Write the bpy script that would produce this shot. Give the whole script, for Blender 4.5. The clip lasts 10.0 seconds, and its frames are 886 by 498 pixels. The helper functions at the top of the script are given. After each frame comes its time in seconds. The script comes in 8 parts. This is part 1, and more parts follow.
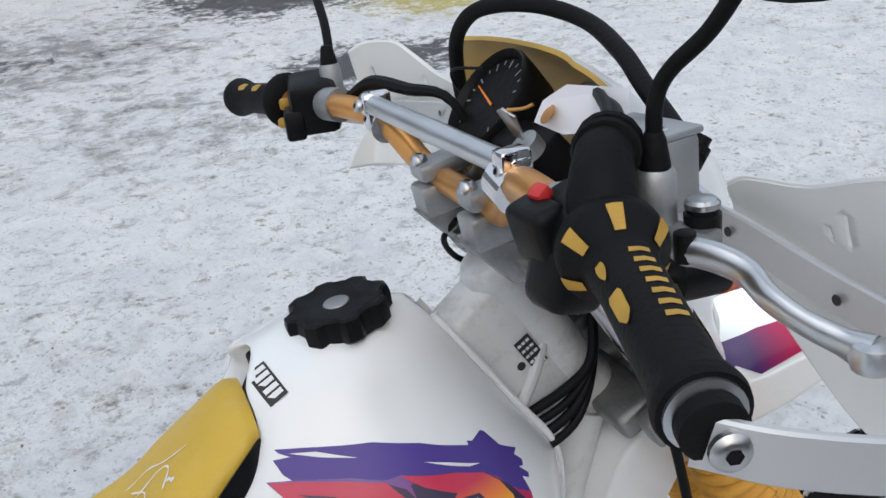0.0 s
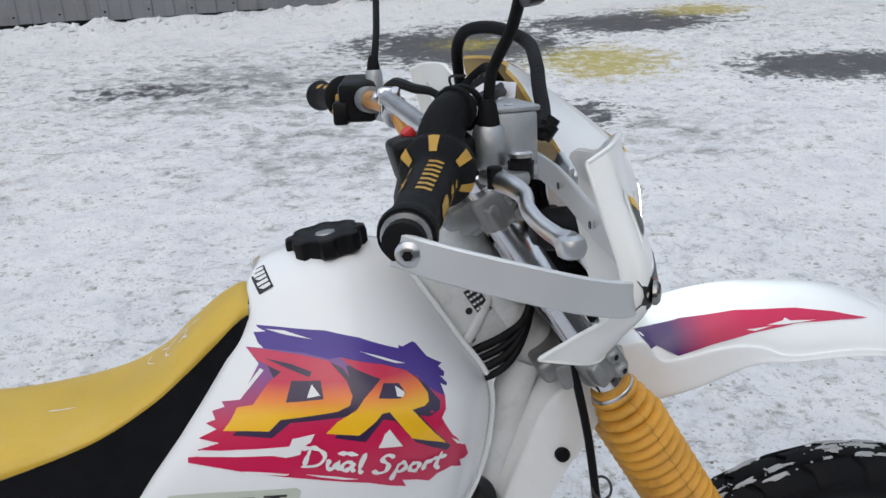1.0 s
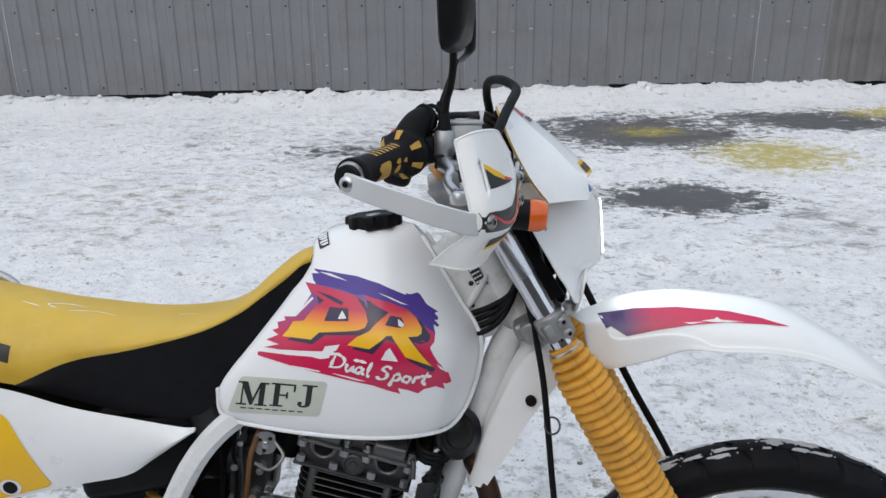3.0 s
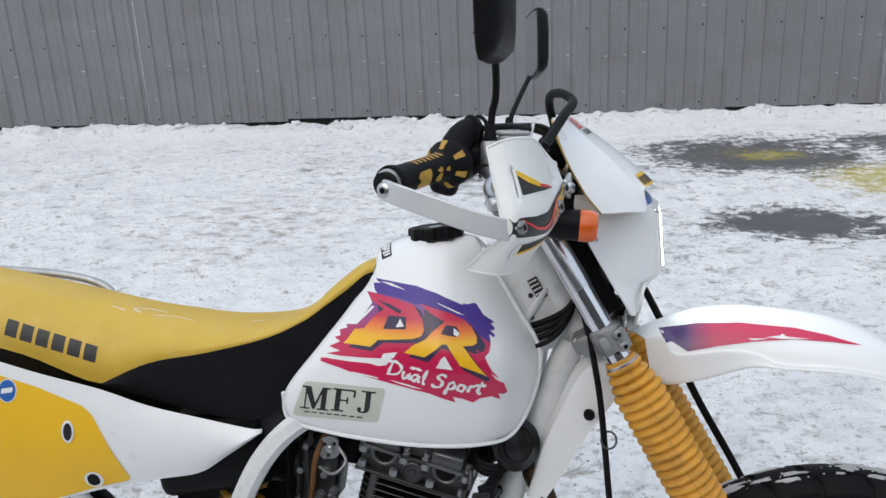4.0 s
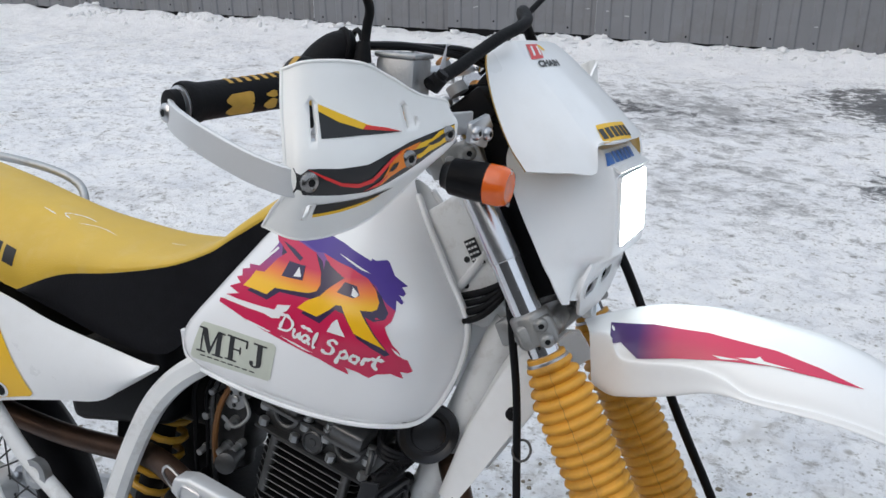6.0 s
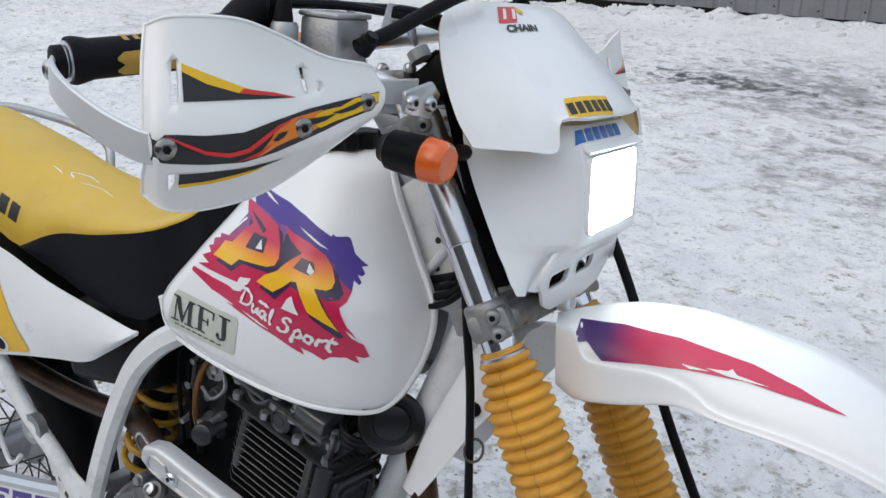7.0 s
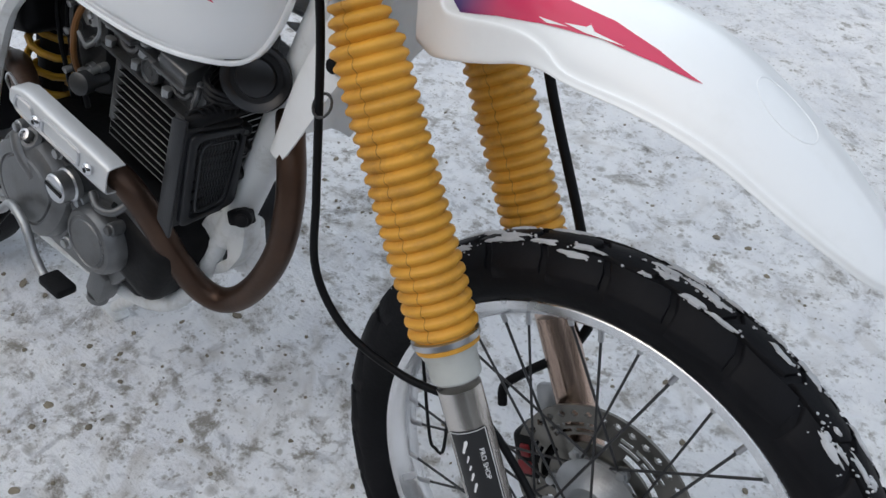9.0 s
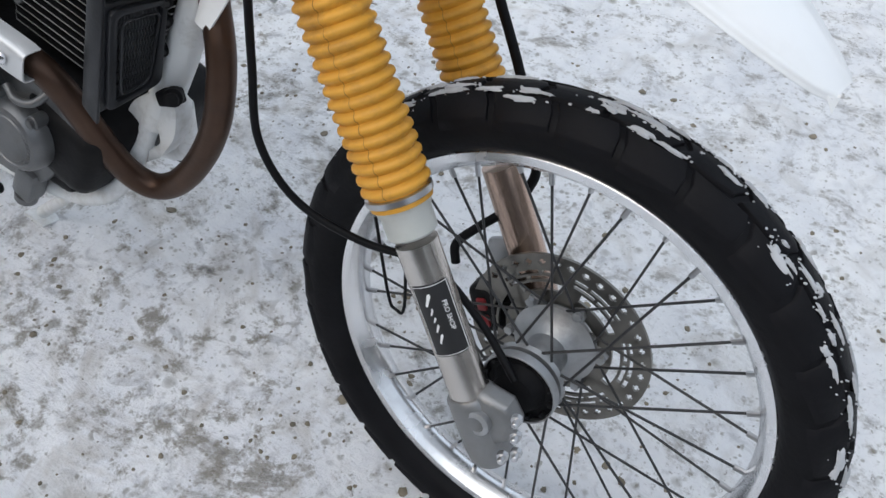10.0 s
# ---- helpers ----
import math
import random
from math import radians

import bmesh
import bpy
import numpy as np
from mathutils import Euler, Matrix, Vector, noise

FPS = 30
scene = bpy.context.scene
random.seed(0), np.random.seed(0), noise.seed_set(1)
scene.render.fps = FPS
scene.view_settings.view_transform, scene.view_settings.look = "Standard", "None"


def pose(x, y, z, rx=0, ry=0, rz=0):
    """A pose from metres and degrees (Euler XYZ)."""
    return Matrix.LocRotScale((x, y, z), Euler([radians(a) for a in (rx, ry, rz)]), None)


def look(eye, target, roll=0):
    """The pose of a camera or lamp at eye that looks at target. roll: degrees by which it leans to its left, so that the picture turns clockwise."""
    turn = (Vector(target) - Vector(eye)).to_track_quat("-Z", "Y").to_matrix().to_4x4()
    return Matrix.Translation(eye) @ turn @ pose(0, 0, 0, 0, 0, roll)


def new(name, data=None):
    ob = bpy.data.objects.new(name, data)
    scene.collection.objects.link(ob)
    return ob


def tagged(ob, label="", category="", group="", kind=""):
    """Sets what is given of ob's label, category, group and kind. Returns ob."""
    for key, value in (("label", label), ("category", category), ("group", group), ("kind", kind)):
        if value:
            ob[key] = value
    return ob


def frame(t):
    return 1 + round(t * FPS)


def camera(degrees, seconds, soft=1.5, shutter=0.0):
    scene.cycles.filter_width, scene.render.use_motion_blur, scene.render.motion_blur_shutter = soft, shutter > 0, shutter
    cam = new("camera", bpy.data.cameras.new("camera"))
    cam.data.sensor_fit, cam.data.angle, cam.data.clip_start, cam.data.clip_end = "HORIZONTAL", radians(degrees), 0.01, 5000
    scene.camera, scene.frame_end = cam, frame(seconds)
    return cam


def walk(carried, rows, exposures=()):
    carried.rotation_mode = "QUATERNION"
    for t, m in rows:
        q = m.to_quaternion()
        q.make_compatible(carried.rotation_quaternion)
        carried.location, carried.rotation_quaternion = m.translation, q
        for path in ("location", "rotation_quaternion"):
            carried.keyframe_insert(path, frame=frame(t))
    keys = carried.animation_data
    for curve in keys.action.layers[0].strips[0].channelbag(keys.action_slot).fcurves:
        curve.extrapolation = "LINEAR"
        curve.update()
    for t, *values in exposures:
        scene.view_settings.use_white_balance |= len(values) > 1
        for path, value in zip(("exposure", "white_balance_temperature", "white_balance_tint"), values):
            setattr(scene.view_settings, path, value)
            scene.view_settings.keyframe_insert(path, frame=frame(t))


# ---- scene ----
cam = camera(52.5, 10.0)
PATH = [
    (0, (-0.768, -0.443, 1.448), (-0.133, 1.139, 0.403), -2.71),
    (0.5, (-0.747, -0.599, 1.456), (-0.215, 1.069, 0.490), -2.29),
    (1, (-0.647, -0.739, 1.462), (-0.353, 1.018, 0.552), -0.77),
    (1.5, (-0.603, -0.853, 1.488), (-0.408, 0.971, 0.692), -0.63),
    (2, (-0.614, -0.995, 1.498), (-0.498, 0.843, 0.719), -1.61),
    (2.2, (-0.605, -1.055, 1.508), (-0.535, 0.792, 0.743), -1.91),
    (3.3, (-0.351, -1.169, 1.490), (-0.594, 0.678, 0.761), -0.32),
    (3.5, (-0.331, -1.181, 1.491), (-0.635, 0.648, 0.740), -0.90),
    (4, (-0.320, -1.166, 1.476), (-0.739, 0.672, 0.809), -2.66),
    (4.5, (-0.294, -1.098, 1.454), (-0.650, 0.738, 0.747), -2.65),
    (5, (-0.300, -0.958, 1.426), (-0.712, 0.828, 0.626), -1.49),
    (5.5, (-0.220, -0.875, 1.426), (-0.801, 0.852, 0.601), -1.29),
    (5.7, (-0.147, -0.857, 1.425), (-0.821, 0.837, 0.601), -0.57),
    (6.8, (0.052, -0.710, 1.403), (-0.929, 0.805, 0.540), -1.48),
    (7, (0.068, -0.668, 1.394), (-0.952, 0.811, 0.515), -1.12),
    (7.5, (0.103, -0.579, 1.358), (-0.977, 0.787, 0.375), -0.30),
    (8, (0.156, -0.544, 1.328), (-0.940, 0.718, 0.229), 0.83),
    (8.5, (0.187, -0.532, 1.304), (-0.809, 0.700, 0.084), 2.84),
    (9, (0.203, -0.541, 1.269), (-0.681, 0.651, -0.072), 3.34),
    (9.5, (0.212, -0.561, 1.260), (-0.557, 0.607, -0.170), 4.09),
    (10, (0.194, -0.579, 1.239), (-0.446, 0.578, -0.262), 3.56),
]
walk(cam, [(t, look(eye, target, roll)) for t, eye, target, roll in PATH], [(0, 0.07), (2, 0.08), (4.5, 0.22), (5.5, 0.18), (7, 0.15), (7.5, 0.03), (8, -0.05), (8.5, 0.0), (9.5, 0.26), (10, 0.38)])

# ---- world and light: an overcast winter day ----
world = bpy.data.worlds.new("overcast_sky")
scene.world = world
world.use_nodes = True
wn, wl = world.node_tree.nodes, world.node_tree.links
sky = wn.new("ShaderNodeTexSky")
sky.sky_type = "NISHITA"
sky.sun_disc = False
sky.sun_elevation, sky.sun_rotation = radians(38), radians(200)
sky.air_density, sky.dust_density, sky.ozone_density = 1.0, 6.0, 1.0
haze = wn.new("ShaderNodeMix")
haze.data_type = "RGBA"
haze.inputs["Factor"].default_value = 0.72
haze.inputs["B"].default_value = (6.7, 7.55, 8.6, 1)
wl.new(sky.outputs["Color"], haze.inputs["A"])
wl.new(haze.outputs["Result"], wn["Background"].inputs["Color"])
wn["Background"].inputs["Strength"].default_value = 0.12
sun = new("sun", bpy.data.lights.new("sun", "SUN"))
sun.data.energy, sun.data.angle, sun.data.color = 0.6, radians(60), (1.0, 0.98, 0.95)
sun.matrix_world = look((-3, -4, 14), (0, 0, 0))

# ---- materials ----
def material(name, color, rough=0.5, metal=0.0, var=0.08, scale=20.0, bump=0.0, bump_scale=120.0, coat=0.0, dirt=0.0, dirt_color=(0.12, 0.1, 0.08), dirt_scale=9.0, spec=0.5):
    """A surface with two scales of variation, fine relief and, where worn, patches of dirt."""
    m = bpy.data.materials.new(name)
    m.use_nodes = True
    n, l = m.node_tree.nodes, m.node_tree.links
    b = n["Principled BSDF"]
    co = n.new("ShaderNodeTexCoord")
    a = n.new("ShaderNodeTexNoise")
    a.inputs["Scale"].default_value, a.inputs["Detail"].default_value = scale, 6
    l.new(co.outputs["Object"], a.inputs["Vector"])
    ramp = n.new("ShaderNodeMapRange")
    ramp.inputs["To Min"].default_value, ramp.inputs["To Max"].default_value = 1 - var, 1 + var
    ramp.inputs["From Min"].default_value, ramp.inputs["From Max"].default_value = 0.3, 0.7
    l.new(a.outputs["Fac"], ramp.inputs["Value"])
    mul = n.new("ShaderNodeMix")
    mul.data_type, mul.blend_type = "RGBA", "MULTIPLY"
    mul.inputs["Factor"].default_value = 1
    mul.inputs["A"].default_value = (*color, 1)
    l.new(ramp.outputs["Result"], mul.inputs["B"])
    out = mul.outputs["Result"]
    if dirt:
        d = n.new("ShaderNodeTexNoise")
        d.inputs["Scale"].default_value, d.inputs["Detail"].default_value, d.inputs["Roughness"].default_value = dirt_scale, 8, 0.68
        l.new(co.outputs["Object"], d.inputs["Vector"])
        r = n.new("ShaderNodeMapRange")
        r.inputs["From Min"].default_value, r.inputs["From Max"].default_value = 0.5, 0.75
        r.inputs["To Max"].default_value = dirt
        l.new(d.outputs["Fac"], r.inputs["Value"])
        mix = n.new("ShaderNodeMix")
        mix.data_type = "RGBA"
        l.new(r.outputs["Result"], mix.inputs["Factor"])
        l.new(out, mix.inputs["A"])
        mix.inputs["B"].default_value = (*dirt_color, 1)
        out = mix.outputs["Result"]
    l.new(out, b.inputs["Base Color"])
    rr = n.new("ShaderNodeMapRange")
    rr.inputs["To Min"].default_value, rr.inputs["To Max"].default_value = max(0.03, rough - 0.06), min(1, rough + 0.1)
    l.new(a.outputs["Fac"], rr.inputs["Value"])
    l.new(rr.outputs["Result"], b.inputs["Roughness"])
    b.inputs["Metallic"].default_value = metal
    b.inputs["Coat Weight"].default_value = coat
    b.inputs["Coat Roughness"].default_value = 0.08
    b.inputs["Specular IOR Level"].default_value = spec
    if bump:
        f = n.new("ShaderNodeTexNoise")
        f.inputs["Scale"].default_value, f.inputs["Detail"].default_value = bump_scale, 5
        l.new(co.outputs["Object"], f.inputs["Vector"])
        bp = n.new("ShaderNodeBump")
        bp.inputs["Strength"].default_value, bp.inputs["Distance"].default_value = bump, 0.002
        l.new(f.outputs["Fac"], bp.inputs["Height"])
        l.new(bp.outputs["Normal"], b.inputs["Normal"])
    return m


WHITE = material("white_plastic", (0.85, 0.86, 0.865), 0.28, var=0.02, scale=6, coat=0.25, dirt=0.12, dirt_color=(0.5, 0.47, 0.4), dirt_scale=14)
PAINT = material("white_tank_paint", (0.86, 0.87, 0.88), 0.2, var=0.015, scale=5, coat=0.6)
WORN = material("worn_white_paint", (0.74, 0.75, 0.75), 0.42, var=0.05, scale=18, dirt=0.6, dirt_color=(0.3, 0.27, 0.22), dirt_scale=22, bump=0.15)
CREAM = material("aged_cream_plastic", (0.6, 0.38, 0.09), 0.45, var=0.08, scale=12)
YELLOW = material("mustard_vinyl", (0.62, 0.4, 0.045), 0.42, var=0.06, scale=14, bump=0.25, bump_scale=420, dirt=0.25, dirt_color=(0.7, 0.55, 0.25), dirt_scale=26)
PLATE_Y = material("yellow_plastic", (0.85, 0.5, 0.02), 0.35, var=0.03, scale=8)
VINYL = material("black_vinyl", (0.006, 0.006, 0.008), 0.5, var=0.2, scale=60, bump=0.35, bump_scale=380, spec=0.15)
BOOT = material("yellow_rubber", (0.68, 0.33, 0.035), 0.5, var=0.1, scale=22, bump=0.2, bump_scale=200, dirt=0.6, dirt_color=(0.27, 0.13, 0.025), dirt_scale=26)
RUBBER = material("black_rubber", (0.006, 0.006, 0.007), 0.6, var=0.25, scale=40, bump=0.3, bump_scale=260, spec=0.15)
TYRE = material("tyre_rubber", (0.006, 0.006, 0.0075), 0.55, var=0.35, scale=16, bump=0.3, bump_scale=150, dirt=0.06, dirt_color=(0.05, 0.048, 0.045), dirt_scale=12, spec=0.13)
BLACKP = material("black_plastic", (0.007, 0.007, 0.008), 0.4, var=0.2, scale=40, bump=0.12, bump_scale=300, spec=0.15)
ALU = material("brushed_aluminium", (0.62, 0.63, 0.65), 0.32, metal=1.0, var=0.06, scale=30, bump=0.08)
CAST = material("cast_aluminium", (0.42, 0.43, 0.44), 0.45, metal=0.85, var=0.12, scale=28, bump=0.25, bump_scale=260, dirt=0.5, dirt_color=(0.16, 0.15, 0.14), dirt_scale=24)
ENGINE = material("dull_engine_grey", (0.08, 0.082, 0.085), 0.4, metal=0.7, var=0.15, scale=26, bump=0.25, bump_scale=240, dirt=0.6, dirt_color=(0.06, 0.055, 0.05), dirt_scale=20)
ENGDARK = material("dark_engine_metal", (0.012, 0.012, 0.013), 0.5, metal=0.4, var=0.2, scale=26, bump=0.3, dirt=0.5, dirt_color=(0.02, 0.018, 0.016), dirt_scale=20, spec=0.15)
CHROME = material("chrome", (0.72, 0.72, 0.74), 0.08, metal=1.0, var=0.03, scale=30, dirt=0.15, dirt_color=(0.3, 0.28, 0.27), dirt_scale=40)
STEEL = material("bolt_steel", (0.55, 0.55, 0.56), 0.28, metal=1.0, var=0.1, scale=60)
DARKSTEEL = material("dark_spoke_steel", (0.06, 0.06, 0.062), 0.42, metal=0.7, var=0.15, scale=60)
BRONZE = material("bronze_anodised_bar", (0.68, 0.33, 0.1), 0.33, metal=0.75, var=0.08, scale=24, dirt=0.3, dirt_color=(0.3, 0.2, 0.14), dirt_scale=18)
RUST = material("burnt_header_steel", (0.07, 0.04, 0.027), 0.4, metal=0.7, var=0.25, scale=14, bump=0.2, dirt=0.7, dirt_color=(0.05, 0.035, 0.03), dirt_scale=16)
SLIDER = material("fork_slider_metal", (0.64, 0.6, 0.56), 0.24, metal=1.0, var=0.08, scale=20)
# Slider metal with a brownish reflection put into its colour
COPPERY = material("brown_reflection_metal", (0.5, 0.37, 0.3), 0.24, metal=1.0, var=0.12, scale=20)
CLAMP = material("grimy_clamp_metal", (0.3, 0.298, 0.29), 0.4, metal=0.7, var=0.12, scale=28, bump=0.25, bump_scale=260, dirt=0.7, dirt_color=(0.12, 0.095, 0.065), dirt_scale=22)
ORANGE = material("orange_lens", (0.8, 0.13, 0.01), 0.18, var=0.1, scale=20, coat=0.5)
PURPLE = material("purple_print", (0.07, 0.035, 0.27), 0.35, var=0.04)
DARKP = material("dark_violet_print", (0.03, 0.015, 0.06), 0.3, var=0.04, coat=0.3)
WPRINT = material("white_print", (0.8, 0.8, 0.8), 0.3, var=0.02)
KPRINT = material("black_print", (0.015, 0.015, 0.016), 0.4, var=0.1)
GPRINT = material("pale_green_sticker", (0.55, 0.58, 0.5), 0.35, var=0.06, scale=30)
RPRINT = material("red_print", (0.7, 0.03, 0.03), 0.35, var=0.04)
BPRINT = material("blue_print", (0.02, 0.12, 0.4), 0.35, var=0.06)
YPRINT = material("yellow_print", (0.85, 0.5, 0.01), 0.35, var=0.05)
OPRINT = material("orange_print", (0.8, 0.22, 0.02), 0.35, var=0.05)
GOLD = material("gold_rubber_inlay", (0.5, 0.29, 0.04), 0.45, var=0.15, scale=60, bump=0.2, bump_scale=500)
REDSW = material("red_switch", (0.55, 0.03, 0.03), 0.4, var=0.05)
CABLE = material("black_cable", (0.006, 0.006, 0.007), 0.42, var=0.1, spec=0.15)
PAPER = material("white_paper_tag", (0.8, 0.8, 0.84), 0.7, var=0.04)
RIM = material("polished_rim", (0.8, 0.8, 0.81), 0.24, metal=1.0, var=0.05, scale=30, bump=0.05, dirt=0.25, dirt_color=(0.3, 0.29, 0.28), dirt_scale=18)
TUBE = material("polished_fork_tube", (0.66, 0.66, 0.68), 0.2, 1.0, var=0.05, scale=14)
GUARDW = material("milky_white_plastic", (0.9, 0.9, 0.875), 0.3, var=0.02, scale=8, coat=0.2, dirt=0.06, dirt_color=(0.55, 0.5, 0.42))
for node in GUARDW.node_tree.nodes:
    if node.type == "BSDF_PRINCIPLED":
        # the thin moulding lets some daylight through
        node.inputs["Subsurface Weight"].default_value = 0.6
        node.inputs["Subsurface Radius"].default_value = (1.0, 1.0, 0.9)
        node.inputs["Subsurface Scale"].default_value = 0.02
COIL = material("yellow_spring", (0.6, 0.33, 0.03), 0.4, var=0.15, dirt=0.4, dirt_scale=30)
SNOW_BITS = material("crusted_snow", (0.5, 0.51, 0.53), 0.7, var=0.06, scale=60, bump=0.5, bump_scale=200)


def gradient_print(name, stops, z0, z1, x_slope=0.0):
    """Ink that runs from one colour to the next up a printed mark."""
    m = material(name, (0.5, 0.5, 0.5), 0.3, coat=0.3)
    n, l = m.node_tree.nodes, m.node_tree.links
    co = n.new("ShaderNodeTexCoord")
    sep = n.new("ShaderNodeSeparateXYZ")
    l.new(co.outputs["Object"], sep.inputs["Vector"])
    add = n.new("ShaderNodeMath")
    add.operation = "MULTIPLY_ADD"
    add.inputs[1].default_value = x_slope
    l.new(sep.outputs["X"], add.inputs[0])
    l.new(sep.outputs["Z"], add.inputs[2])
    mr = n.new("ShaderNodeMapRange")
    mr.inputs["From Min"].default_value, mr.inputs["From Max"].default_value = z0, z1
    l.new(add.outputs[0], mr.inputs["Value"])
    ra = n.new("ShaderNodeValToRGB")
    e = ra.color_ramp.elements
    e[0].position, e[0].color = stops[0][0], (*stops[0][1], 1)
    e[1].position, e[1].color = stops[-1][0], (*stops[-1][1], 1)
    for p, c in stops[1:-1]:
        q = e.new(p)
        q.color = (*c, 1)
    l.new(mr.outputs["Result"], ra.inputs["Fac"])
    l.new(ra.outputs["Color"], n["Principled BSDF"].inputs["Base Color"])
    return m


def snow_material():
    m = bpy.data.materials.new("trodden_snow")
    m.use_nodes = True
    n, l = m.node_tree.nodes, m.node_tree.links
    b = n["Principled BSDF"]
    co = n.new("ShaderNodeTexCoord")

    def noise_tex(scale, detail=8.0, rough=0.6, dist=0.0, vec=None):
        t = n.new("ShaderNodeTexNoise")
        t.inputs["Scale"].default_value, t.inputs["Detail"].default_value = scale, detail
        t.inputs["Roughness"].default_value, t.inputs["Distortion"].default_value = rough, dist
        l.new(vec or co.outputs["Object"], t.inputs["Vector"])
        return t.outputs["Fac"]

    def ramp(src, lo, hi, a=0.0, c=1.0):
        r = n.new("ShaderNodeMapRange")
        r.inputs["From Min"].default_value, r.inputs["From Max"].default_value = lo, hi
        r.inputs["To Min"].default_value, r.inputs["To Max"].default_value = a, c
        l.new(src, r.inputs["Value"])
        return r.outputs["Result"]

    def math_node(op, a, c):
        q = n.new("ShaderNodeMath")
        q.operation = op
        for k, v in ((0, a), (1, c)):
            if isinstance(v, (int, float)):
                q.inputs[k].default_value = v
            else:
                l.new(v, q.inputs[k])
        return q.outputs[0]

    def mix(fac, a, c):
        q = n.new("ShaderNodeMix")
        q.data_type = "RGBA"
        for k, v in (("Factor", fac), ("A", a), ("B", c)):
            if isinstance(v, tuple):
                q.inputs[k].default_value = (*v, 1)
            elif isinstance(v, (int, float)):
                q.inputs[k].default_value = v
            else:
                l.new(v, q.inputs[k])
        return q.outputs["Result"]

    def spot(x, y, rx, ry):
        """1 at a place on the ground, falling to 0 at its rim, broken up by noise."""
        mp = n.new("ShaderNodeMapping")
        mp.inputs["Location"].default_value = (-x / rx, -y / ry, 0)
        mp.inputs["Scale"].default_value = (1 / rx, 1 / ry, 0)
        l.new(co.outputs["Object"], mp.inputs["Vector"])
        ln = n.new("ShaderNodeVectorMath")
        ln.operation = "LENGTH"
        l.new(mp.outputs["Vector"], ln.inputs[0])
        return ramp(ln.outputs["Value"], 1.0, 0.25)

    stretch = n.new("ShaderNodeMapping")
    stretch.inputs["Scale"].default_value = (0.8, 1.15, 1.0)
    stretch.inputs["Rotation"].default_value = (0, 0, 0.12)
    l.new(co.outputs["Object"], stretch.inputs["Vector"])
    drag = stretch.outputs["Vector"]
    big, mid, fine, grit = noise_tex(0.6, 6, 0.62), noise_tex(4.5, 10, 0.7, 0.5), noise_tex(26, 10, 0.74), noise_tex(95, 6, 0.72)
    clump, slush = noise_tex(11, 10, 0.72, 0.6, drag), noise_tex(1.7, 11, 0.74, 0.3, drag)
    col = mix(ramp(mid, 0.36, 0.6), (0.84, 0.85, 0.88), (0.98, 0.98, 0.985))
    col = mix(ramp(slush, 0.55, 0.7, 0, 0.5), col, (0.5, 0.51, 0.535))
    sweepy = math_node("MAXIMUM", ramp(big, 0.42, 0.56, 0.25, 1.0), math_node("MULTIPLY", spot(-0.7, 0.3, 2.2, 1.8), 0.95))
    col = mix(math_node("MULTIPLY", ramp(clump, 0.55, 0.67, 0, 0.7), sweepy), col, (0.3, 0.297, 0.3))
    col = mix(math_node("MULTIPLY", ramp(fine, 0.57, 0.68, 0, 0.6), sweepy), col, (0.36, 0.33, 0.31))
    def pebbles(scale, share, size):
        """Round spots of grit in a share of the cells of a scatter."""
        vo = n.new("ShaderNodeTexVoronoi")
        vo.inputs["Scale"].default_value = scale
        l.new(warp, vo.inputs["Vector"])
        sp = n.new("ShaderNodeSeparateColor")
        l.new(vo.outputs["Color"], sp.inputs["Color"])
        there = ramp(math_node("ADD", sp.outputs["Red"], math_node("MULTIPLY", field, share)), 0.97, 1.0)
        rim = math_node("MULTIPLY", sp.outputs["Green"], size)
        gap = math_node("SUBTRACT", rim, vo.outputs["Distance"])
        return math_node("MULTIPLY", there, ramp(gap, -0.12, 0.3))

    shake = n.new("ShaderNodeTexNoise")
    shake.inputs["Scale"].default_value, shake.inputs["Detail"].default_value = 40, 4
    l.new(co.outputs["Object"], shake.inputs["Vector"])
    wv = n.new("ShaderNodeVectorMath")
    wv.operation = "MULTIPLY_ADD"
    wv.inputs[1].default_value = (0.016, 0.016, 0.0)
    l.new(shake.outputs["Color"], wv.inputs[0])
    l.new(co.outputs["Object"], wv.inputs[2])
    warp = wv.outputs["Vector"]
    mottle = noise_tex(19, 8, 0.66, 0.8)
    col = mix(math_node("MULTIPLY", ramp(mottle, 0.54, 0.66, 0, 0.6), sweepy), col, (0.4, 0.4, 0.41))
    field = math_node("MAXIMUM", ramp(mid, 0.46, 0.6), ramp(slush, 0.5, 0.62))
    near = math_node("MAXIMUM", spot(-0.62, -0.15, 0.9, 0.6), math_node("MULTIPLY", spot(-0.7, 0.6, 2.0, 1.6), 0.75))
    field = math_node("MAXIMUM", field, math_node("MULTIPLY", near, 0.95))
    smudge = math_node("MULTIPLY", ramp(noise_tex(7.5, 6, 0.6, 1.2), 0.5, 0.68, 0, 0.62), near)
    col = mix(smudge, col, (0.42, 0.375, 0.315))
    dirt = math_node("MULTIPLY", ramp(math_node("ADD", math_node("MULTIPLY", fine, 0.55), math_node("ADD", math_node("MULTIPLY", clump, 0.45), math_node("MULTIPLY", near, 0.03))), 0.54, 0.61), field)
    col = mix(math_node("MULTIPLY", dirt, 0.8), col, mix(grit, (0.14, 0.12, 0.09), (0.36, 0.32, 0.26)))
    for scale, share, size in ((42, 0.07, 0.6), (85, 0.1, 0.64), (170, 0.1, 0.66)):
        col = mix(math_node("MULTIPLY", pebbles(scale, share, size), 0.58), col, mix(fine, (0.1, 0.085, 0.06), (0.3, 0.265, 0.2)))
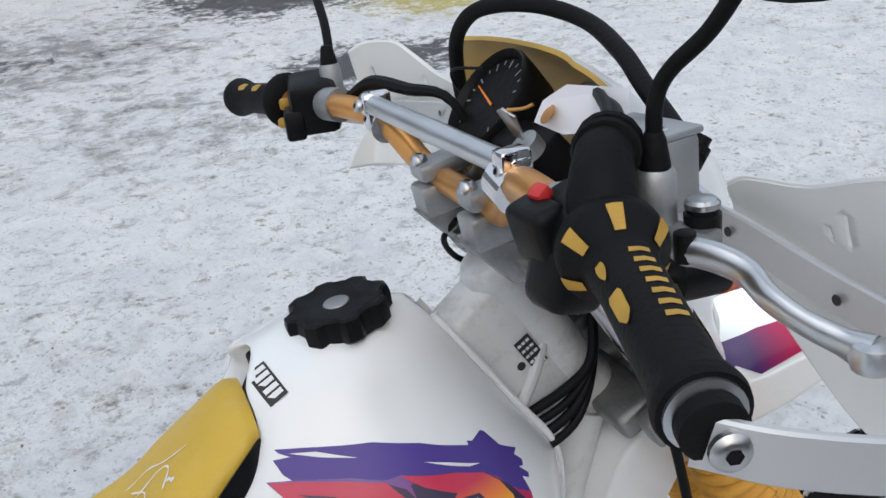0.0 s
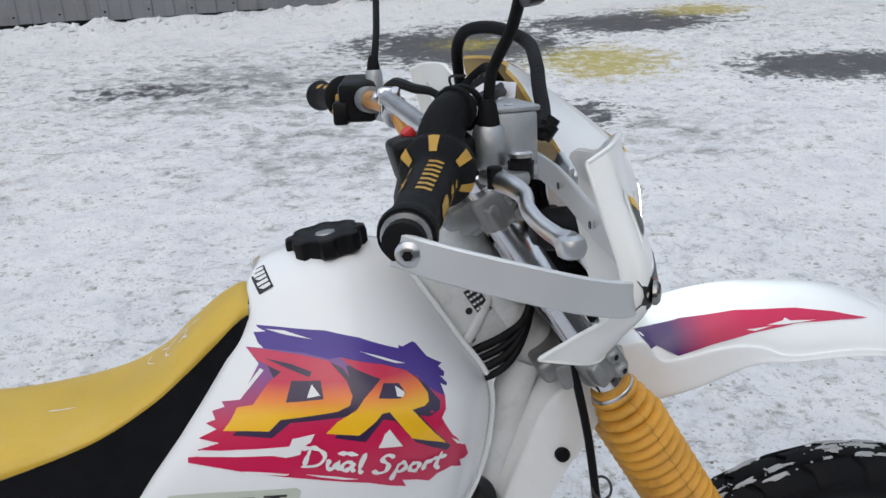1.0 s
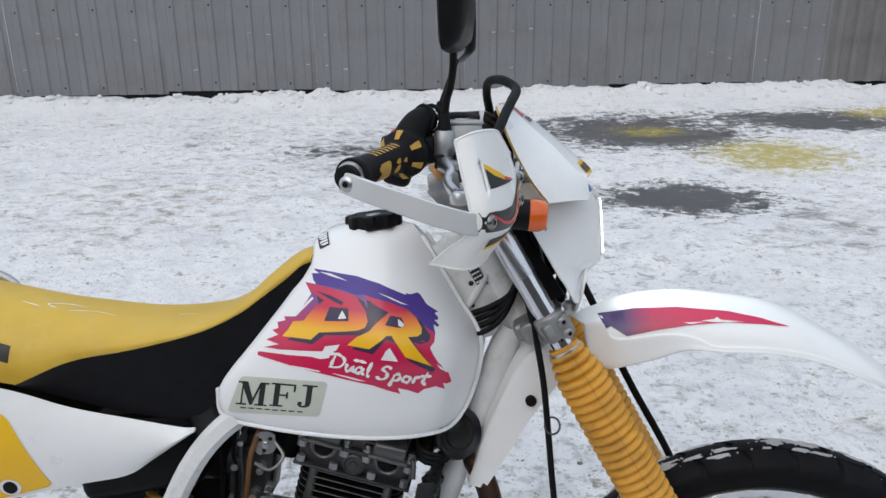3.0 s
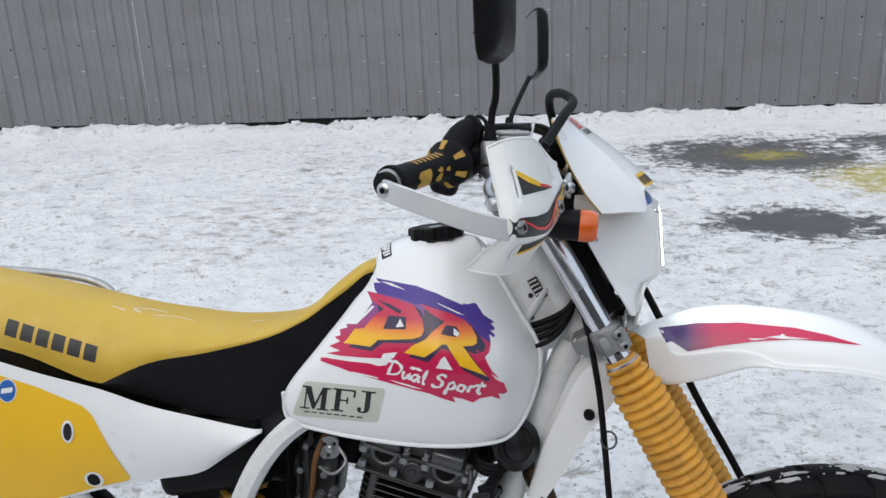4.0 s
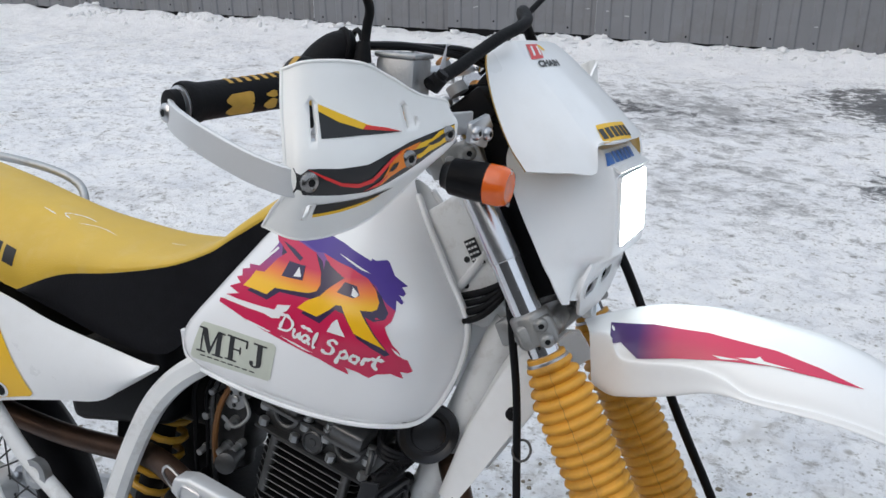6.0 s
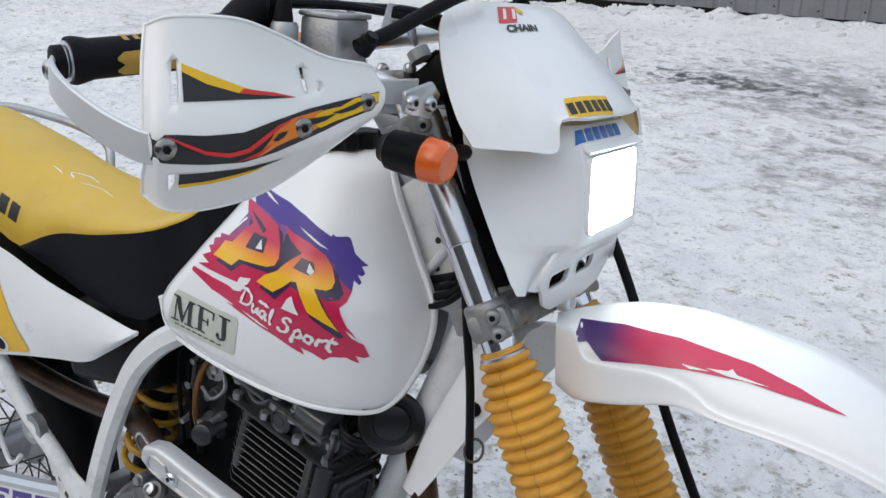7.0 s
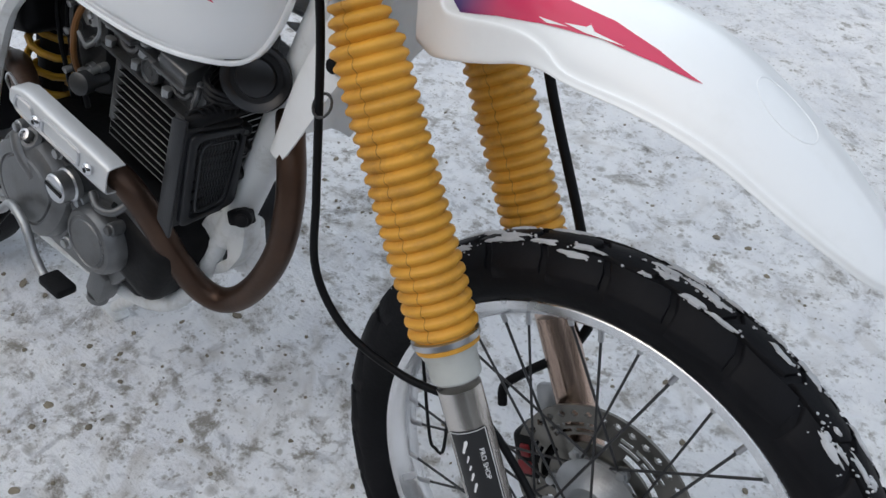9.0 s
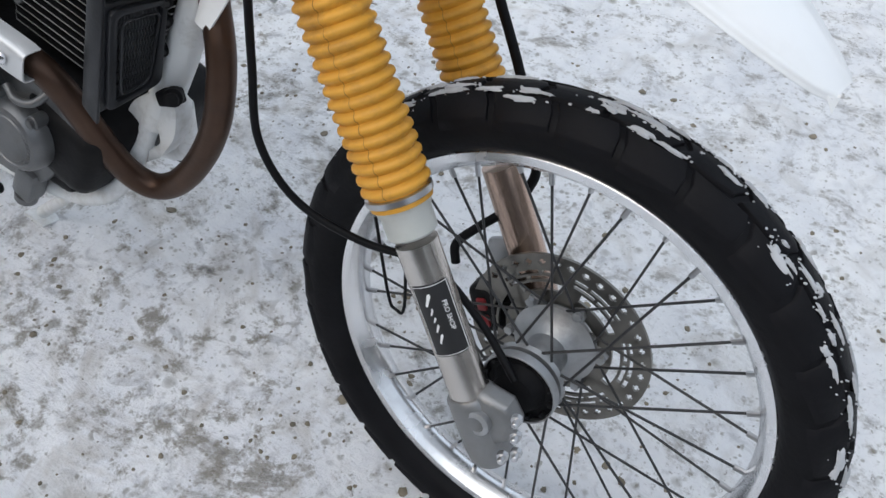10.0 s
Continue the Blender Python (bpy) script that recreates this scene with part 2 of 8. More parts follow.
    specks = math_node("MULTIPLY", ramp(grit, 0.58, 0.64), ramp(clump, 0.44, 0.58))
    col = mix(math_node("MULTIPLY", specks, 0.7), col, (0.19, 0.155, 0.125))
    grey = math_node("MAXIMUM", spot(-1.0, 4.3, 1.3, 0.95), math_node("MULTIPLY", spot(-0.6, 3.2, 1.0, 0.9), 0.7))
    grey = math_node("MAXIMUM", grey, math_node("MULTIPLY", spot(1.1, 3.1, 1.0, 0.6), 0.6))
    scrape = ramp(math_node("ADD", math_node("MULTIPLY", grey, 0.13), math_node("ADD", math_node("MULTIPLY", clump, 0.5), math_node("MULTIPLY", mid, 0.5))), 0.54, 0.68)
    col = mix(math_node("MULTIPLY", scrape, ramp(grey, 0.02, 0.4, 0, 0.8)), col, mix(grit, (0.2, 0.205, 0.215), (0.36, 0.36, 0.37)))
    brown = math_node("MAXIMUM", spot(-2.4, 3.2, 0.9, 0.9), spot(0.78, 1.28, 0.25, 0.12))
    col = mix(math_node("MULTIPLY", brown, ramp(clump, 0.46, 0.64, 0, 0.6)), col, (0.33, 0.26, 0.2))
    ice = spot(0.45, 4.9, 1.15, 0.85)
    for s in ((0.5, 3.45, 0.75, 0.42), (1.7, 5.3, 1.3, 0.5), (2.6, 4.0, 1.2, 0.5), (-1.3, 4.3, 1.0, 0.35)):
        k = spot(*s)
        ice = math_node("MAXIMUM", ice, k if s[0] > 0 else math_node("MULTIPLY", k, 0.6))
    holes = ramp(math_node("ADD", math_node("MULTIPLY", ice, 0.27), math_node("ADD", math_node("MULTIPLY", fine, 0.4), math_node("ADD", math_node("MULTIPLY", clump, 0.62), math_node("MULTIPLY", slush, 0.35)))), 0.8, 0.88)
    col = mix(math_node("MULTIPLY", holes, 0.94), col, mix(grit, (0.035, 0.037, 0.042), (0.14, 0.14, 0.15)))
    yel = math_node("MAXIMUM", spot(1.2, 4.35, 0.66, 0.56), spot(2.35, 5.55, 0.6, 0.26))
    yel = math_node("MAXIMUM", yel, math_node("MULTIPLY", spot(0.5, 4.95, 0.4, 0.22), 0.7))
    ymask = ramp(math_node("ADD", math_node("MULTIPLY", yel, 0.22), math_node("ADD", math_node("MULTIPLY", mottle, 0.5), math_node("MULTIPLY", clump, 0.55))), 0.58, 0.74)
    ymask = math_node("MULTIPLY", ymask, ramp(yel, 0.02, 0.25))
    col = mix(math_node("MULTIPLY", ymask, 0.82), col, mix(fine, (0.42, 0.33, 0.03), (0.68, 0.58, 0.12)))
    sep = n.new("ShaderNodeSeparateXYZ")
    l.new(co.outputs["Object"], sep.inputs["Vector"])
    away = math_node("SUBTRACT", sep.outputs["Y"], math_node("MULTIPLY", sep.outputs["X"], 0.126))
    clean = math_node("MULTIPLY", ramp(math_node("ADD", away, math_node("MULTIPLY", mid, 0.9)), 5.75, 6.25, 0, 0.85), ramp(yel, 0.25, 0.0))
    col = mix(clean, col, (0.95, 0.955, 0.97))
    l.new(col, b.inputs["Base Color"])
    l.new(ramp(holes, 0, 1, 0.75, 0.42), b.inputs["Roughness"])
    b.inputs["Specular IOR Level"].default_value = 0.3
    h = math_node("ADD", math_node("MULTIPLY", fine, 1.0), math_node("ADD", math_node("MULTIPLY", grit, 0.4), math_node("MULTIPLY", clump, 1.8)))
    bp = n.new("ShaderNodeBump")
    bp.inputs["Strength"].default_value, bp.inputs["Distance"].default_value = 0.7, 0.022
    l.new(h, bp.inputs["Height"])
    l.new(bp.outputs["Normal"], b.inputs["Normal"])
    return m


# Near-black that stands in for shade inside slots and ports
SLOTDARK = material("hollow_shade_fill", (0.01, 0.01, 0.011), 0.8, spec=0.1)
COLLAR = material("cloudy_collar_plastic", (0.5, 0.51, 0.48), 0.35, var=0.08, scale=30, dirt=0.4, dirt_color=(0.3, 0.28, 0.24), dirt_scale=40)
DARKRED = material("dark_red_cover", (0.2, 0.012, 0.015), 0.35, var=0.1, scale=40)
DISC = material("worn_disc_steel", (0.2, 0.19, 0.172), 0.34, metal=1.0, var=0.12, scale=50)
# Dark surface of the added, unseen walls that dim fill light
SHADE_WALL = material("shade_wall_surface", (0.1, 0.095, 0.09), 0.8, var=0.25, scale=1.5, bump=0.4, bump_scale=30, dirt=0.5, dirt_scale=0.8)
COVER = material("cast_engine_cover", (0.16, 0.163, 0.167), 0.38, metal=0.6, var=0.1, scale=30, bump=0.2, bump_scale=300, dirt=0.55, dirt_color=(0.1, 0.095, 0.09), dirt_scale=26)
FIN = material("fin_edge_metal", (0.15, 0.15, 0.15), 0.4, metal=0.8, var=0.15, scale=40, dirt=0.5, dirt_color=(0.06, 0.055, 0.05), dirt_scale=30)
COVERALU = material("valve_cover_metal", (0.15, 0.152, 0.155), 0.32, metal=0.75, var=0.1, scale=30, bump=0.2, bump_scale=260, dirt=0.4, dirt_color=(0.08, 0.075, 0.07), dirt_scale=26)
SHROUD = material("grey_black_plastic", (0.02, 0.021, 0.024), 0.36, var=0.15, scale=30, bump=0.12, bump_scale=300, spec=0.35)
HOSE = material("amber_fuel_hose", (0.2, 0.09, 0.03), 0.35, var=0.15, scale=30)
HORN = material("dark_horn_steel", (0.03, 0.03, 0.032), 0.3, metal=0.7, var=0.15, scale=40)
PEBBLE = material("grit_stone", (0.2, 0.17, 0.125), 0.75, var=0.4, scale=30, bump=0.4, bump_scale=300)
SATIN = material("satin_aluminium", (0.66, 0.67, 0.68), 0.5, metal=0.55, var=0.04, scale=30, dirt=0.15, dirt_color=(0.4, 0.4, 0.4), dirt_scale=30)
FAINT = material("pale_dial_mark", (0.22, 0.23, 0.24), 0.5)
FORKFOOT = material("grey_fork_casting", (0.24, 0.243, 0.247), 0.4, metal=0.6, var=0.1, scale=30, bump=0.2, bump_scale=260, dirt=0.4, dirt_color=(0.14, 0.13, 0.12), dirt_scale=30)
HEADG = material("grimy_head_metal", (0.075, 0.076, 0.078), 0.36, metal=0.7, var=0.2, scale=30, bump=0.25, bump_scale=240, dirt=0.7, dirt_color=(0.05, 0.046, 0.04), dirt_scale=30)
for g in (GUARDW,):
    b = g.node_tree.nodes["Principled BSDF"]
    b.inputs["Subsurface Weight"].default_value = 0.12
    b.inputs["Subsurface Radius"].default_value = (0.02, 0.02, 0.018)
    b.inputs["Subsurface Scale"].default_value = 1.0
SEAM = material("grimy_rubber_seam", (0.36, 0.18, 0.025), 0.6, var=0.3, scale=80)
SCREW = material("dull_screw_steel", (0.3, 0.29, 0.28), 0.25, metal=1.0, var=0.15, scale=60)
SNOW = snow_material()
FENCE = material("grey_painted_steel_sheet", (0.19, 0.195, 0.21), 0.45, metal=0.0, var=0.06, scale=3, bump=0.06, bump_scale=40, dirt=0.75, dirt_color=(0.12, 0.112, 0.105), dirt_scale=1.3)
OLDFENCE = material("weathered_steel_sheet", (0.17, 0.168, 0.17), 0.5, var=0.14, scale=4, bump=0.1, bump_scale=30, dirt=0.85, dirt_color=(0.07, 0.058, 0.05), dirt_scale=1.6)
CHIP = material("scratched_paint", (0.42, 0.43, 0.44), 0.5, var=0.2, scale=90)
LAMP = bpy.data.materials.new("lit_headlamp_glass")
LAMP.use_nodes = True
LAMP.node_tree.nodes["Principled BSDF"].inputs["Emission Color"].default_value = (0.86, 1.0, 0.98, 1)
LAMP.node_tree.nodes["Principled BSDF"].inputs["Emission Strength"].default_value = 17.0
MIRROR = material("mirror_glass", (0.85, 0.86, 0.88), 0.02, metal=1.0, var=0.0)

# ---- shaping helpers ----
def finish(bm, name, mats, angle=38):
    bmesh.ops.remove_doubles(bm, verts=bm.verts, dist=1e-5)
    bmesh.ops.recalc_face_normals(bm, faces=bm.faces)
    for f in bm.faces:
        f.smooth = True
    for e in bm.edges:
        e.smooth = len(e.link_faces) != 2 or e.calc_face_angle(0) < radians(angle)
    me = bpy.data.meshes.new(name)
    bm.to_mesh(me)
    bm.free()
    for m in mats if isinstance(mats, (list, tuple)) else [mats]:
        me.materials.append(m)
    return me


def part(name, bm, mats, parent, label="", angle=38):
    """One mesh under a thing or under a part of it."""
    ob = new(name, finish(bm, name, mats, angle))
    while parent.parent and parent.parent.parent:
        parent = parent.parent
    ob.parent = parent
    return tagged(ob, label) if label else ob


def catmull(pts, n, closed=False):
    """Points along a smooth curve through pts, n to each span."""
    pts, out = [Vector(p) for p in pts], []
    k = len(pts)
    for i in range(k if closed else k - 1):
        if closed:
            p0, p1, p2, p3 = (pts[(i + j) % k] for j in (-1, 0, 1, 2))
        else:
            p1, p2 = pts[i], pts[i + 1]
            p0 = pts[i - 1] if i else p1 * 2 - p2
            p3 = pts[i + 2] if i + 2 < k else p2 * 2 - p1
        for j in range(n):
            t = j / n
            out.append(0.5 * (2 * p1 + (p2 - p0) * t + (2 * p0 - 5 * p1 + 4 * p2 - p3) * t * t + (3 * p1 - p0 - 3 * p2 + p3) * t**3))
    return out if closed else out + [pts[-1]]


def sheet(bm, grid, closed=False, mat=0):
    rows = [[bm.verts.new(p) for p in row] for row in grid]
    for a, b in zip(rows, rows[1:]):
        k = len(a)
        for i in range(k if closed else k - 1):
            f = bm.faces.new((a[i], a[(i + 1) % k], b[(i + 1) % k], b[i]))
            f.material_index = mat
    return rows


def skin(rows, nu=4, nv=4, closed=False, thick=0.0, bm=None, mat=0):
    """A smooth sheet through a grid of points; closed joins each row's ends; thick gives it a second side."""
    bm = bm or bmesh.new()
    fine = [catmull(r, nv, closed) for r in rows]
    cols = [catmull(c, nu) for c in zip(*fine)]
    sheet(bm, list(zip(*cols)), closed, mat)
    if thick:
        bmesh.ops.recalc_face_normals(bm, faces=bm.faces)
        bmesh.ops.solidify(bm, geom=list(bm.faces), thickness=thick)
    return bm


def sweep(pts, radius, segs=10, smooth=5, bm=None, flat=1.0, closed=False, mat=0):
    """A round bar, hose or cable along pts; radius may be a list; flat squashes it across."""
    bm = bm or bmesh.new()
    path = catmull(pts, smooth, closed) if smooth else [Vector(p) for p in pts]
    k = len(path)
    if isinstance(radius, (list, tuple)):
        rad = [radius[min(int(i / max(1, k - 1) * (len(radius) - 1)), len(radius) - 2)] for i in range(k)]
        for i in range(k):
            u = i / (k - 1) * (len(radius) - 1)
            j = min(int(u), len(radius) - 2)
            rad[i] = radius[j] + (radius[j + 1] - radius[j]) * (u - j)
    else:
        rad = [radius] * k
    side, grid = None, []
    for i, p in enumerate(path):
        d = (path[(i + 1) % k] - path[i - 1] if closed else path[min(i + 1, k - 1)] - path[max(i - 1, 0)]).normalized()
        if side is None:
            side = d.cross(Vector((0, 0, 1)) if abs(d.z) < 0.9 else Vector((1, 0, 0))).normalized()
        side = (side - d * side.dot(d)).normalized()
        other = d.cross(side)
        grid.append([p + (side * math.cos(a) * flat + other * math.sin(a)) * rad[i] for a in (2 * math.pi * s / segs for s in range(segs))])
    if closed:
        grid.append(grid[0])
    rows = sheet(bm, grid, True, mat)
    if not closed:
        for row in (rows[0], rows[-1]):
            bm.faces.new(row).material_index = mat
    return bm


def frame_of(d):
    d = Vector(d).normalized()
    s = d.cross(Vector((0, 0, 1)) if abs(d.z) < 0.95 else Vector((1, 0, 0))).normalized()
    return s, s.cross(d), d


def lathe(origin, axis, profile, segs=28, bm=None, mat=0, caps=True):
    """A turned shape: profile rows are (distance along the axis, radius)."""
    bm = bm or bmesh.new()
    s, t, d = frame_of(axis)
    o = Vector(origin)
    grid = [[o + d * h + (s * math.cos(a) + t * math.sin(a)) * max(r, 1e-5) for a in (2 * math.pi * k / segs for k in range(segs))] for h, r in profile]
    rows = sheet(bm, grid, True, mat)
    if caps:
        for row, (h, r) in ((rows[0], profile[0]), (rows[-1], profile[-1])):
            if r > 1e-4:
                bm.faces.new(row).material_index = mat
    return bm


def rod(a, b, r, segs=14, bm=None, mat=0, chamfer=0.0):
    a, b = Vector(a), Vector(b)
    h = (b - a).length
    c = min(chamfer, r * 0.6, h * 0.4)
    prof = [(0, r - c), (c, r), (h - c, r), (h, r - c)] if c else [(0, r), (h, r)]
    return lathe(a, b - a, prof, segs, bm, mat)


def slab(outline, depth, bevel=0.002, bm=None, mat=0, segs=2):
    """A flat outline of points, drawn out along the vector depth, with rounded edges."""
    own = bmesh.new()
    vs = [own.verts.new(p) for p in outline]
    f = own.faces.new(vs)
    got = bmesh.ops.extrude_face_region(own, geom=[f])
    bmesh.ops.translate(own, vec=Vector(depth), verts=[v for v in got["geom"] if isinstance(v, bmesh.types.BMVert)])
    bmesh.ops.recalc_face_normals(own, faces=own.faces)
    if bevel:
        sharp = [e for e in own.edges if len(e.link_faces) == 2 and e.calc_face_angle(0) > radians(50)]
        bmesh.ops.bevel(own, geom=sharp, offset=bevel, segments=segs, affect="EDGES", profile=0.5, clamp_overlap=True)
    if bm is None:
        return own
    return absorb(bm, own, mat)


def absorb(bm, own, mat=0, at=None):
    """Joins one piece of a part onto another."""
    verts = {v: bm.verts.new(at @ v.co if at else v.co) for v in own.verts}
    for f in own.faces:
        try:
            bm.faces.new([verts[v] for v in f.verts]).material_index = mat
        except ValueError:
            pass
    own.free()
    return bm


def block(center, size, turn=(0, 0, 0), bevel=0.003, bm=None, mat=0, segs=2):
    own = bmesh.new()
    bmesh.ops.create_cube(own, size=1)
    m = pose(*center, *turn) @ Matrix.Diagonal((*size, 1))
    bmesh.ops.transform(own, matrix=m, verts=own.verts)
    if bevel:
        bmesh.ops.bevel(own, geom=list(own.edges), offset=min(bevel, min(size) * 0.45), segments=segs, affect="EDGES", profile=0.5, clamp_overlap=True)
    if bm is None:
        return own
    return absorb(bm, own, mat)


def bolt(center, axis, r, h=0.006, socket=True):
    """A domed cap screw; a dark hexagon on top puts in the recess's shade."""
    bm = lathe(center, axis, [(0, r), (h * 0.5, r), (h * 0.9, r * 0.75), (h, r * 0.5)], 16)
    if socket:
        s, t, d = frame_of(axis)
        o = Vector(center) + d * (h + 0.0003)
        ring = [o + (s * math.cos(a) + t * math.sin(a)) * r * 0.42 for a in (math.pi / 3 * k for k in range(6))]
        f = bm.faces.new([bm.verts.new(p) for p in ring])
        f.material_index = 1
    return bm


def strap(path, h, t, n=6, up=(0, 0, 1)):
    """A flat bar of height h and thickness t bent along a path."""
    pts = catmull(path, n)
    bm, grid = bmesh.new(), []
    for i, p in enumerate(pts):
        d = (pts[min(i + 1, len(pts) - 1)] - pts[max(i - 1, 0)]).normalized()
        s = d.cross(Vector(up)).normalized()
        u = s.cross(d)
        c = t * 0.25
        grid.append([p + s * a + u * b for a, b in ((-t / 2 + c, -h / 2), (t / 2 - c, -h / 2), (t / 2, -h / 2 + c), (t / 2, h / 2 - c), (t / 2 - c, h / 2), (-t / 2 + c, h / 2), (-t / 2, h / 2 - c), (-t / 2, -h / 2 + c))])
    rows = sheet(bm, grid, True)
    for r in (rows[0], rows[-1]):
        bm.faces.new(r)
    return bm


def pierced(outline, holes, depth, bevel=0.0):
    """A plate of points with holes through it, drawn out along the vector depth."""
    bm = bmesh.new()
    edges = []
    for loop in [outline] + holes:
        vs = [bm.verts.new(p) for p in loop]
        edges += [bm.edges.new((vs[i - 1], vs[i])) for i in range(len(vs))]
    bmesh.ops.triangle_fill(bm, use_beauty=True, use_dissolve=False, edges=edges)
    d = Vector(depth).normalized()
    s, t, _ = frame_of(d)
    flat = lambda p: (p.dot(s), p.dot(t))

    def inside(p, loop):
        x, y, odd = p[0], p[1], False
        for (x0, y0), (x1, y1) in zip(loop, loop[1:] + loop[:1]):
            if (y0 > y) != (y1 > y) and x < x0 + (x1 - x0) * (y - y0) / (y1 - y0):
                odd = not odd
        return odd

    rings = [[flat(Vector(p)) for p in loop] for loop in holes]
    gone = [f for f in bm.faces if any(inside(flat(f.calc_center_median()), r) for r in rings)]
    bmesh.ops.delete(bm, geom=gone, context="FACES_ONLY")
    got = bmesh.ops.extrude_face_region(bm, geom=list(bm.faces))
    bmesh.ops.translate(bm, vec=Vector(depth), verts=[v for v in got["geom"] if isinstance(v, bmesh.types.BMVert)])
    bmesh.ops.recalc_face_normals(bm, faces=bm.faces)
    if bevel:
        sharp = [e for e in bm.edges if len(e.link_faces) == 2 and e.calc_face_angle(0) > radians(60)]
        bmesh.ops.bevel(bm, geom=sharp, offset=bevel, segments=2, affect="EDGES", profile=0.5, clamp_overlap=True)
    return bm


def rounded(pts, r, n=4):
    """A closed outline with its corners rounded."""
    pts, out = [Vector(p) for p in pts], []
    for i, p in enumerate(pts):
        a, b = pts[i - 1] - p, pts[(i + 1) % len(pts)] - p
        q = p + a.normalized() * min(r, a.length * 0.45)
        s = p + b.normalized() * min(r, b.length * 0.45)
        out += [q * (1 - k) ** 2 + p * 2 * k * (1 - k) + s * k * k for k in (j / n for j in range(n + 1))]
    return out


def cut_through(ob, cutter):
    """Takes a solid away from an object's mesh."""
    tool = bpy.data.objects.new("tool", finish(cutter, "tool", []))
    scene.collection.objects.link(tool)
    tool.parent = ob
    mod = ob.modifiers.new("cut", "BOOLEAN")
    mod.object, mod.operation, mod.solver = tool, "DIFFERENCE", "EXACT"
    dg = bpy.context.evaluated_depsgraph_get()
    me = bpy.data.meshes.new_from_object(ob.evaluated_get(dg))
    ob.modifiers.remove(mod)
    ob.data = me
    bpy.data.objects.remove(tool)


def tree_of(*obs):
    from mathutils.bvhtree import BVHTree

    verts, polys = [], []
    for ob in obs:
        k = len(verts)
        verts += [v.co.copy() for v in ob.data.vertices]
        polys += [[k + i for i in p.vertices] for p in ob.data.polygons]
    return BVHTree.FromPolygons(verts, polys)


def print_on(outlines, tree, origin, right, up, way, lift=0.0007, step=0.012):
    """Ink in the shape of flat outlines, laid onto a curved surface along the direction way."""
    bm = bmesh.new()
    right, up, way, o = Vector(right), Vector(up), Vector(way).normalized(), Vector(origin)
    for outline in outlines:
        vs = [bm.verts.new((u, v, 0)) for u, v in outline]
        bm.faces.new(vs)
    bmesh.ops.triangulate(bm, faces=list(bm.faces))
    for _ in range(4):
        long = [e for e in bm.edges if e.calc_length() > step]
        if not long:
            break
        bmesh.ops.subdivide_edges(bm, edges=long, cuts=1)
        bmesh.ops.triangulate(bm, faces=[f for f in bm.faces if len(f.verts) > 3])
    lost = []
    for v in bm.verts:
        p = o + right * v.co.x + up * v.co.y - way * 0.3
        hit, normal, _, _ = tree.ray_cast(p, way)
        if hit is None:
            lost.append(v)
        else:
            v.co = hit + (normal if normal.dot(way) < 0 else -normal) * lift
    if lost:
        bmesh.ops.delete(bm, geom=lost, context="VERTS")
    return bm


def letters(text, size, shear=0.0, bold=0.0):
    """Flat outlines of words in the built-in font, as polygons."""
    cu = bpy.data.curves.new("words", "FONT")
    cu.body, cu.size, cu.shear, cu.offset, cu.resolution_u = text, size, shear, bold, 3
    ob = bpy.data.objects.new("words", cu)
    scene.collection.objects.link(ob)
    dg = bpy.context.evaluated_depsgraph_get()
    me = ob.evaluated_get(dg).to_mesh()
    polys = [[(me.vertices[i].co.x, me.vertices[i].co.y) for i in p.vertices] for p in me.polygons]
    ob.evaluated_get(dg).to_mesh_clear()
    bpy.data.objects.remove(ob)
    bpy.data.curves.remove(cu)
    return polys


def shifted(polys, dx, dy, sx=1.0, sy=1.0, slant=0.0):
    return [[(dx + x * sx, dy + y * sy + x * slant) for x, y in p] for p in polys]

# ---- the yard: snow and fence ----
def snow_height(x, y):
    h = 0.012 * noise.fractal((x * 1.3, y * 1.3, 0), 0.9, 2.0, 4) + 0.006 * noise.fractal((x * 9, y * 9, 3), 0.9, 2.0, 3)
    gap = 6.04 + 0.126 * x - y
    if gap < 0.55:
        k = max(0.0, min(1.0, (0.55 - gap) / 0.5))
        h += k * k * (0.065 + 0.05 * noise.fractal((x * 3.5, y * 2, 7), 0.9, 2.0, 4))
    r = min(math.hypot(x, y + 0.05), math.hypot(x + 1.42, y + 0.05))
    return (h - 0.004) * min(1.0, r / 0.5) if gap >= 0.55 else h


def ground():
    bm = bmesh.new()
    xs = [-900, -300, -100, -40, -18, -11] + [-7.5 + 0.045 * i for i in range(278)] + [6, 8, 12, 20, 45, 110, 300, 900]
    ys = [-900, -300, -100, -40, -15, -7, -4, -2.5, -1.6] + [-1.0 + 0.045 * i for i in range(176)] + [7.4, 9, 14, 30, 80, 250, 900]
    near = lambda x, y: -7.6 < x < 5.1 and -1.1 < y < 7.0
    sheet(bm, [[Vector((x, y, snow_height(x, y) if near(x, y) else -0.02)) for x in xs] for y in ys])
    ob = new("ground", finish(bm, "ground", SNOW, 80))
    tagged(ob, "trodden white snow with grit, dark ice and yellow stains", "snow", kind="structure")


ground()


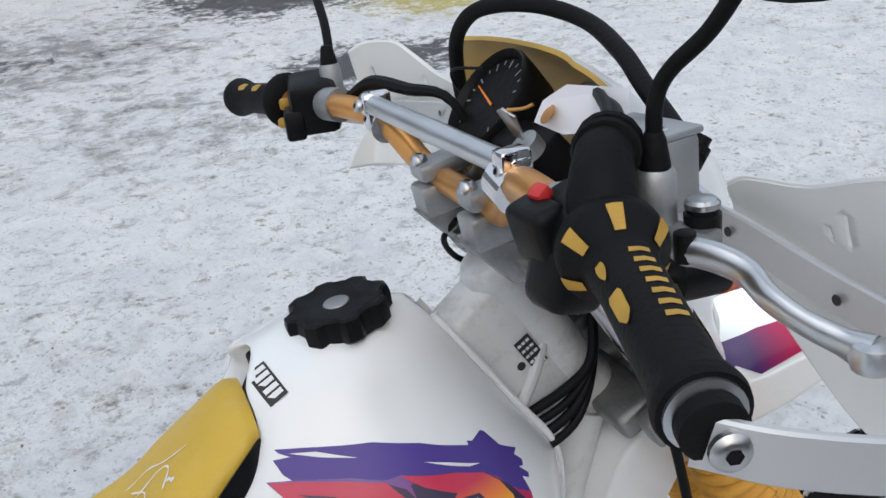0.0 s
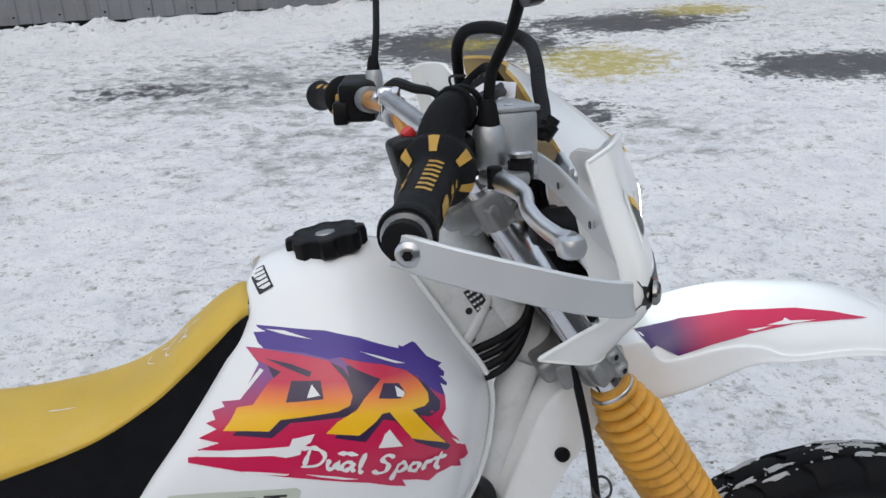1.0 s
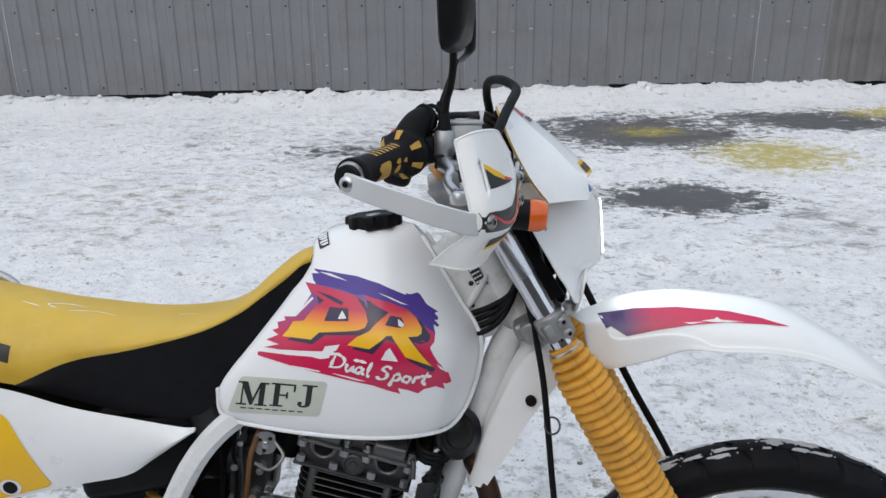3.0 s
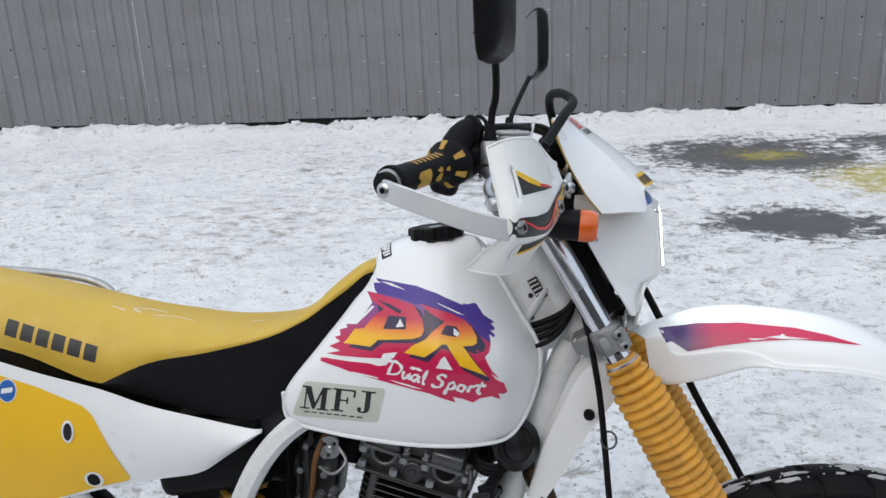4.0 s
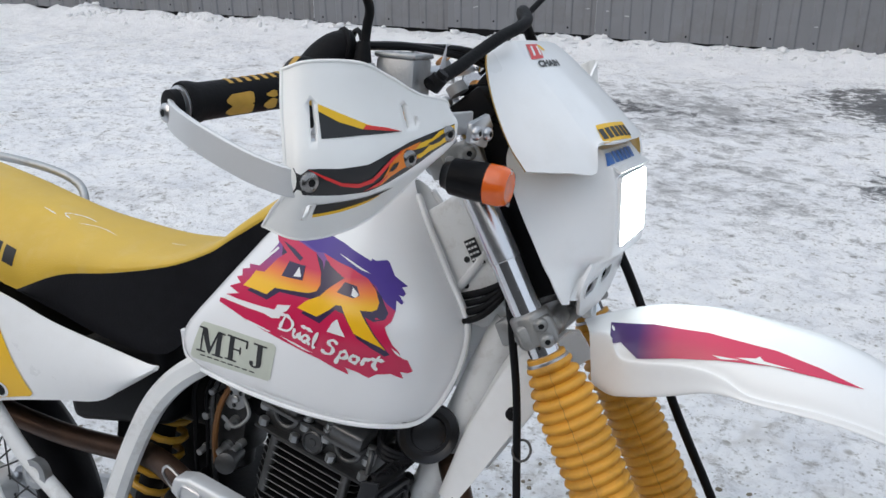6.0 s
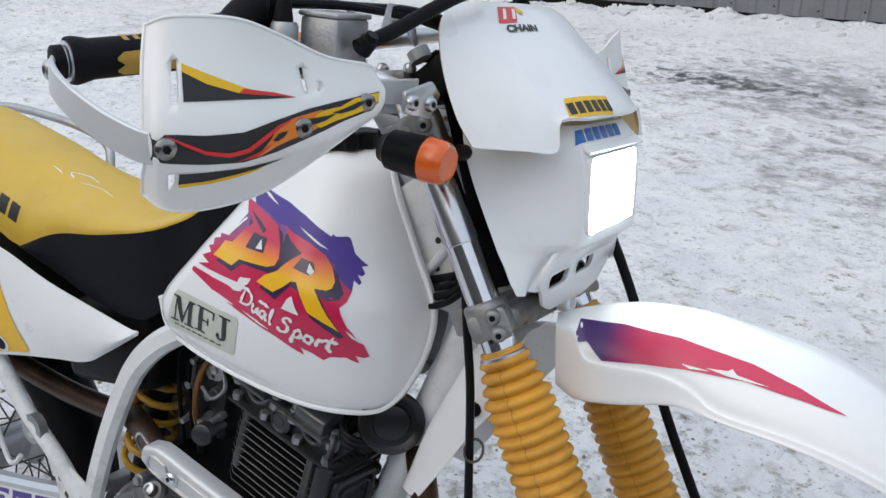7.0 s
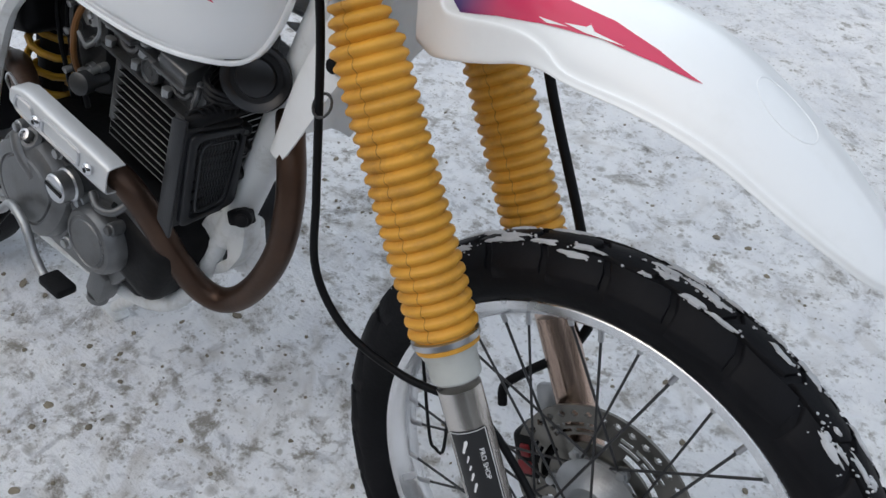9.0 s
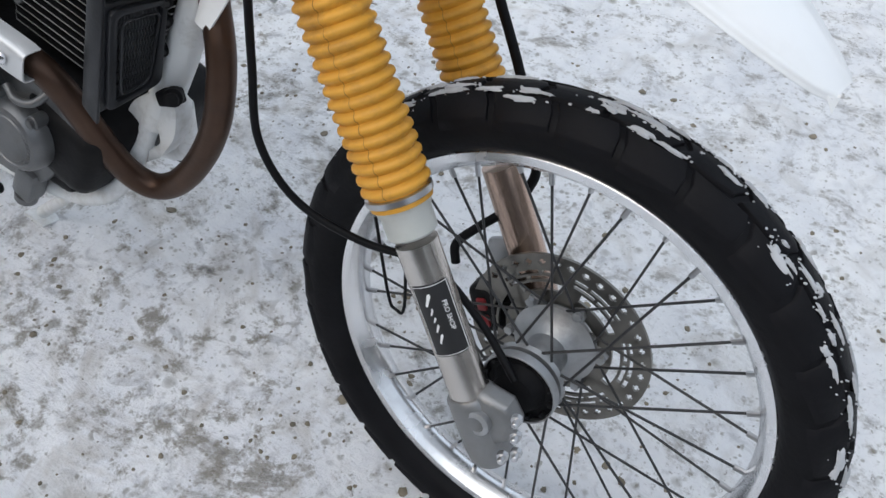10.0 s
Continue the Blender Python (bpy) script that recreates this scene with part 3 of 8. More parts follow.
def fence():
    """Ribbed steel sheets, lapped side by side, over a gap darkened by an added strip."""
    root = tagged(new("fence"), "tall fence of grey ribbed steel sheets along the yard", "fence", kind="structure")
    root.matrix_world = pose(0.33, 6.1, 0.0, 0, 0, 7.2)
    pitch, width, tall = 0.145, 1.16, 2.3
    flat_rib = [(0.0, 0.0), (0.052, 0.0), (0.064, 0.012), (0.105, 0.012), (0.117, 0.0)]
    deep_rib = [(0.0, 0.0), (0.04, 0.0), (0.055, 0.026), (0.1, 0.026), (0.115, 0.0)]

    def panel(ribs, profile, metal):
        bm = bmesh.new()
        line = [(k * pitch + u, v) for k in range(ribs) for u, v in profile] + [(ribs * pitch, 0.0)]
        sheet(bm, [[Vector((u, -v, z)) for u, v in line] for z in (0.075, 0.3, 0.8, 1.5, tall)])
        bmesh.ops.solidify(bm, geom=list(bm.faces), thickness=0.002)
        return finish(bm, "fence_panel", metal, 20)

    whole, half, old = panel(8, flat_rib, FENCE), panel(4, flat_rib, FENCE), panel(8, deep_rib, OLDFENCE)
    screw = finish(bolt((0, 0, 0), (0, -1, 0), 0.007, 0.004, False), "screw", ENGDARK)
    dent = finish(block((0, 0, 0), (0.035, 0.003, 0.008), bevel=0.001), "paint_chip", CHIP)
    rnd = random.Random(21)
    row = [(i * width, whole, 8) for i in range(-9, 1)] + [(width, half, 4)] + [(1.5 * width + i * width, old, 8) for i in range(6)]
    for n, (x, data, ribs) in enumerate(row):
        ob = new("fence_panel", data)
        ob.parent = root
        ob.location = (x, 0.004 * (n % 2), 0.012 * math.sin(n * 2.3))
        if data is old:
            tagged(ob, "darker weathered sheet with deep ribs")
            continue
        for k in range(0, ribs, 2):
            for z in (0.13, 0.72):
                sc = new("screw", screw)
                sc.parent = ob
                sc.location = (k * pitch + 0.085, -0.013, z + 0.01 * math.sin(k + n))
        for k in range(5):
            chip = new("paint_chip", dent)
            chip.parent = ob
            chip.location = (rnd.randrange(ribs) * pitch + 0.085, -0.0118, rnd.choice((0.28, 0.52, 0.53, 0.9)) + rnd.gauss(0, 0.03))
            chip.rotation_euler = (0, rnd.gauss(0, 0.25), 0)
            chip.scale = (rnd.uniform(0.4, 1.1), 1, rnd.uniform(0.5, 1.2))
    # Dark strip added behind the sheets stands in for the gap's shade
    bm = bmesh.new()
    block((-2, 0.05, 0.0), (24, 0.06, 0.16), bevel=0.004, bm=bm)
    part("gap_shade_strip", bm, ENGDARK, root, "dark strip added to shade the gap under the sheets")


fence()


def wall(name, a, b, tall):
    """An unseen dark wall, added behind the viewer to cut fill light and reflections."""
    a, b = Vector((*a, -0.05)), Vector((*b, -0.05))
    side = (b - a).normalized().cross(Vector((0, 0, 1)))
    up = Vector((0, 0, tall))
    bm = slab([a, b, b + up, a + up], side * 0.25, 0.01)
    tagged(new(name, finish(bm, name, SHADE_WALL)), "unseen dark wall added to cut fill light and reflections", "wall", kind="structure")


def grit():
    """Loose stones frozen into the snow round the machine."""
    rnd = random.Random(3)
    bm = bmesh.new()
    for k in range(900):
        x, y = rnd.gauss(-0.6, 0.7), rnd.gauss(0.1, 0.6)
        sz = rnd.uniform(0.0015, 0.0052) if k % 9 else rnd.uniform(0.005, 0.009)
        own = bmesh.new()
        bmesh.ops.create_icosphere(own, subdivisions=1, radius=1)
        for v in own.verts:
            v.co *= rnd.uniform(0.7, 1.25)
        absorb(bm, own, 0, pose(x, y, snow_height(x, y) + sz * 0.1, 0, 0, rnd.uniform(0, 180)) @ Matrix.Diagonal((sz * rnd.uniform(0.8, 1.5), sz, sz * 0.5, 1)))
    tagged(new("grit", finish(bm, "grit", PEBBLE, 60)), "loose brown grit frozen into trodden snow", "grit", kind="stuff")


def snow_bank():
    """Crumbs and tufts of snow thrown up along the foot of the fence."""
    rnd = random.Random(8)
    bm = bmesh.new()
    for k in range(700):
        x = rnd.uniform(-6.5, 4.6)
        y = 6.04 + 0.126 * x - abs(rnd.gauss(0.02, 0.13))
        sz = rnd.uniform(0.006, 0.02) if k % 25 else rnd.uniform(0.022, 0.04)
        own = bmesh.new()
        bmesh.ops.create_icosphere(own, subdivisions=2, radius=1)
        seed = rnd.uniform(0, 50)
        for v in own.verts:
            v.co *= 1 + 0.8 * noise.noise(v.co * 2.3 + Vector((seed, 0, 0)))
        absorb(bm, own, 0, pose(x, y, snow_height(x, y) + sz * 0.25, 0, 0, rnd.uniform(0, 180)) @ Matrix.Diagonal((sz * rnd.uniform(0.8, 1.5), sz, sz * rnd.uniform(0.35, 1.0), 1)))
    tagged(new("snow_bank", finish(bm, "snow_bank", SNOW, 80)), "crumbs of fresh snow banked against the fence", "snow", kind="stuff")


grit()
snow_bank()
wall("shade_wall_south", (-14, -4.2), (9, -4.2), 3.0)
wall("shade_wall_east", (8.5, -3.9), (8.5, 7.0), 3.0)

# ---- the motorcycle, in its own axes: x ahead, y to its left, z up its leaning plane ----
bike = tagged(new("motorcycle"), "white and yellow dual sport motorcycle leaning on its stand in snow", "motorcycle")
bike.matrix_world = pose(0, -0.056, 0.006, -11.5, 0, 0)


def both(pts):
    return [Vector((x, -y, z)) for x, y, z in pts]


# fork line: x falls back as z climbs
def fork(z, dx=0.0):
    return -0.150 - (z - 0.555) * 0.584 + dx


FD = Vector((-0.504, 0, 0.864)).normalized()


def fuel_tank():
    rear = [-0.825, -0.842, -0.846, -0.795, -0.75, -0.715, -0.714, -0.7]
    front = [-0.535, -0.498, -0.468, -0.461, -0.496, -0.53, -0.552, -0.567]
    zs = [0.746, 0.74, 0.80, 0.87, 0.93, 0.985, 1.022, 1.04]
    # the belly sags a little between its ends
    sag = (0.014, 0.003, -0.004, -0.006, -0.003, 0.004)
    ys = [
        (0.06, 0.07, 0.08, 0.085, 0.08, 0.06),
        (0.104, 0.114, 0.118, 0.118, 0.106, 0.07),
        (0.115, 0.127, 0.138, 0.14, 0.118, 0.052),
        (0.106, 0.124, 0.143, 0.15, 0.117, 0.042),
        (0.09, 0.108, 0.127, 0.128, 0.094, 0.036),
        (0.066, 0.081, 0.092, 0.088, 0.062, 0.031),
        (0.042, 0.053, 0.06, 0.056, 0.04, 0.021),
        (0, 0, 0, 0, 0, 0),
    ]
    cols = (0.0, 0.18, 0.42, 0.66, 0.87, 1.0)
    half = []
    for i, (r, f, z, yy) in enumerate(zip(rear, front, zs, ys)):
        row = [Vector((r + (f - r) * c, -y, z + (dz if i < 2 else 0.0))) for c, y, dz in zip(cols, yy, sag)]
        ends = [Vector((r + 0.012, -yy[0] * 0.62, row[0].z)), Vector((f - 0.02, -yy[-1] * 0.55, row[-1].z))]
        half.append([ends[0]] + row + [ends[1]])
    for i, dz in ((6, 0.004), (7, 0.006)):
        for j in (3, 4):
            half[i][j].z += dz
        for j, k in ((0, 4), (1, 3), (2, 1), (6, 1), (7, 2)):
            half[i][j].z -= dz * k * 0.7
    rows = half + [both(r) for r in reversed(half[:-1])]
    tank = part("fuel_tank", skin(rows, 4, 4), PAINT, bike, "glossy white fuel tank with printed graphics", 60)
    for s in (-1, 1):
        rim = [half[i][6] for i in (6, 5, 4, 3, 2)] + [half[1][j] for j in (6, 5, 4, 3, 2, 1)] + [half[2][1]]
        centre = Vector((-0.65, 0, 0.86))
        path = [v + (Vector((v.x, 0, v.z)) - centre).normalized() * 0.002 for v in rim]
        lip = strap([Vector((v.x, v.y * (1 if s < 0 else -1), v.z)) for v in path], 0.009, 0.006, 5, up=(0, 1, 0))
        part("tank_seam", lip, PAINT, tank, "welded seam lip")
    return tank


tank = fuel_tank()


def seat():
    xs = [-1.47, -1.30, -1.157, -1.07, -0.973, -0.877, -0.82, -0.785, -0.75, -0.727, -0.714]
    top = [0.955, 0.932, 0.91, 0.899, 0.892, 0.901, 0.928, 0.959, 0.988, 0.999, 0.999]
    edge = [0.865, 0.838, 0.797, 0.836, 0.857, 0.883, 0.909, 0.934, 0.961, 0.981, 0.986]
    low = [0.865, 0.838, 0.797, 0.778, 0.758, 0.757, 0.82, 0.865, 0.92, 0.955, 0.97]
    wid = [0.122, 0.12, 0.115, 0.109, 0.104, 0.095, 0.082, 0.075, 0.062, 0.058, 0.048]
    mid = [0, -0.005, -0.01, -0.014, -0.018, -0.02, -0.02, -0.022, -0.022, -0.021, -0.02]
    rows = []
    for x, t, e, w, m in zip(xs, top, edge, wid, mid):
        h = t - e
        half = [(1, 0), (0.985, 0.26), (0.88, 0.56), (0.6, 0.83), (0.28, 0.97)]
        rows.append([(x, m - w * a, e + h * b) for a, b in half] + [(x, m + w * a, e + h * b) for a, b in reversed(half)])
    cover = part("seat", skin(rows, 5, 4), YELLOW, bike, "mustard yellow vinyl seat with scuffed top", 60)
    for s in (-1, 1):
        rows = [[(x, m + s * (w + 0.001), e), (x, m + s * w * 1.03, e + (b - e) * 0.35), (x, m + s * w * 1.04, e + (b - e) * 0.7), (x, m + s * w * 1.02, b)] for x, e, b, w, m in zip(xs[2:], edge[2:], low[2:], wid[2:], mid[2:])]
        part("seat_side", skin(rows, 5, 4), VINYL, cover, "black vinyl side of the seat", 60)
    return cover


seat()


def side_panel(s):
    y_of = lambda x: s * (-0.128 - 0.05 * min(1.0, max(0.0, (-0.88 - x) / 0.45)))
    top = [(-1.5, 0.885), (-1.38, 0.858), (-1.253, 0.824), (-1.141, 0.798), (-1.06, 0.773), (-0.965, 0.754), (-0.9, 0.742), (-0.88, 0.742)]
    low = [(-1.5, 0.54), (-1.38, 0.567), (-1.254, 0.6), (-1.152, 0.63), (-1.052, 0.653), (-0.985, 0.665), (-0.945, 0.69), (-0.88, 0.736)]
    rows = []
    for (x, z1), (x2, z0) in zip(top, low):
        rows.append([(x + (x2 - x) * k, y_of(x) - s * (0.012 * math.sin(math.pi * k) - 0.0), z1 + (z0 - z1) * k) for k in (0, 0.25, 0.5, 0.75, 1)])
    ob = part("side_panel", skin(rows, 4, 3, thick=0.003), WHITE, bike, "white plastic side panel below the seat")
    out = [(-1.5, 0.865), (-1.38, 0.838), (-1.24, 0.80), (-1.165, 0.772), (-1.148, 0.757), (-1.13, 0.724), (-1.094, 0.656), (-1.1, 0.65), (-1.15, 0.637), (-1.25, 0.605), (-1.5, 0.545)]
    t = tree_of(ob)
    bm = print_on([[(x, z) for x, z in out]], t, (0, s * -0.3, 0), (1, 0, 0), (0, 0, 1), (0, s, 0), 0.0015, 0.03)
    part("number_board", bm, PLATE_Y, ob, "yellow number board")
    for (hx, hz, rx, rz) in ((-1.188, 0.731, 0.007, 0.014), (-1.154, 0.651, 0.0105, 0.0105)):
        ring = [(hx + rx * 1.5 * math.cos(a), hz + rz * 1.3 * math.sin(a)) for a in (k * math.pi / 10 for k in range(20))]
        hole = [(hx + rx * math.cos(a), hz + rz * math.sin(a)) for a in (k * math.pi / 10 for k in range(20))]
        part("hole_rim", print_on([ring], t, (0, s * -0.3, 0), (1, 0, 0), (0, 0, 1), (0, s, 0), 0.0025), WPRINT, ob)
        # Dark oval laid on top, coloured as the shade in a hole
        part("mounting_hole_patch", print_on([hole], t, (0, s * -0.3, 0), (1, 0, 0), (0, 0, 1), (0, s, 0), 0.0032), ENGDARK if rx > 0.008 else KPRINT, ob)
    return ob


side_panel(1)
side_panel(-1)


def front_fender():
    # each station: the ridge (x, z), the crease and the lower edge (x, y, z) of the right-hand side
    stations = [
        ((-0.322, 0.897), (-0.303, -0.044, 0.895), (-0.292, -0.050, 0.838)),
        ((-0.303, 0.907), (-0.279, -0.050, 0.900), (-0.270, -0.055, 0.832)),
        ((-0.278, 0.918), (-0.262, -0.056, 0.879), (-0.251, -0.060, 0.835)),
        ((-0.238, 0.932), (-0.236, -0.060, 0.880), (-0.226, -0.064, 0.842)),
        ((-0.198, 0.939), (-0.200, -0.063, 0.887), (-0.196, -0.067, 0.852)),
        ((-0.160, 0.942), (-0.170, -0.066, 0.890), (-0.166, -0.071, 0.864)),
        ((-0.132, 0.941), (-0.142, -0.070, 0.886), (-0.140, -0.075, 0.869)),
        ((-0.104, 0.939), (-0.113, -0.077, 0.876), (-0.109, -0.080, 0.868)),
        ((-0.042, 0.932), (-0.050, -0.081, 0.877), (-0.050, -0.084, 0.869)),
        ((0.006, 0.918), (-0.004, -0.081, 0.873), (-0.004, -0.084, 0.865)),
        ((0.044, 0.899), (0.040, -0.079, 0.863), (0.040, -0.082, 0.855)),
        ((0.094, 0.873), (0.085, -0.074, 0.845), (0.085, -0.077, 0.838)),
        ((0.140, 0.843), (0.128, -0.062, 0.826), (0.128, -0.064, 0.819)),
        ((0.172, 0.817), (0.162, -0.045, 0.809), (0.162, -0.046, 0.802)),
        ((0.187, 0.803), (0.182, -0.028, 0.799), (0.182, -0.028, 0.793)),
    ]
    rows = []
    for (tx, tz), c, e in stations:
        c, e, t = Vector(c), Vector(e), Vector((tx, 0, tz))
        h = tz - c.z
        on = lambda k, dz: Vector((tx + (c.x - tx) * k, c.y * k, tz - h * dz))
        half = [Vector((e.x, e.y + 0.007, e.z - 0.001)), e, e.lerp(c, 0.45), c.lerp(e, 0.08), c + Vector((0, 0.002, 0.0015)), on(0.9, 0.72), on(0.72, 0.38), on(0.46, 0.13), on(0.22, 0.03), t]
        rows.append(half + both(reversed(half[:-1])))
    fender = part("front_fender", skin(rows, 4, 4, thick=0.003), WHITE, bike, "white plastic front fender with a crimson streak", 50)
    # a faint round mould mark on the nose
    tree = tree_of(fender)
    ring = [(0.052 + 0.03 * math.cos(a), 0.022 * math.sin(a), 0) for a in (k * math.pi / 18 for k in range(36))]
    pts = []
    for x, y, _ in ring:
        hit = tree.ray_cast(Vector((x, y - 0.012, 1.1)), Vector((0, 0, -1)))[0]
        pts.append(hit)
    part("mould_mark", sweep(pts, 0.0006, 5, 0, closed=True), WHITE, fender, "faint round mould mark")
    spine = [(-0.345, 0.872), (-0.375, 0.866), (-0.405, 0.842), (-0.432, 0.785), (-0.455, 0.73), (-0.472, 0.668), (-0.48, 0.637)]
    lip = [(-0.318, 0.83), (-0.335, 0.815), (-0.352, 0.79), (-0.381, 0.748), (-0.408, 0.7), (-0.43, 0.662), (-0.448, 0.632)]
    rows = []
    for (x, z), (ex, ez) in zip(spine, lip):
        w = 0.06
        right = [(ex, -w, ez), (ex + (x - ex) * 0.5, -w * 0.96, ez + (z - ez) * 0.5), (ex + (x - ex) * 0.82, -w * 0.86, ez + (z - ez) * 0.82), (ex + (x - ex) * 0.88, -w * 0.7, ez + (z - ez) * 0.88), (x, -w * 0.35, z), (x, 0, z)]
        rows.append(right + both(reversed(right[:-1])))
    part("mud_flap", skin(rows, 4, 4, thick=0.003), WHITE, fender, "white rear half of the fender", 30)
    part("flap_bolt", lathe((-0.381, -0.062, 0.778), (0.1, -1, 0.1), [(-0.004, 0.0085), (0.003, 0.0085), (0.006, 0.006), (0.0065, 0.001)], 16), RUBBER, fender, "black rubber-headed bolt")
    return fender


fender = front_fender()


def fork_leg(s):
    y = -0.097 if s < 0 else 0.094
    P = lambda z, d=0.0: Vector((fork(z) + d * 0.88, y, z + d * 0.475))
    leg = part("fork_leg", rod(P(0.86), P(1.12), 0.0185, 24, chamfer=0.002), CHROME, bike, "chromed fork tube")
    part("upper_sleeve", lathe(P(0.978), FD, [(0, 0.0186), (0.0008, 0.0193), (0.15, 0.0193), (0.151, 0.0186)], 48), TUBE, leg, "polished upper fork tube")
    a = P(0.566)
    n, prof = 26, []
    total = (P(0.872) - a).length
    for i in range(n):
        u0, u1 = i / n * total, (i + 1) / n * total
        r = 0.0375 if i < n - 4 else 0.0375 - 0.0032 * (i - n + 4)
        if i < 1:
            prof += [(u0, r * 0.9), (u0 + 0.01, r * 0.92)]
            continue
        w = u1 - u0
        prof += [(u0 + w * 0.02, r - 0.0055), (u0 + w * 0.2, r - 0.0035), (u0 + w * 0.38, r - 0.0004), (u0 + w * 0.55, r), (u0 + w * 0.72, r - 0.0008), (u0 + w * 0.88, r - 0.004)]
    prof += [(total, 0.0235), (total + 0.006, 0.023)]
    boot = part("fork_boot", lathe(a, FD, prof, 40), BOOT, leg, "ribbed yellow rubber fork boot", 70)
    # moulding seam down the side of the boot
    s1, t1, d1 = frame_of(FD)
    out = Vector((0.28, -0.95, 0))
    out = (out - d1 * out.dot(d1)).normalized()
    part("boot_seam", sweep([a + d1 * u + out * (r + 0.0001) for u, r in prof[2:-2]], 0.00045, 5, 0), SEAM, leg, "dark moulding seam")
    part("boot_clamp", lathe(P(0.569), FD, [(0.002, 0.0352), (0.003, 0.0365), (0.009, 0.0365), (0.01, 0.0352)], 32), STEEL, boot)
    part("boot_clamp", lathe(P(0.866), FD, [(0.0, 0.0245), (0.001, 0.0255), (0.007, 0.0255), (0.008, 0.0245)], 32), STEEL, boot)
    part("collar", lathe(P(0.534), FD, [(0, 0.025), (0.003, 0.0275), (0.026, 0.0278), (0.03, 0.03), (0.037, 0.03)], 32), COLLAR, leg, "milky plastic slider collar")
    part("slider", lathe(P(0.345), FD, [(0, 0.0238), (0.21, 0.0238)], 32), SLIDER if s < 0 else COPPERY, leg, "bare metal fork slider" if s < 0 else "bare metal fork slider tinted with a brown reflection")
    bm = lathe(P(0.276), FD, [(0, 0.017), (0.004, 0.021), (0.012, 0.026), (0.03, 0.028), (0.08, 0.0288), (0.094, 0.0288), (0.098, 0.026)], 32)
    c = P(0.335)
    slab([Vector((c.x - 0.01, y + 0.016, c.z - 0.03)), Vector((0.008, y + 0.016, 0.308)), Vector((0.026, y + 0.016, 0.328)), Vector((0.03, y + 0.016, 0.358)), Vector((0.014, y + 0.016, 0.378)), Vector((c.x - 0.005, y + 0.016, c.z + 0.045))], (0, -0.034, 0), 0.012, bm, segs=4)
    part("axle_holder", bm, FORKFOOT, leg, "cast aluminium foot of the fork")
    bm = lathe((-0.012, y - 0.018, 0.345), (0, -1, 0), [(0, 0.016), (0.008, 0.016), (0.009, 0.0145), (0.0095, 0.010), (0.004, 0.0095)], 20)
    part("axle_nut", bm, CAST, leg)
    for dx, dz in ((0.026, 0.036), (0.03, 0.013), (0.036, -0.012), (0.022, -0.028)):
        part("pinch_nut", lathe((0.004 + dx, y - 0.02, 0.345 + dz), (0.2, -1, 0), [(0, 0.0065), (0.006, 0.0065), (0.0062, 0.004), (0.013, 0.004), (0.014, 0.003)], 8), STEEL, leg)
    return leg


fork_right, fork_left = fork_leg(-1), fork_leg(1)


def triple_clamps():
    for z, name, label in ((0.905, "lower_clamp", "cast aluminium lower fork clamp"), (1.085, "upper_clamp", "cast aluminium upper fork clamp")):
        bm = bmesh.new()
        x = fork(z)
        bolts = []
        for s in (-1, 1):
            c = Vector((x, -0.097 if s < 0 else 0.094, z))
            lathe(c - FD * 0.0185, FD, [(0, 0.0205), (0.002, 0.023), (0.005, 0.024), (0.034, 0.024), (0.037, 0.023), (0.039, 0.0205)], 36, bm)
            # pinch lugs on both sides of a split
            n = Vector((0.45, s * 0.9, 0)).normalized()
            e = Vector((0.864 * 0.9, -s * 0.45, 0.504 * 0.9)).normalized()
            for u0, u1, out, h in ((-0.021, -0.005, 0.0105, 0.0145), (-0.0015, 0.022, 0.013, 0.017)):
                lug = rounded([c + n * 0.008 + e * u + FD * v for u, v in ((u0, -h), (u1, -h), (u1, h), (u0, h))], 0.007)
                slab(lug, n * (out + 0.004), 0.003, bm, segs=3)
            bolts += [(c + n * 0.0235 + e * 0.008 + FD * v, n, e) for v in (-0.0092, 0.0098)]
            block((x - 0.03, s * 0.094, z - 0.01), (0.024, 0.024, 0.03), (0, -28, 0), 0.004, bm)
            if z < 1:
                block((x + 0.002, s * 0.052, z - 0.002), (0.04, 0.075, 0.03), (0, -28, -s * 8), 0.01, bm, segs=3)
        if z < 1:
            block((x - 0.03, 0, z - 0.012), (0.05, 0.15, 0.028), (0, -28, 0), 0.008, bm, segs=3)
            block((x + 0.006, 0, z - 0.012), (0.03, 0.1, 0.018), (0, -28, 0), 0.006, bm)
        else:
            block((x - 0.008, 0, z - 0.022), (0.036, 0.16, 0.02), (0, -28, 0), 0.007, bm, segs=3)
        ob = part(name, bm, CLAMP, bike, label)
        for p, n, e in bolts:
            part("clamp_bolt", bolt(p, n, 0.0084, 0.008), [CLAMP, ENGDARK], ob, "dull hexagon-socket bolt")
            # Thin dark strip puts shade into the gap between the lugs
            part("split_shade", slab([p - n * 0.006 - e * d + FD * v for d, v in ((0.0128, -0.0095), (0.0098, -0.0095), (0.0098, 0.0095), (0.0128, 0.0095))], n * 0.0012, 0), ENGDARK, ob, "dark strip for the shade in the clamp's split")


triple_clamps()


CROWN = [(0.0, 0.347), (0.02, 0.3435), (0.033, 0.335), (0.041, 0.323), (0.0425, 0.309)]


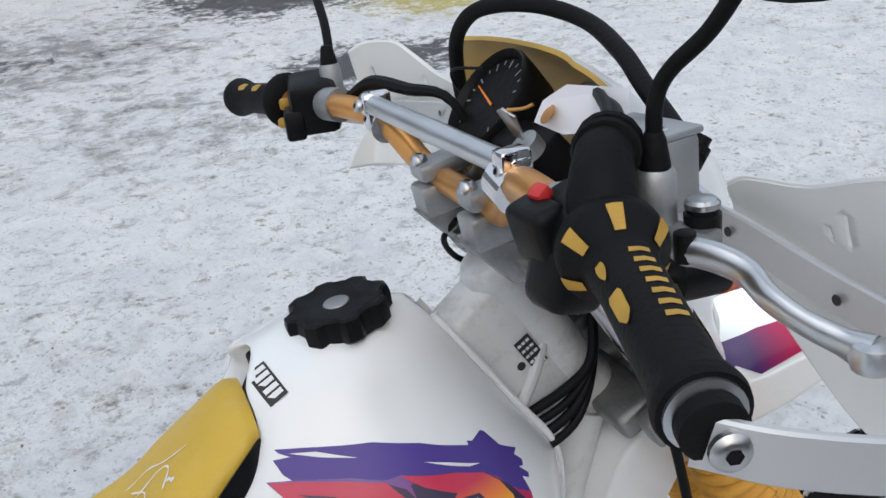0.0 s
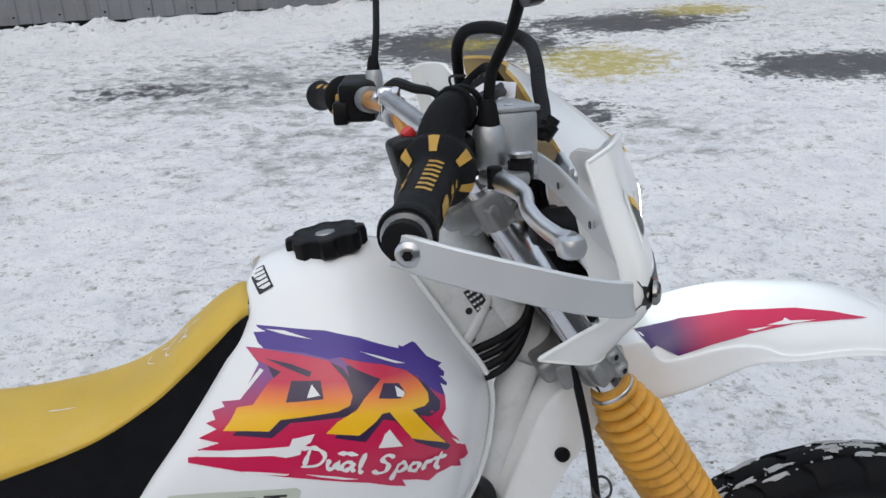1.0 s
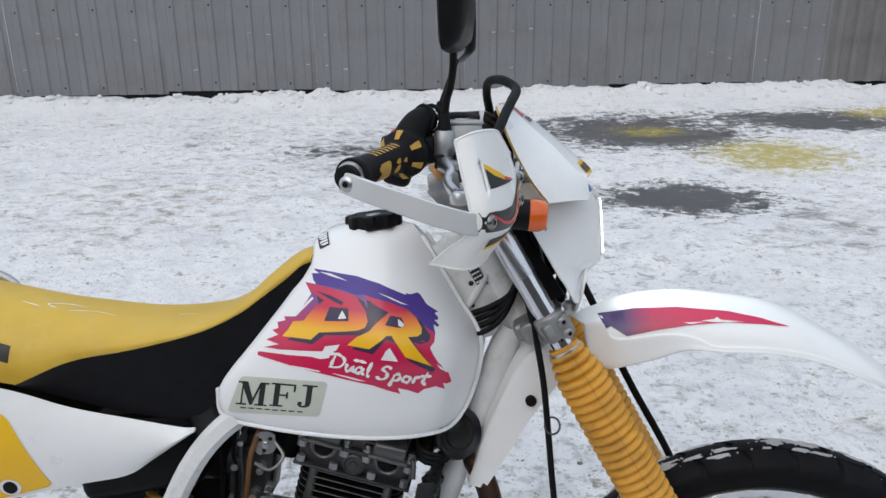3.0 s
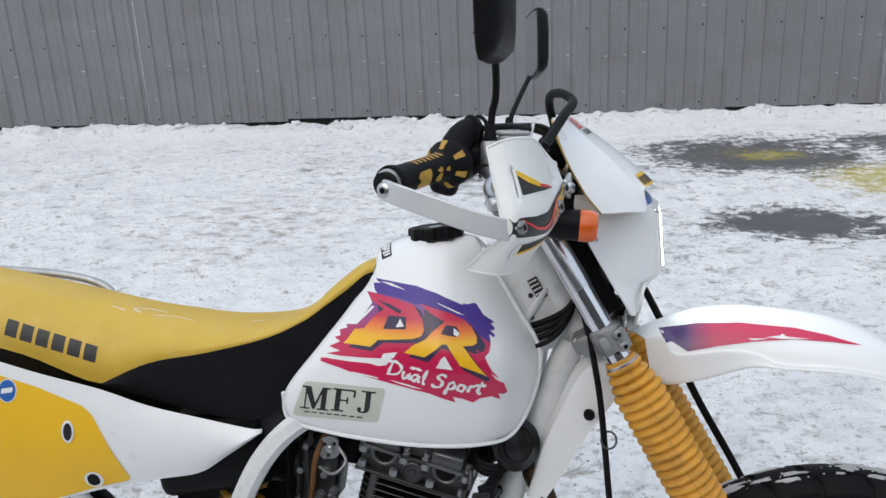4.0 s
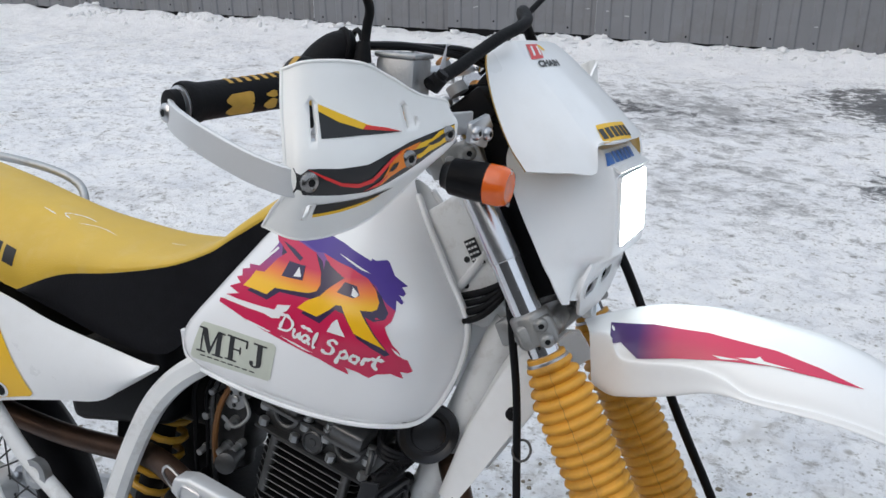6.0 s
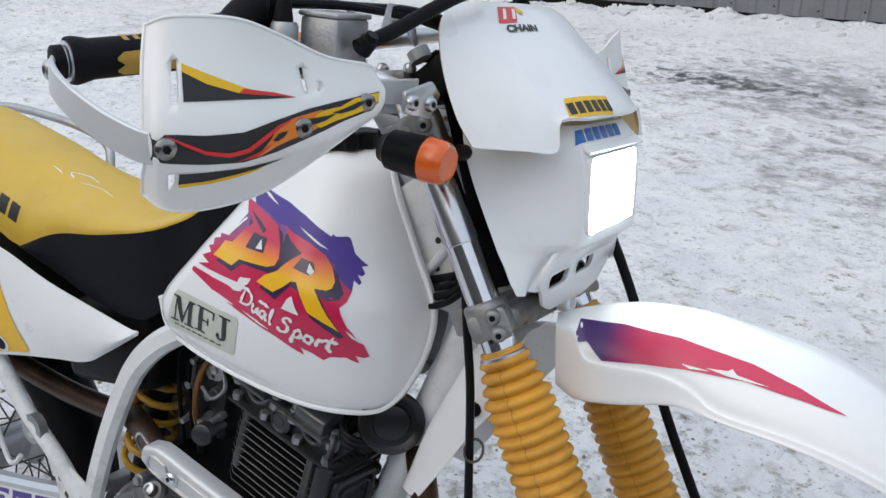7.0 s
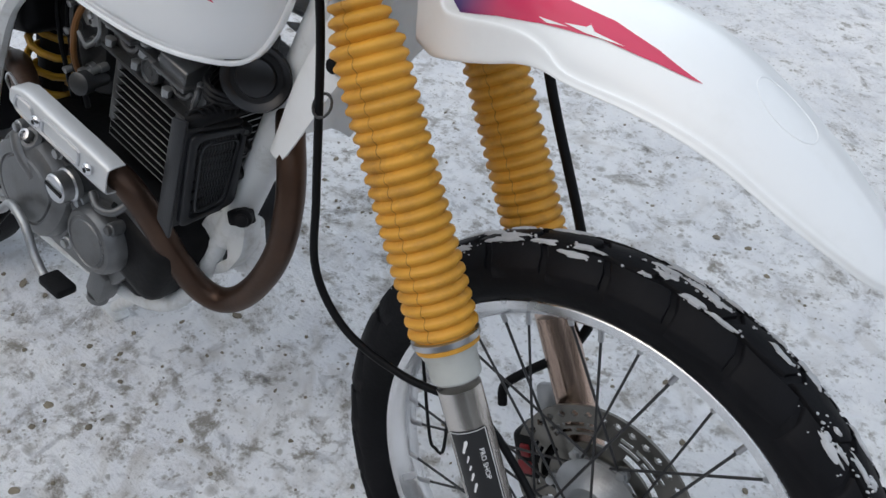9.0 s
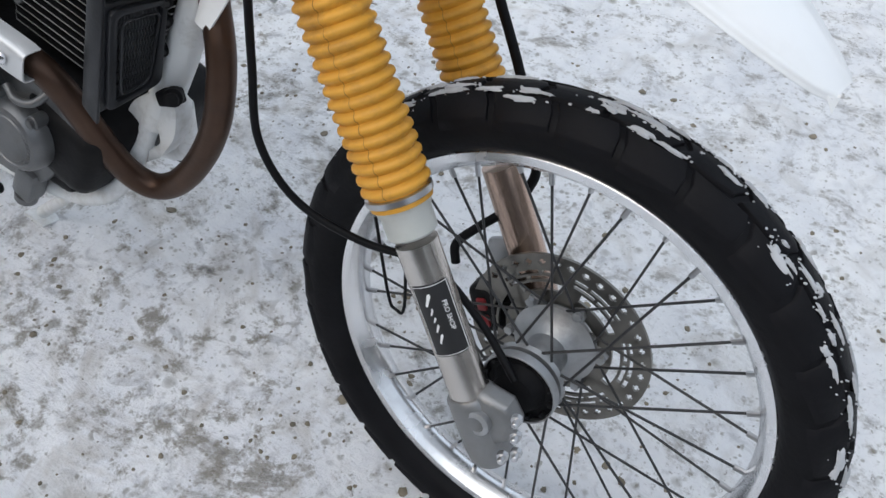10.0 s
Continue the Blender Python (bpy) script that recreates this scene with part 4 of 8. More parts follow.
def front_wheel():
    O = Vector((0, 0, 0.345))
    wheel = tagged(new("front_wheel"), "spoked front wheel with a snowy block tyre")
    wheel.parent = bike
    # the bars stand turned by a hair
    wheel.matrix_local = Matrix.Translation((0.004, 0.012, 0.3485)) @ Matrix.Rotation(radians(-2), 4, FD) @ Matrix.Translation(-O)
    prof = [(-0.012, 0.2815), (-0.024, 0.283), (-0.036, 0.294), (-0.0425, 0.309), (-0.041, 0.323), (-0.033, 0.335), (-0.02, 0.3435), (0, 0.347), (0.02, 0.3435), (0.033, 0.335), (0.041, 0.323), (0.0425, 0.309), (0.036, 0.294), (0.024, 0.283), (0.012, 0.2815)]
    tyre = part("tyre", lathe(O, (0, 1, 0), prof, 120, caps=False), TYRE, wheel, "black block-tread tyre with packed snow", 60)
    prof = [(-0.018, 0.268), (-0.024, 0.272), (-0.0245, 0.2815), (-0.0225, 0.284), (-0.02, 0.2825), (-0.0185, 0.2735), (-0.010, 0.2665), (0, 0.2655), (0.010, 0.2665), (0.0185, 0.2735), (0.02, 0.2825), (0.0225, 0.284), (0.0245, 0.2815), (0.024, 0.272), (0.018, 0.268), (0.009, 0.2605), (0, 0.259), (-0.009, 0.2605), (-0.018, 0.268)]
    rim = part("rim", lathe(O, (0, 1, 0), prof, 120, caps=False), RIM, wheel, "polished aluminium rim")
    bm = lathe(O - Vector((0, 0.045, 0)), (0, 1, 0), [(0, 0.03), (0.003, 0.047), (0.009, 0.049), (0.013, 0.034), (0.03, 0.0275), (0.06, 0.0275), (0.074, 0.04), (0.079, 0.056), (0.084, 0.056), (0.09, 0.045), (0.095, 0.03)], 36)
    for k in range(6):
        a = k * math.pi / 3 + 0.3
        d = Vector((math.sin(a), 0, math.cos(a)))
        e = Vector((math.cos(a), 0, -math.sin(a)))
        arm = [O + d * r + e * w + Vector((0, 0.036, 0)) for r, w in ((0.03, -0.016), (0.062, -0.0085), (0.07, 0.0), (0.062, 0.0085), (0.03, 0.016))]
        slab(arm, (0, 0.013, 0), 0.002, bm)
        lathe(O + d * 0.062 + Vector((0, 0.034, 0)), (0, -1, 0), [(0, 0.0062), (0.005, 0.0062), (0.006, 0.004)], 6, bm)
    part("hub", bm, CAST, wheel, "cast aluminium hub")
    side = Vector((0, -0.05, 0))
    part("drive_ring", lathe(O + side, (0, -1, 0), [(0, 0.0462), (0.0, 0.0485), (0.012, 0.0485), (0.0125, 0.0478), (0.012, 0.0462), (0.0, 0.0462)], 40, caps=False), CAST, wheel, "thin steel ring")
    part("speedometer_drive", lathe(O + side, (0, -1, 0), [(0, 0.046), (0.004, 0.046), (0.006, 0.034), (0.014, 0.028), (0.022, 0.026), (0.025, 0.015), (0.025, 0.001)], 32), RUBBER, wheel, "black speedometer drive")
    for k in range(12):
        a = k * math.pi / 6
        part("drive_tooth", block(tuple(O + side + Vector((math.sin(a) * 0.042, -0.006, math.cos(a) * 0.042))), (0.007, 0.009, 0.0055), (0, math.degrees(a), 0), 0.001), ENGDARK, wheel)
    for k in range(36):
        side = -1 if k % 2 else 1
        a = 2 * math.pi * k / 36
        h = a + (0.5 if (k // 2) % 2 else -0.5) * 1.35
        p = O + Vector((math.sin(a) * 0.262, side * 0.004, math.cos(a) * 0.262))
        q = O + Vector((math.sin(h) * (0.048 if side < 0 else 0.054), side * 0.037, math.cos(h) * (0.048 if side < 0 else 0.054)))
        part("spoke", rod(p, q, 0.0017, 6), DARKSTEEL, wheel)
        d = (q - p).normalized()
        part("spoke_nipple", rod(p - d * 0.001, p + d * 0.016, 0.0034, 8), STEEL, rim)
    # drilled and slotted disc, cut as one ring of cells
    Y, segs = 0.047, 252
    radii = [0.054, 0.066, 0.072, 0.083, 0.0865, 0.0915, 0.0945, 0.0995, 0.1035, 0.1065, 0.109, 0.1125, 0.115, 0.122]

    def cut(i, j):
        r = radii[j]
        sect = i % 42
        if 0.0719 < r < 0.0829:
            return 5 < sect < 36
        if 0.0864 < r < 0.0914:
            return sect < 29 and sect % 15 < 13
        if 0.0944 < r < 0.0994:
            return sect < 29 and (sect + 6) % 15 < 13
        k = i % 7
        if 0.1064 < r < 0.1149:
            wide = 0.1089 < r < 0.1124
            return 2 <= k <= 5 if wide else k in (3, 4)
        return False

    disc = bmesh.new()
    cells = [[disc.verts.new(O + Vector((math.sin(2 * math.pi * i / segs) * r, Y, math.cos(2 * math.pi * i / segs) * r))) for i in range(segs)] for r in radii]
    for j in range(len(radii) - 1):
        for i in range(segs):
            if not cut(i, j):
                disc.faces.new((cells[j][i], cells[j][(i + 1) % segs], cells[j + 1][(i + 1) % segs], cells[j + 1][i]))
    bmesh.ops.recalc_face_normals(disc, faces=disc.faces)
    bmesh.ops.solidify(disc, geom=list(disc.faces), thickness=0.004)
    part("brake_disc", disc, DISC, wheel, "drilled steel brake disc", 30)
    # tread: a zigzag middle row and two rows of shoulder blocks
    def crown(y):
        a = abs(y)
        for (y0, r0), (y1, r1) in zip(CROWN, CROWN[1:]):
            if a <= y1:
                return r0 + (r1 - r0) * (a - y0) / (y1 - y0)
        return 0.318

    def tread_block(outline):
        """outline: (arc, y) corners, drawn on the tyre's crown with sloping flanks."""
        bm = bmesh.new()
        n = len(outline)
        cx, cy = sum(p[0] for p in outline) / n, sum(p[1] for p in outline) / n
        rows = []
        for k, h in ((1.06, -0.003), (1.0, 0.0042), (0.93, 0.005)):
            ring = []
            for u, y in outline:
                u, y = cx + (u - cx) * k, cy + (y - cy) * k
                r = crown(y) + h
                ring.append(Vector((math.sin(u / 0.345) * r, y * (1 + h * 6), math.cos(u / 0.345) * r)))
            rows.append(ring)
        vs = sheet(bm, rows, True)
        bm.faces.new(vs[-1])
        return finish(bm, "tread_block", TYRE, 50)

    pitch = 2 * math.pi * 0.345 / 30
    w = pitch - 0.009
    mid = tread_block([(0, -0.013), (w * 0.5, -0.016), (w, -0.011), (w + 0.008, 0.004), (w + 0.002, 0.014), (w * 0.5, 0.0165), (0.002, 0.013), (0.01, 0.0)])
    edge = {}
    for sd in (-1, 1):
        edge[sd] = tread_block([(u, sd * y) for u, y in ((0, 0.0195), (w * 0.5, 0.0205), (w, 0.0185), (w + 0.007, 0.03), (w + 0.009, 0.0405), (w * 0.5, 0.0415), (0.009, 0.0415), (0.007, 0.03))])
    for k in range(30):
        for data, off in ((mid, 0.0), (edge[-1], 0.3), (edge[1], 0.75)):
            ob = new("tread_block", data)
            ob.parent = wheel
            ob.matrix_local = Matrix.Translation(O) @ Matrix.Rotation(2 * math.pi * (k + off) / 30, 4, "Y")
    # snow smeared along the crown: flat ragged crusts, and crumbs round them
    bm = bmesh.new()
    rnd = random.Random(5)

    def lay(a, y, h):
        r = crown(y) + h
        return O + Vector((math.sin(a) * r, y * (1 + h * 6), math.cos(a) * r))

    for c in range(150):
        a0, y0 = rnd.uniform(0, 2 * math.pi), rnd.choice((-0.024, -0.018, -0.016, -0.006, 0.004, 0.018, 0.02)) + rnd.gauss(0, 0.0025)
        long, wide, seed = rnd.uniform(0.006, 0.03), rnd.uniform(0.002, 0.0055), rnd.uniform(0, 90)
        n = 18
        rings = []
        for k, h in ((1.0, 0.0042), (0.8, 0.0062), (0.4, 0.0068)):
            ring = []
            for q in range(n):
                b = 2 * math.pi * q / n
                w = k * (0.75 + 0.75 * noise.noise(Vector((math.cos(b) * 1.6 + seed, math.sin(b) * 1.6, k * 0.7))))
                ring.append(lay(a0 + math.cos(b) * long * w / 0.345 + math.sin(b) * wide * 0.4, y0 + math.sin(b) * wide * w, h + 0.0006 * noise.noise(Vector((b * 3, seed, k)))))
            rings.append(ring)
        vs = sheet(bm, rings, True)
        bm.faces.new(vs[-1])
        for k in range(rnd.randint(2, 9)):
            a, y, sz = a0 + rnd.gauss(0, 0.05), y0 + rnd.gauss(0, 0.004), rnd.uniform(0.0006, 0.0016)
            own = bmesh.new()
            bmesh.ops.create_icosphere(own, subdivisions=1, radius=1)
            absorb(bm, own, 0, Matrix.Translation(lay(a, y, 0.0048)) @ Matrix.Diagonal((sz * rnd.uniform(1, 2), sz, sz, 1)))
    tagged(part("packed_snow", bm, SNOW_BITS, wheel, "crusts of snow in the tread"), kind="stuff")


front_wheel()

# ---- handlebar and controls ----
BAR = [(-0.587, -0.427, 1.149), (-0.551, -0.316, 1.163), (-0.533, -0.19, 1.168), (-0.526, -0.15, 1.156), (-0.518, -0.115, 1.13), (-0.515, -0.08, 1.124), (-0.515, 0.02, 1.124), (-0.518, 0.055, 1.132), (-0.53, 0.09, 1.158), (-0.546, 0.13, 1.171), (-0.573, 0.24, 1.167), (-0.611, 0.388, 1.158)]
bar = part("handlebar", sweep(BAR, 0.0112, 18, 6), BRONZE, bike, "bronze anodised tapered handlebar")


def bar_clamps():
    for y in (-0.081, 0.019):
        bm = bmesh.new()
        block((-0.514, y, 1.11), (0.046, 0.03, 0.028), (0, -8, 0), 0.004, bm)
        block((-0.514, y, 1.135), (0.046, 0.03, 0.016), (0, -8, 0), 0.005, bm)
        slab([Vector((-0.54, y - 0.014, 1.098)), Vector((-0.492, y - 0.014, 1.098)), Vector((-0.47, y - 0.014, 1.066)), Vector((-0.505, y - 0.014, 1.06))], (0, 0.03, 0), 0.004, bm)
        ob = part("bar_clamp", bm, CAST, bike, "grey cast handlebar clamp")
        for dx in (-0.018, 0.018):
            part("clamp_bolt", bolt((-0.514 + dx, y, 1.141 + dx * 0.14), (0.1, 0, 1), 0.0075, 0.009), [STEEL, ENGDARK], ob)


bar_clamps()


def bar_brace():
    a, b = Vector((-0.544, 0.09, 1.181)), Vector((-0.524, -0.152, 1.17))
    ob = part("brace_bar", sweep([a, a.lerp(b, 0.3), a.lerp(b, 0.5), a.lerp(b, 0.7), b], [0.009, 0.0092, 0.0098, 0.0092, 0.009], 16, 3), ALU, bar, "grey aluminium handlebar brace")
    for p, q in ((a, Vector((-0.533, 0.094, 1.16))), (b, Vector((-0.528, -0.148, 1.156)))):
        bm = bmesh.new()
        c = (p + q) / 2
        d = Vector((0, 1, 0))
        lathe(q - Vector((0.0, 0.011, 0)), (0, 1, 0.3), [(0, 0.0165), (0.022, 0.0165)], 18, bm)
        block(tuple(c + Vector((0, 0, 0.004))), (0.024, 0.018, 0.036), (0, 0, 0), 0.004, bm)
        block(tuple(p + Vector((0, 0, 0.001))), (0.021, 0.016, 0.021), (0, 0, 0), 0.006, bm, segs=3)
        m = part("brace_clamp", bm, CHROME, ob, "polished brace clamp")
        part("clamp_bolt", bolt(tuple(p + Vector((-0.011, 0, 0))), (-1, 0, 0.4), 0.006, 0.005), [STEEL, ENGDARK], m)


bar_brace()


def grip(s):
    """s: -1 the right end with the throttle, 1 the left end."""
    end = Vector(BAR[0] if s < 0 else BAR[-1])
    inner = Vector((-0.5447, -0.2965, 1.1655)) if s < 0 else Vector((-0.579, 0.262, 1.166))
    d = (end - inner).normalized()
    L = (end - inner).length
    prof = [(0, 0.012), (0.0, 0.026), (0.003, 0.029), (0.008, 0.029), (0.013, 0.021), (0.02, 0.0178), (0.04, 0.0172), (L * 0.6, 0.0168), (L - 0.02, 0.0172), (L - 0.01, 0.021), (L - 0.004, 0.022), (L, 0.021), (L, 0.011)]
    if s < 0:
        prof = [(-0.004, 0.012), (-0.004, 0.026), (0.0, 0.029), (0.009, 0.0292), (0.013, 0.0275), (0.021, 0.02), (0.028, 0.0176), (0.045, 0.017), (L * 0.6, 0.0166), (L - 0.018, 0.0168), (L - 0.009, 0.019), (L - 0.004, 0.0198), (L, 0.019), (L, 0.011)]
    ob = part("grip", lathe(inner, d, prof, 28), RUBBER, bike, "black rubber grip with gold inlays", 50)
    tree = tree_of(ob)
    a, b, _ = frame_of(d)
    # raised gold marks round the grip
    if s < 0:
        up = Vector((0.3, 0.0, 0.95))
        up = (up - d * up.dot(d)).normalized()
        side = d.cross(up)

        def inlay(name, ang, pts, lift=0.0012, mat=GOLD, label="gold rubber inlay"):
            n = up * math.cos(ang) + side * math.sin(ang)
            part(name, print_on([pts], tree, inner + n * 0.03, d, d.cross(n), -n, lift, 0.006), mat, ob, label)

        for ang, u0, u1, w in ((1.25, 0.036, 0.05, 0.0028), (1.25, 0.062, 0.086, 0.0042), (-1.25, 0.075, 0.104, 0.0055), (-1.85, 0.075, 0.104, 0.0055), (-1.2, 0.05, 0.062, 0.003), (-1.75, 0.05, 0.064, 0.0055), (-1.3, 0.034, 0.043, 0.003)):
            inlay("grip_inlay", ang, [(u0, -w * 0.7), (u0 + 0.003, -w), (u1 - 0.006, -w * 0.9), (u1, -w * 0.2), (u1, w * 0.2), (u1 - 0.006, w * 0.9), (u0 + 0.003, w), (u0, w * 0.7)])
        for ang in (0.3, 1.3, -0.75, -1.7, 2.3, -2.7):
            inlay("flange_inlay", ang, [(0.0105, -0.0042), (0.022, -0.0026), (0.022, 0.0026), (0.0105, 0.0042)], 0.001)
        # the maker's mark as plain gold bars
        for k in range(7):
            u = 0.034 + k * 0.0093
            inlay("maker_mark", 0.0, [(u, -0.0052), (u + 0.0042, -0.0048), (u + 0.0058, 0.0058), (u + 0.0016, 0.0052)], 0.0006, GOLD, "plain gold bar")
    else:
        for u in (0.05, 0.085):
            bm = print_on([[(u, -0.004), (u + 0.012, -0.005), (u + 0.018, 0), (u + 0.012, 0.005), (u, 0.004)]], tree, inner + Vector((-0.02, 0, 0.03)), d, (0.83, 0.2, 0.55), (0.55, 0, -0.83), 0.001, 0.006)
            part("grip_inlay", bm, GOLD, ob, "gold rubber inlay")
    part("bar_end", lathe(end - d * 0.001, d, [(0, 0.0165), (0.003, 0.0165), (0.004, 0.0125), (0.01, 0.0125)], 24), ALU, ob, "aluminium bar end")
    part("bar_end_plug", lathe(end + d * 0.004, d, [(0, 0.0138), (0.0075, 0.0138), (0.0085, 0.012)], 20), RUBBER, ob)


grip(-1)
grip(1)


def throttle():
    c = Vector((-0.5415, -0.272, 1.1655))
    d = Vector((-0.16, -0.98, -0.07)).normalized()
    bm = lathe(c - d * 0.022, d, [(0, 0.018), (0.0, 0.023), (0.004, 0.0255), (0.04, 0.0262), (0.044, 0.022)], 24)
    ob = part("throttle_housing", bm, BLACKP, bike, "black plastic throttle and switch housing")
    part("cable_box", block((-0.532, -0.262, 1.168), (0.042, 0.034, 0.036), (10, -10, 8), 0.007, segs=3), BLACKP, ob)
    part("switch_body", block((-0.556, -0.27, 1.146), (0.036, 0.036, 0.044), (0, 15, 8), 0.01, segs=3), BLACKP, ob)
    part("switch_top", block((-0.565, -0.262, 1.168), (0.022, 0.034, 0.036), (0, -15, 8), 0.006, segs=3), BLACKP, ob)
    part("kill_switch", block((-0.562, -0.258, 1.188), (0.0105, 0.012, 0.009), (0, -35, 10), 0.003), REDSW, ob, "red kill switch")
    part("start_button", block((-0.566, -0.255, 1.17), (0.008, 0.012, 0.014), (0, -15, 10), 0.003), GUARDW, ob, "pale switch tab")
    boot = part("cable_boot", sweep([(-0.545, -0.293, 1.164), (-0.543, -0.289, 1.178), (-0.538, -0.281, 1.193), (-0.53, -0.271, 1.203), (-0.52, -0.26, 1.206)], [0.021, 0.02, 0.0178, 0.0162, 0.0155], 18, 5), RUBBER, ob, "black rubber throttle cable boot")
    for u in (0.0, 0.014):
        part("boot_rib", sweep([Vector((-0.526, -0.267, 1.205)) + Vector((0.63 * u, 0.77 * u, 0)) + (Vector((0.77, -0.63, 0)) * math.cos(a) + Vector((0, 0, 1)) * math.sin(a)) * 0.0165 for a in (k * math.pi / 8 for k in range(16))], 0.0028, 6, 1, closed=True), RUBBER, boot)
    for k in (-1, 1):
        part("throttle_cable", sweep([(-0.522, -0.262 + k * 0.006, 1.206), (-0.48, -0.2 + k * 0.005, 1.209), (-0.445, -0.11, 1.2 + k * 0.004), (-0.42, -0.02, 1.16), (-0.43, 0.02, 1.06), (-0.45, 0.04, 0.96), (-0.5, 0.04, 0.88)], 0.0042, 8, 5), CABLE, ob)


throttle()


def brake_master():
    bm = block((-0.478, -0.228, 1.176), (0.04, 0.056, 0.046), (0, 0, 8), 0.004)
    rod((-0.484, -0.22, 1.152), (-0.498, -0.3, 1.152), 0.0095, 14, bm)
    lathe((-0.5375, -0.232, 1.167), (-0.14, -1, -0.05), [(0, 0.0165), (0.016, 0.0165)], 18, bm)
    rod((-0.53, -0.238, 1.166), (-0.49, -0.232, 1.16), 0.011, 12, bm)
    block((-0.492, -0.285, 1.152), (0.03, 0.034, 0.012), (0, 0, 20), 0.004, bm)
    ob = part("brake_master_cylinder", bm, CAST, bike, "dull grey brake fluid reservoir")
    part("reservoir_lid", block((-0.478, -0.228, 1.201), (0.043, 0.059, 0.005), (0, 0, 8), 0.002), CAST, ob)
    for dy in (-0.026, 0.026):
        part("lid_screw", bolt((-0.478, -0.228 + dy * 0.8, 1.2033), (0, 0, 1), 0.004, 0.002), [STEEL, ENGDARK], ob)
    part("mirror_mount", lathe((-0.5, -0.271, 1.158), (0, 0, 1), [(0, 0.011), (0.002, 0.0125), (0.03, 0.0125), (0.034, 0.0105)], 18), CAST, ob)
    piv = part("lever_pivot", lathe((-0.478, -0.284, 1.15), (0, 0, 1), [(0, 0.01), (0.014, 0.0105), (0.0145, 0.0085), (0.018, 0.0085)], 16), BLACKP, ob)
    part("pivot_cap", lathe((-0.478, -0.284, 1.1675), (0, 0, 1), [(0, 0.0098), (0.003, 0.0098), (0.005, 0.008), (0.0055, 0.002)], 16), STEEL, piv)
    part("hose_bolt", lathe((-0.446, -0.228, 1.172), (0.6, 0, 0.8), [(0, 0.0085), (0.014, 0.0085), (0.015, 0.006), (0.02, 0.006)], 12), ENGDARK, ob)
    lev = sweep([(-0.503, -0.3, 1.154), (-0.494, -0.317, 1.152), (-0.488, -0.333, 1.147), (-0.49, -0.35, 1.141), (-0.486, -0.368, 1.134), (-0.478, -0.385, 1.128), (-0.473, -0.397, 1.125)], [0.0085, 0.0085, 0.008, 0.0072, 0.0068, 0.0074, 0.0104], 14, 5, flat=0.75)
    lathe((-0.473, -0.398, 1.1165), (0, 0, 1), [(0, 0.006), (0.002, 0.0095), (0.008, 0.0112), (0.014, 0.0095), (0.016, 0.006)], 16, lev)
    lv = part("brake_lever", lev, ALU, ob, "polished brake lever with a ball end")
    part("lever_bolt", lathe((-0.503, -0.302, 1.148), (0, 0, 1), [(0, 0.006), (0.016, 0.006), (0.017, 0.004)], 12), ENGDARK, lv)


brake_master()


def clutch_side():
    bm = block((-0.564, 0.222, 1.168), (0.048, 0.062, 0.052), (8, 0, -14), 0.008)
    block((-0.588, 0.215, 1.152), (0.02, 0.04, 0.03), (0, 0, -14), 0.004, bm)
    ob = part("switch_housing", bm, BLACKP, bike, "black plastic light and horn switch housing")
    part("switch_button", block((-0.594, 0.237, 1.15), (0.014, 0.01, 0.01), (0, 0, -14), 0.003), GOLD, ob, "yellowed switch button")
    part("switch_button", block((-0.589, 0.245, 1.167), (0.012, 0.008, 0.012), (0, 0, -14), 0.003), GOLD, ob, "yellowed switch button")
    bm = lathe((-0.552, 0.166, 1.1705), (-0.24, 1, -0.05), [(0, 0.0165), (0.026, 0.0165)], 18)
    rod((-0.558, 0.18, 1.165), (-0.528, 0.2, 1.165), 0.009, 12, bm)
    lathe((-0.545, 0.213, 1.158), (0, 0, 1), [(0, 0.012), (0.04, 0.011), (0.046, 0.0095)], 16, bm)
    mt = part("clutch_perch", bm, CAST, bike, "grey clutch lever perch")
    part("clutch_lever", sweep([(-0.53, 0.2, 1.164), (-0.522, 0.23, 1.16), (-0.515, 0.27, 1.15), (-0.53, 0.33, 1.144), (-0.535, 0.372, 1.142)], [0.0085, 0.008, 0.0075, 0.0075, 0.01], 12, 5, flat=0.7), CHROME, mt, "polished clutch lever")
    part("clutch_cable", sweep([(-0.54, 0.175, 1.172), (-0.528, 0.13, 1.192), (-0.512, 0.08, 1.19), (-0.485, 0.045, 1.178), (-0.46, 0.04, 1.1), (-0.47, 0.045, 0.98), (-0.55, 0.05, 0.8)], [0.0075, 0.0072, 0.006, 0.0042, 0.0042, 0.0042, 0.0042], 8, 5), CABLE, mt)


clutch_side()


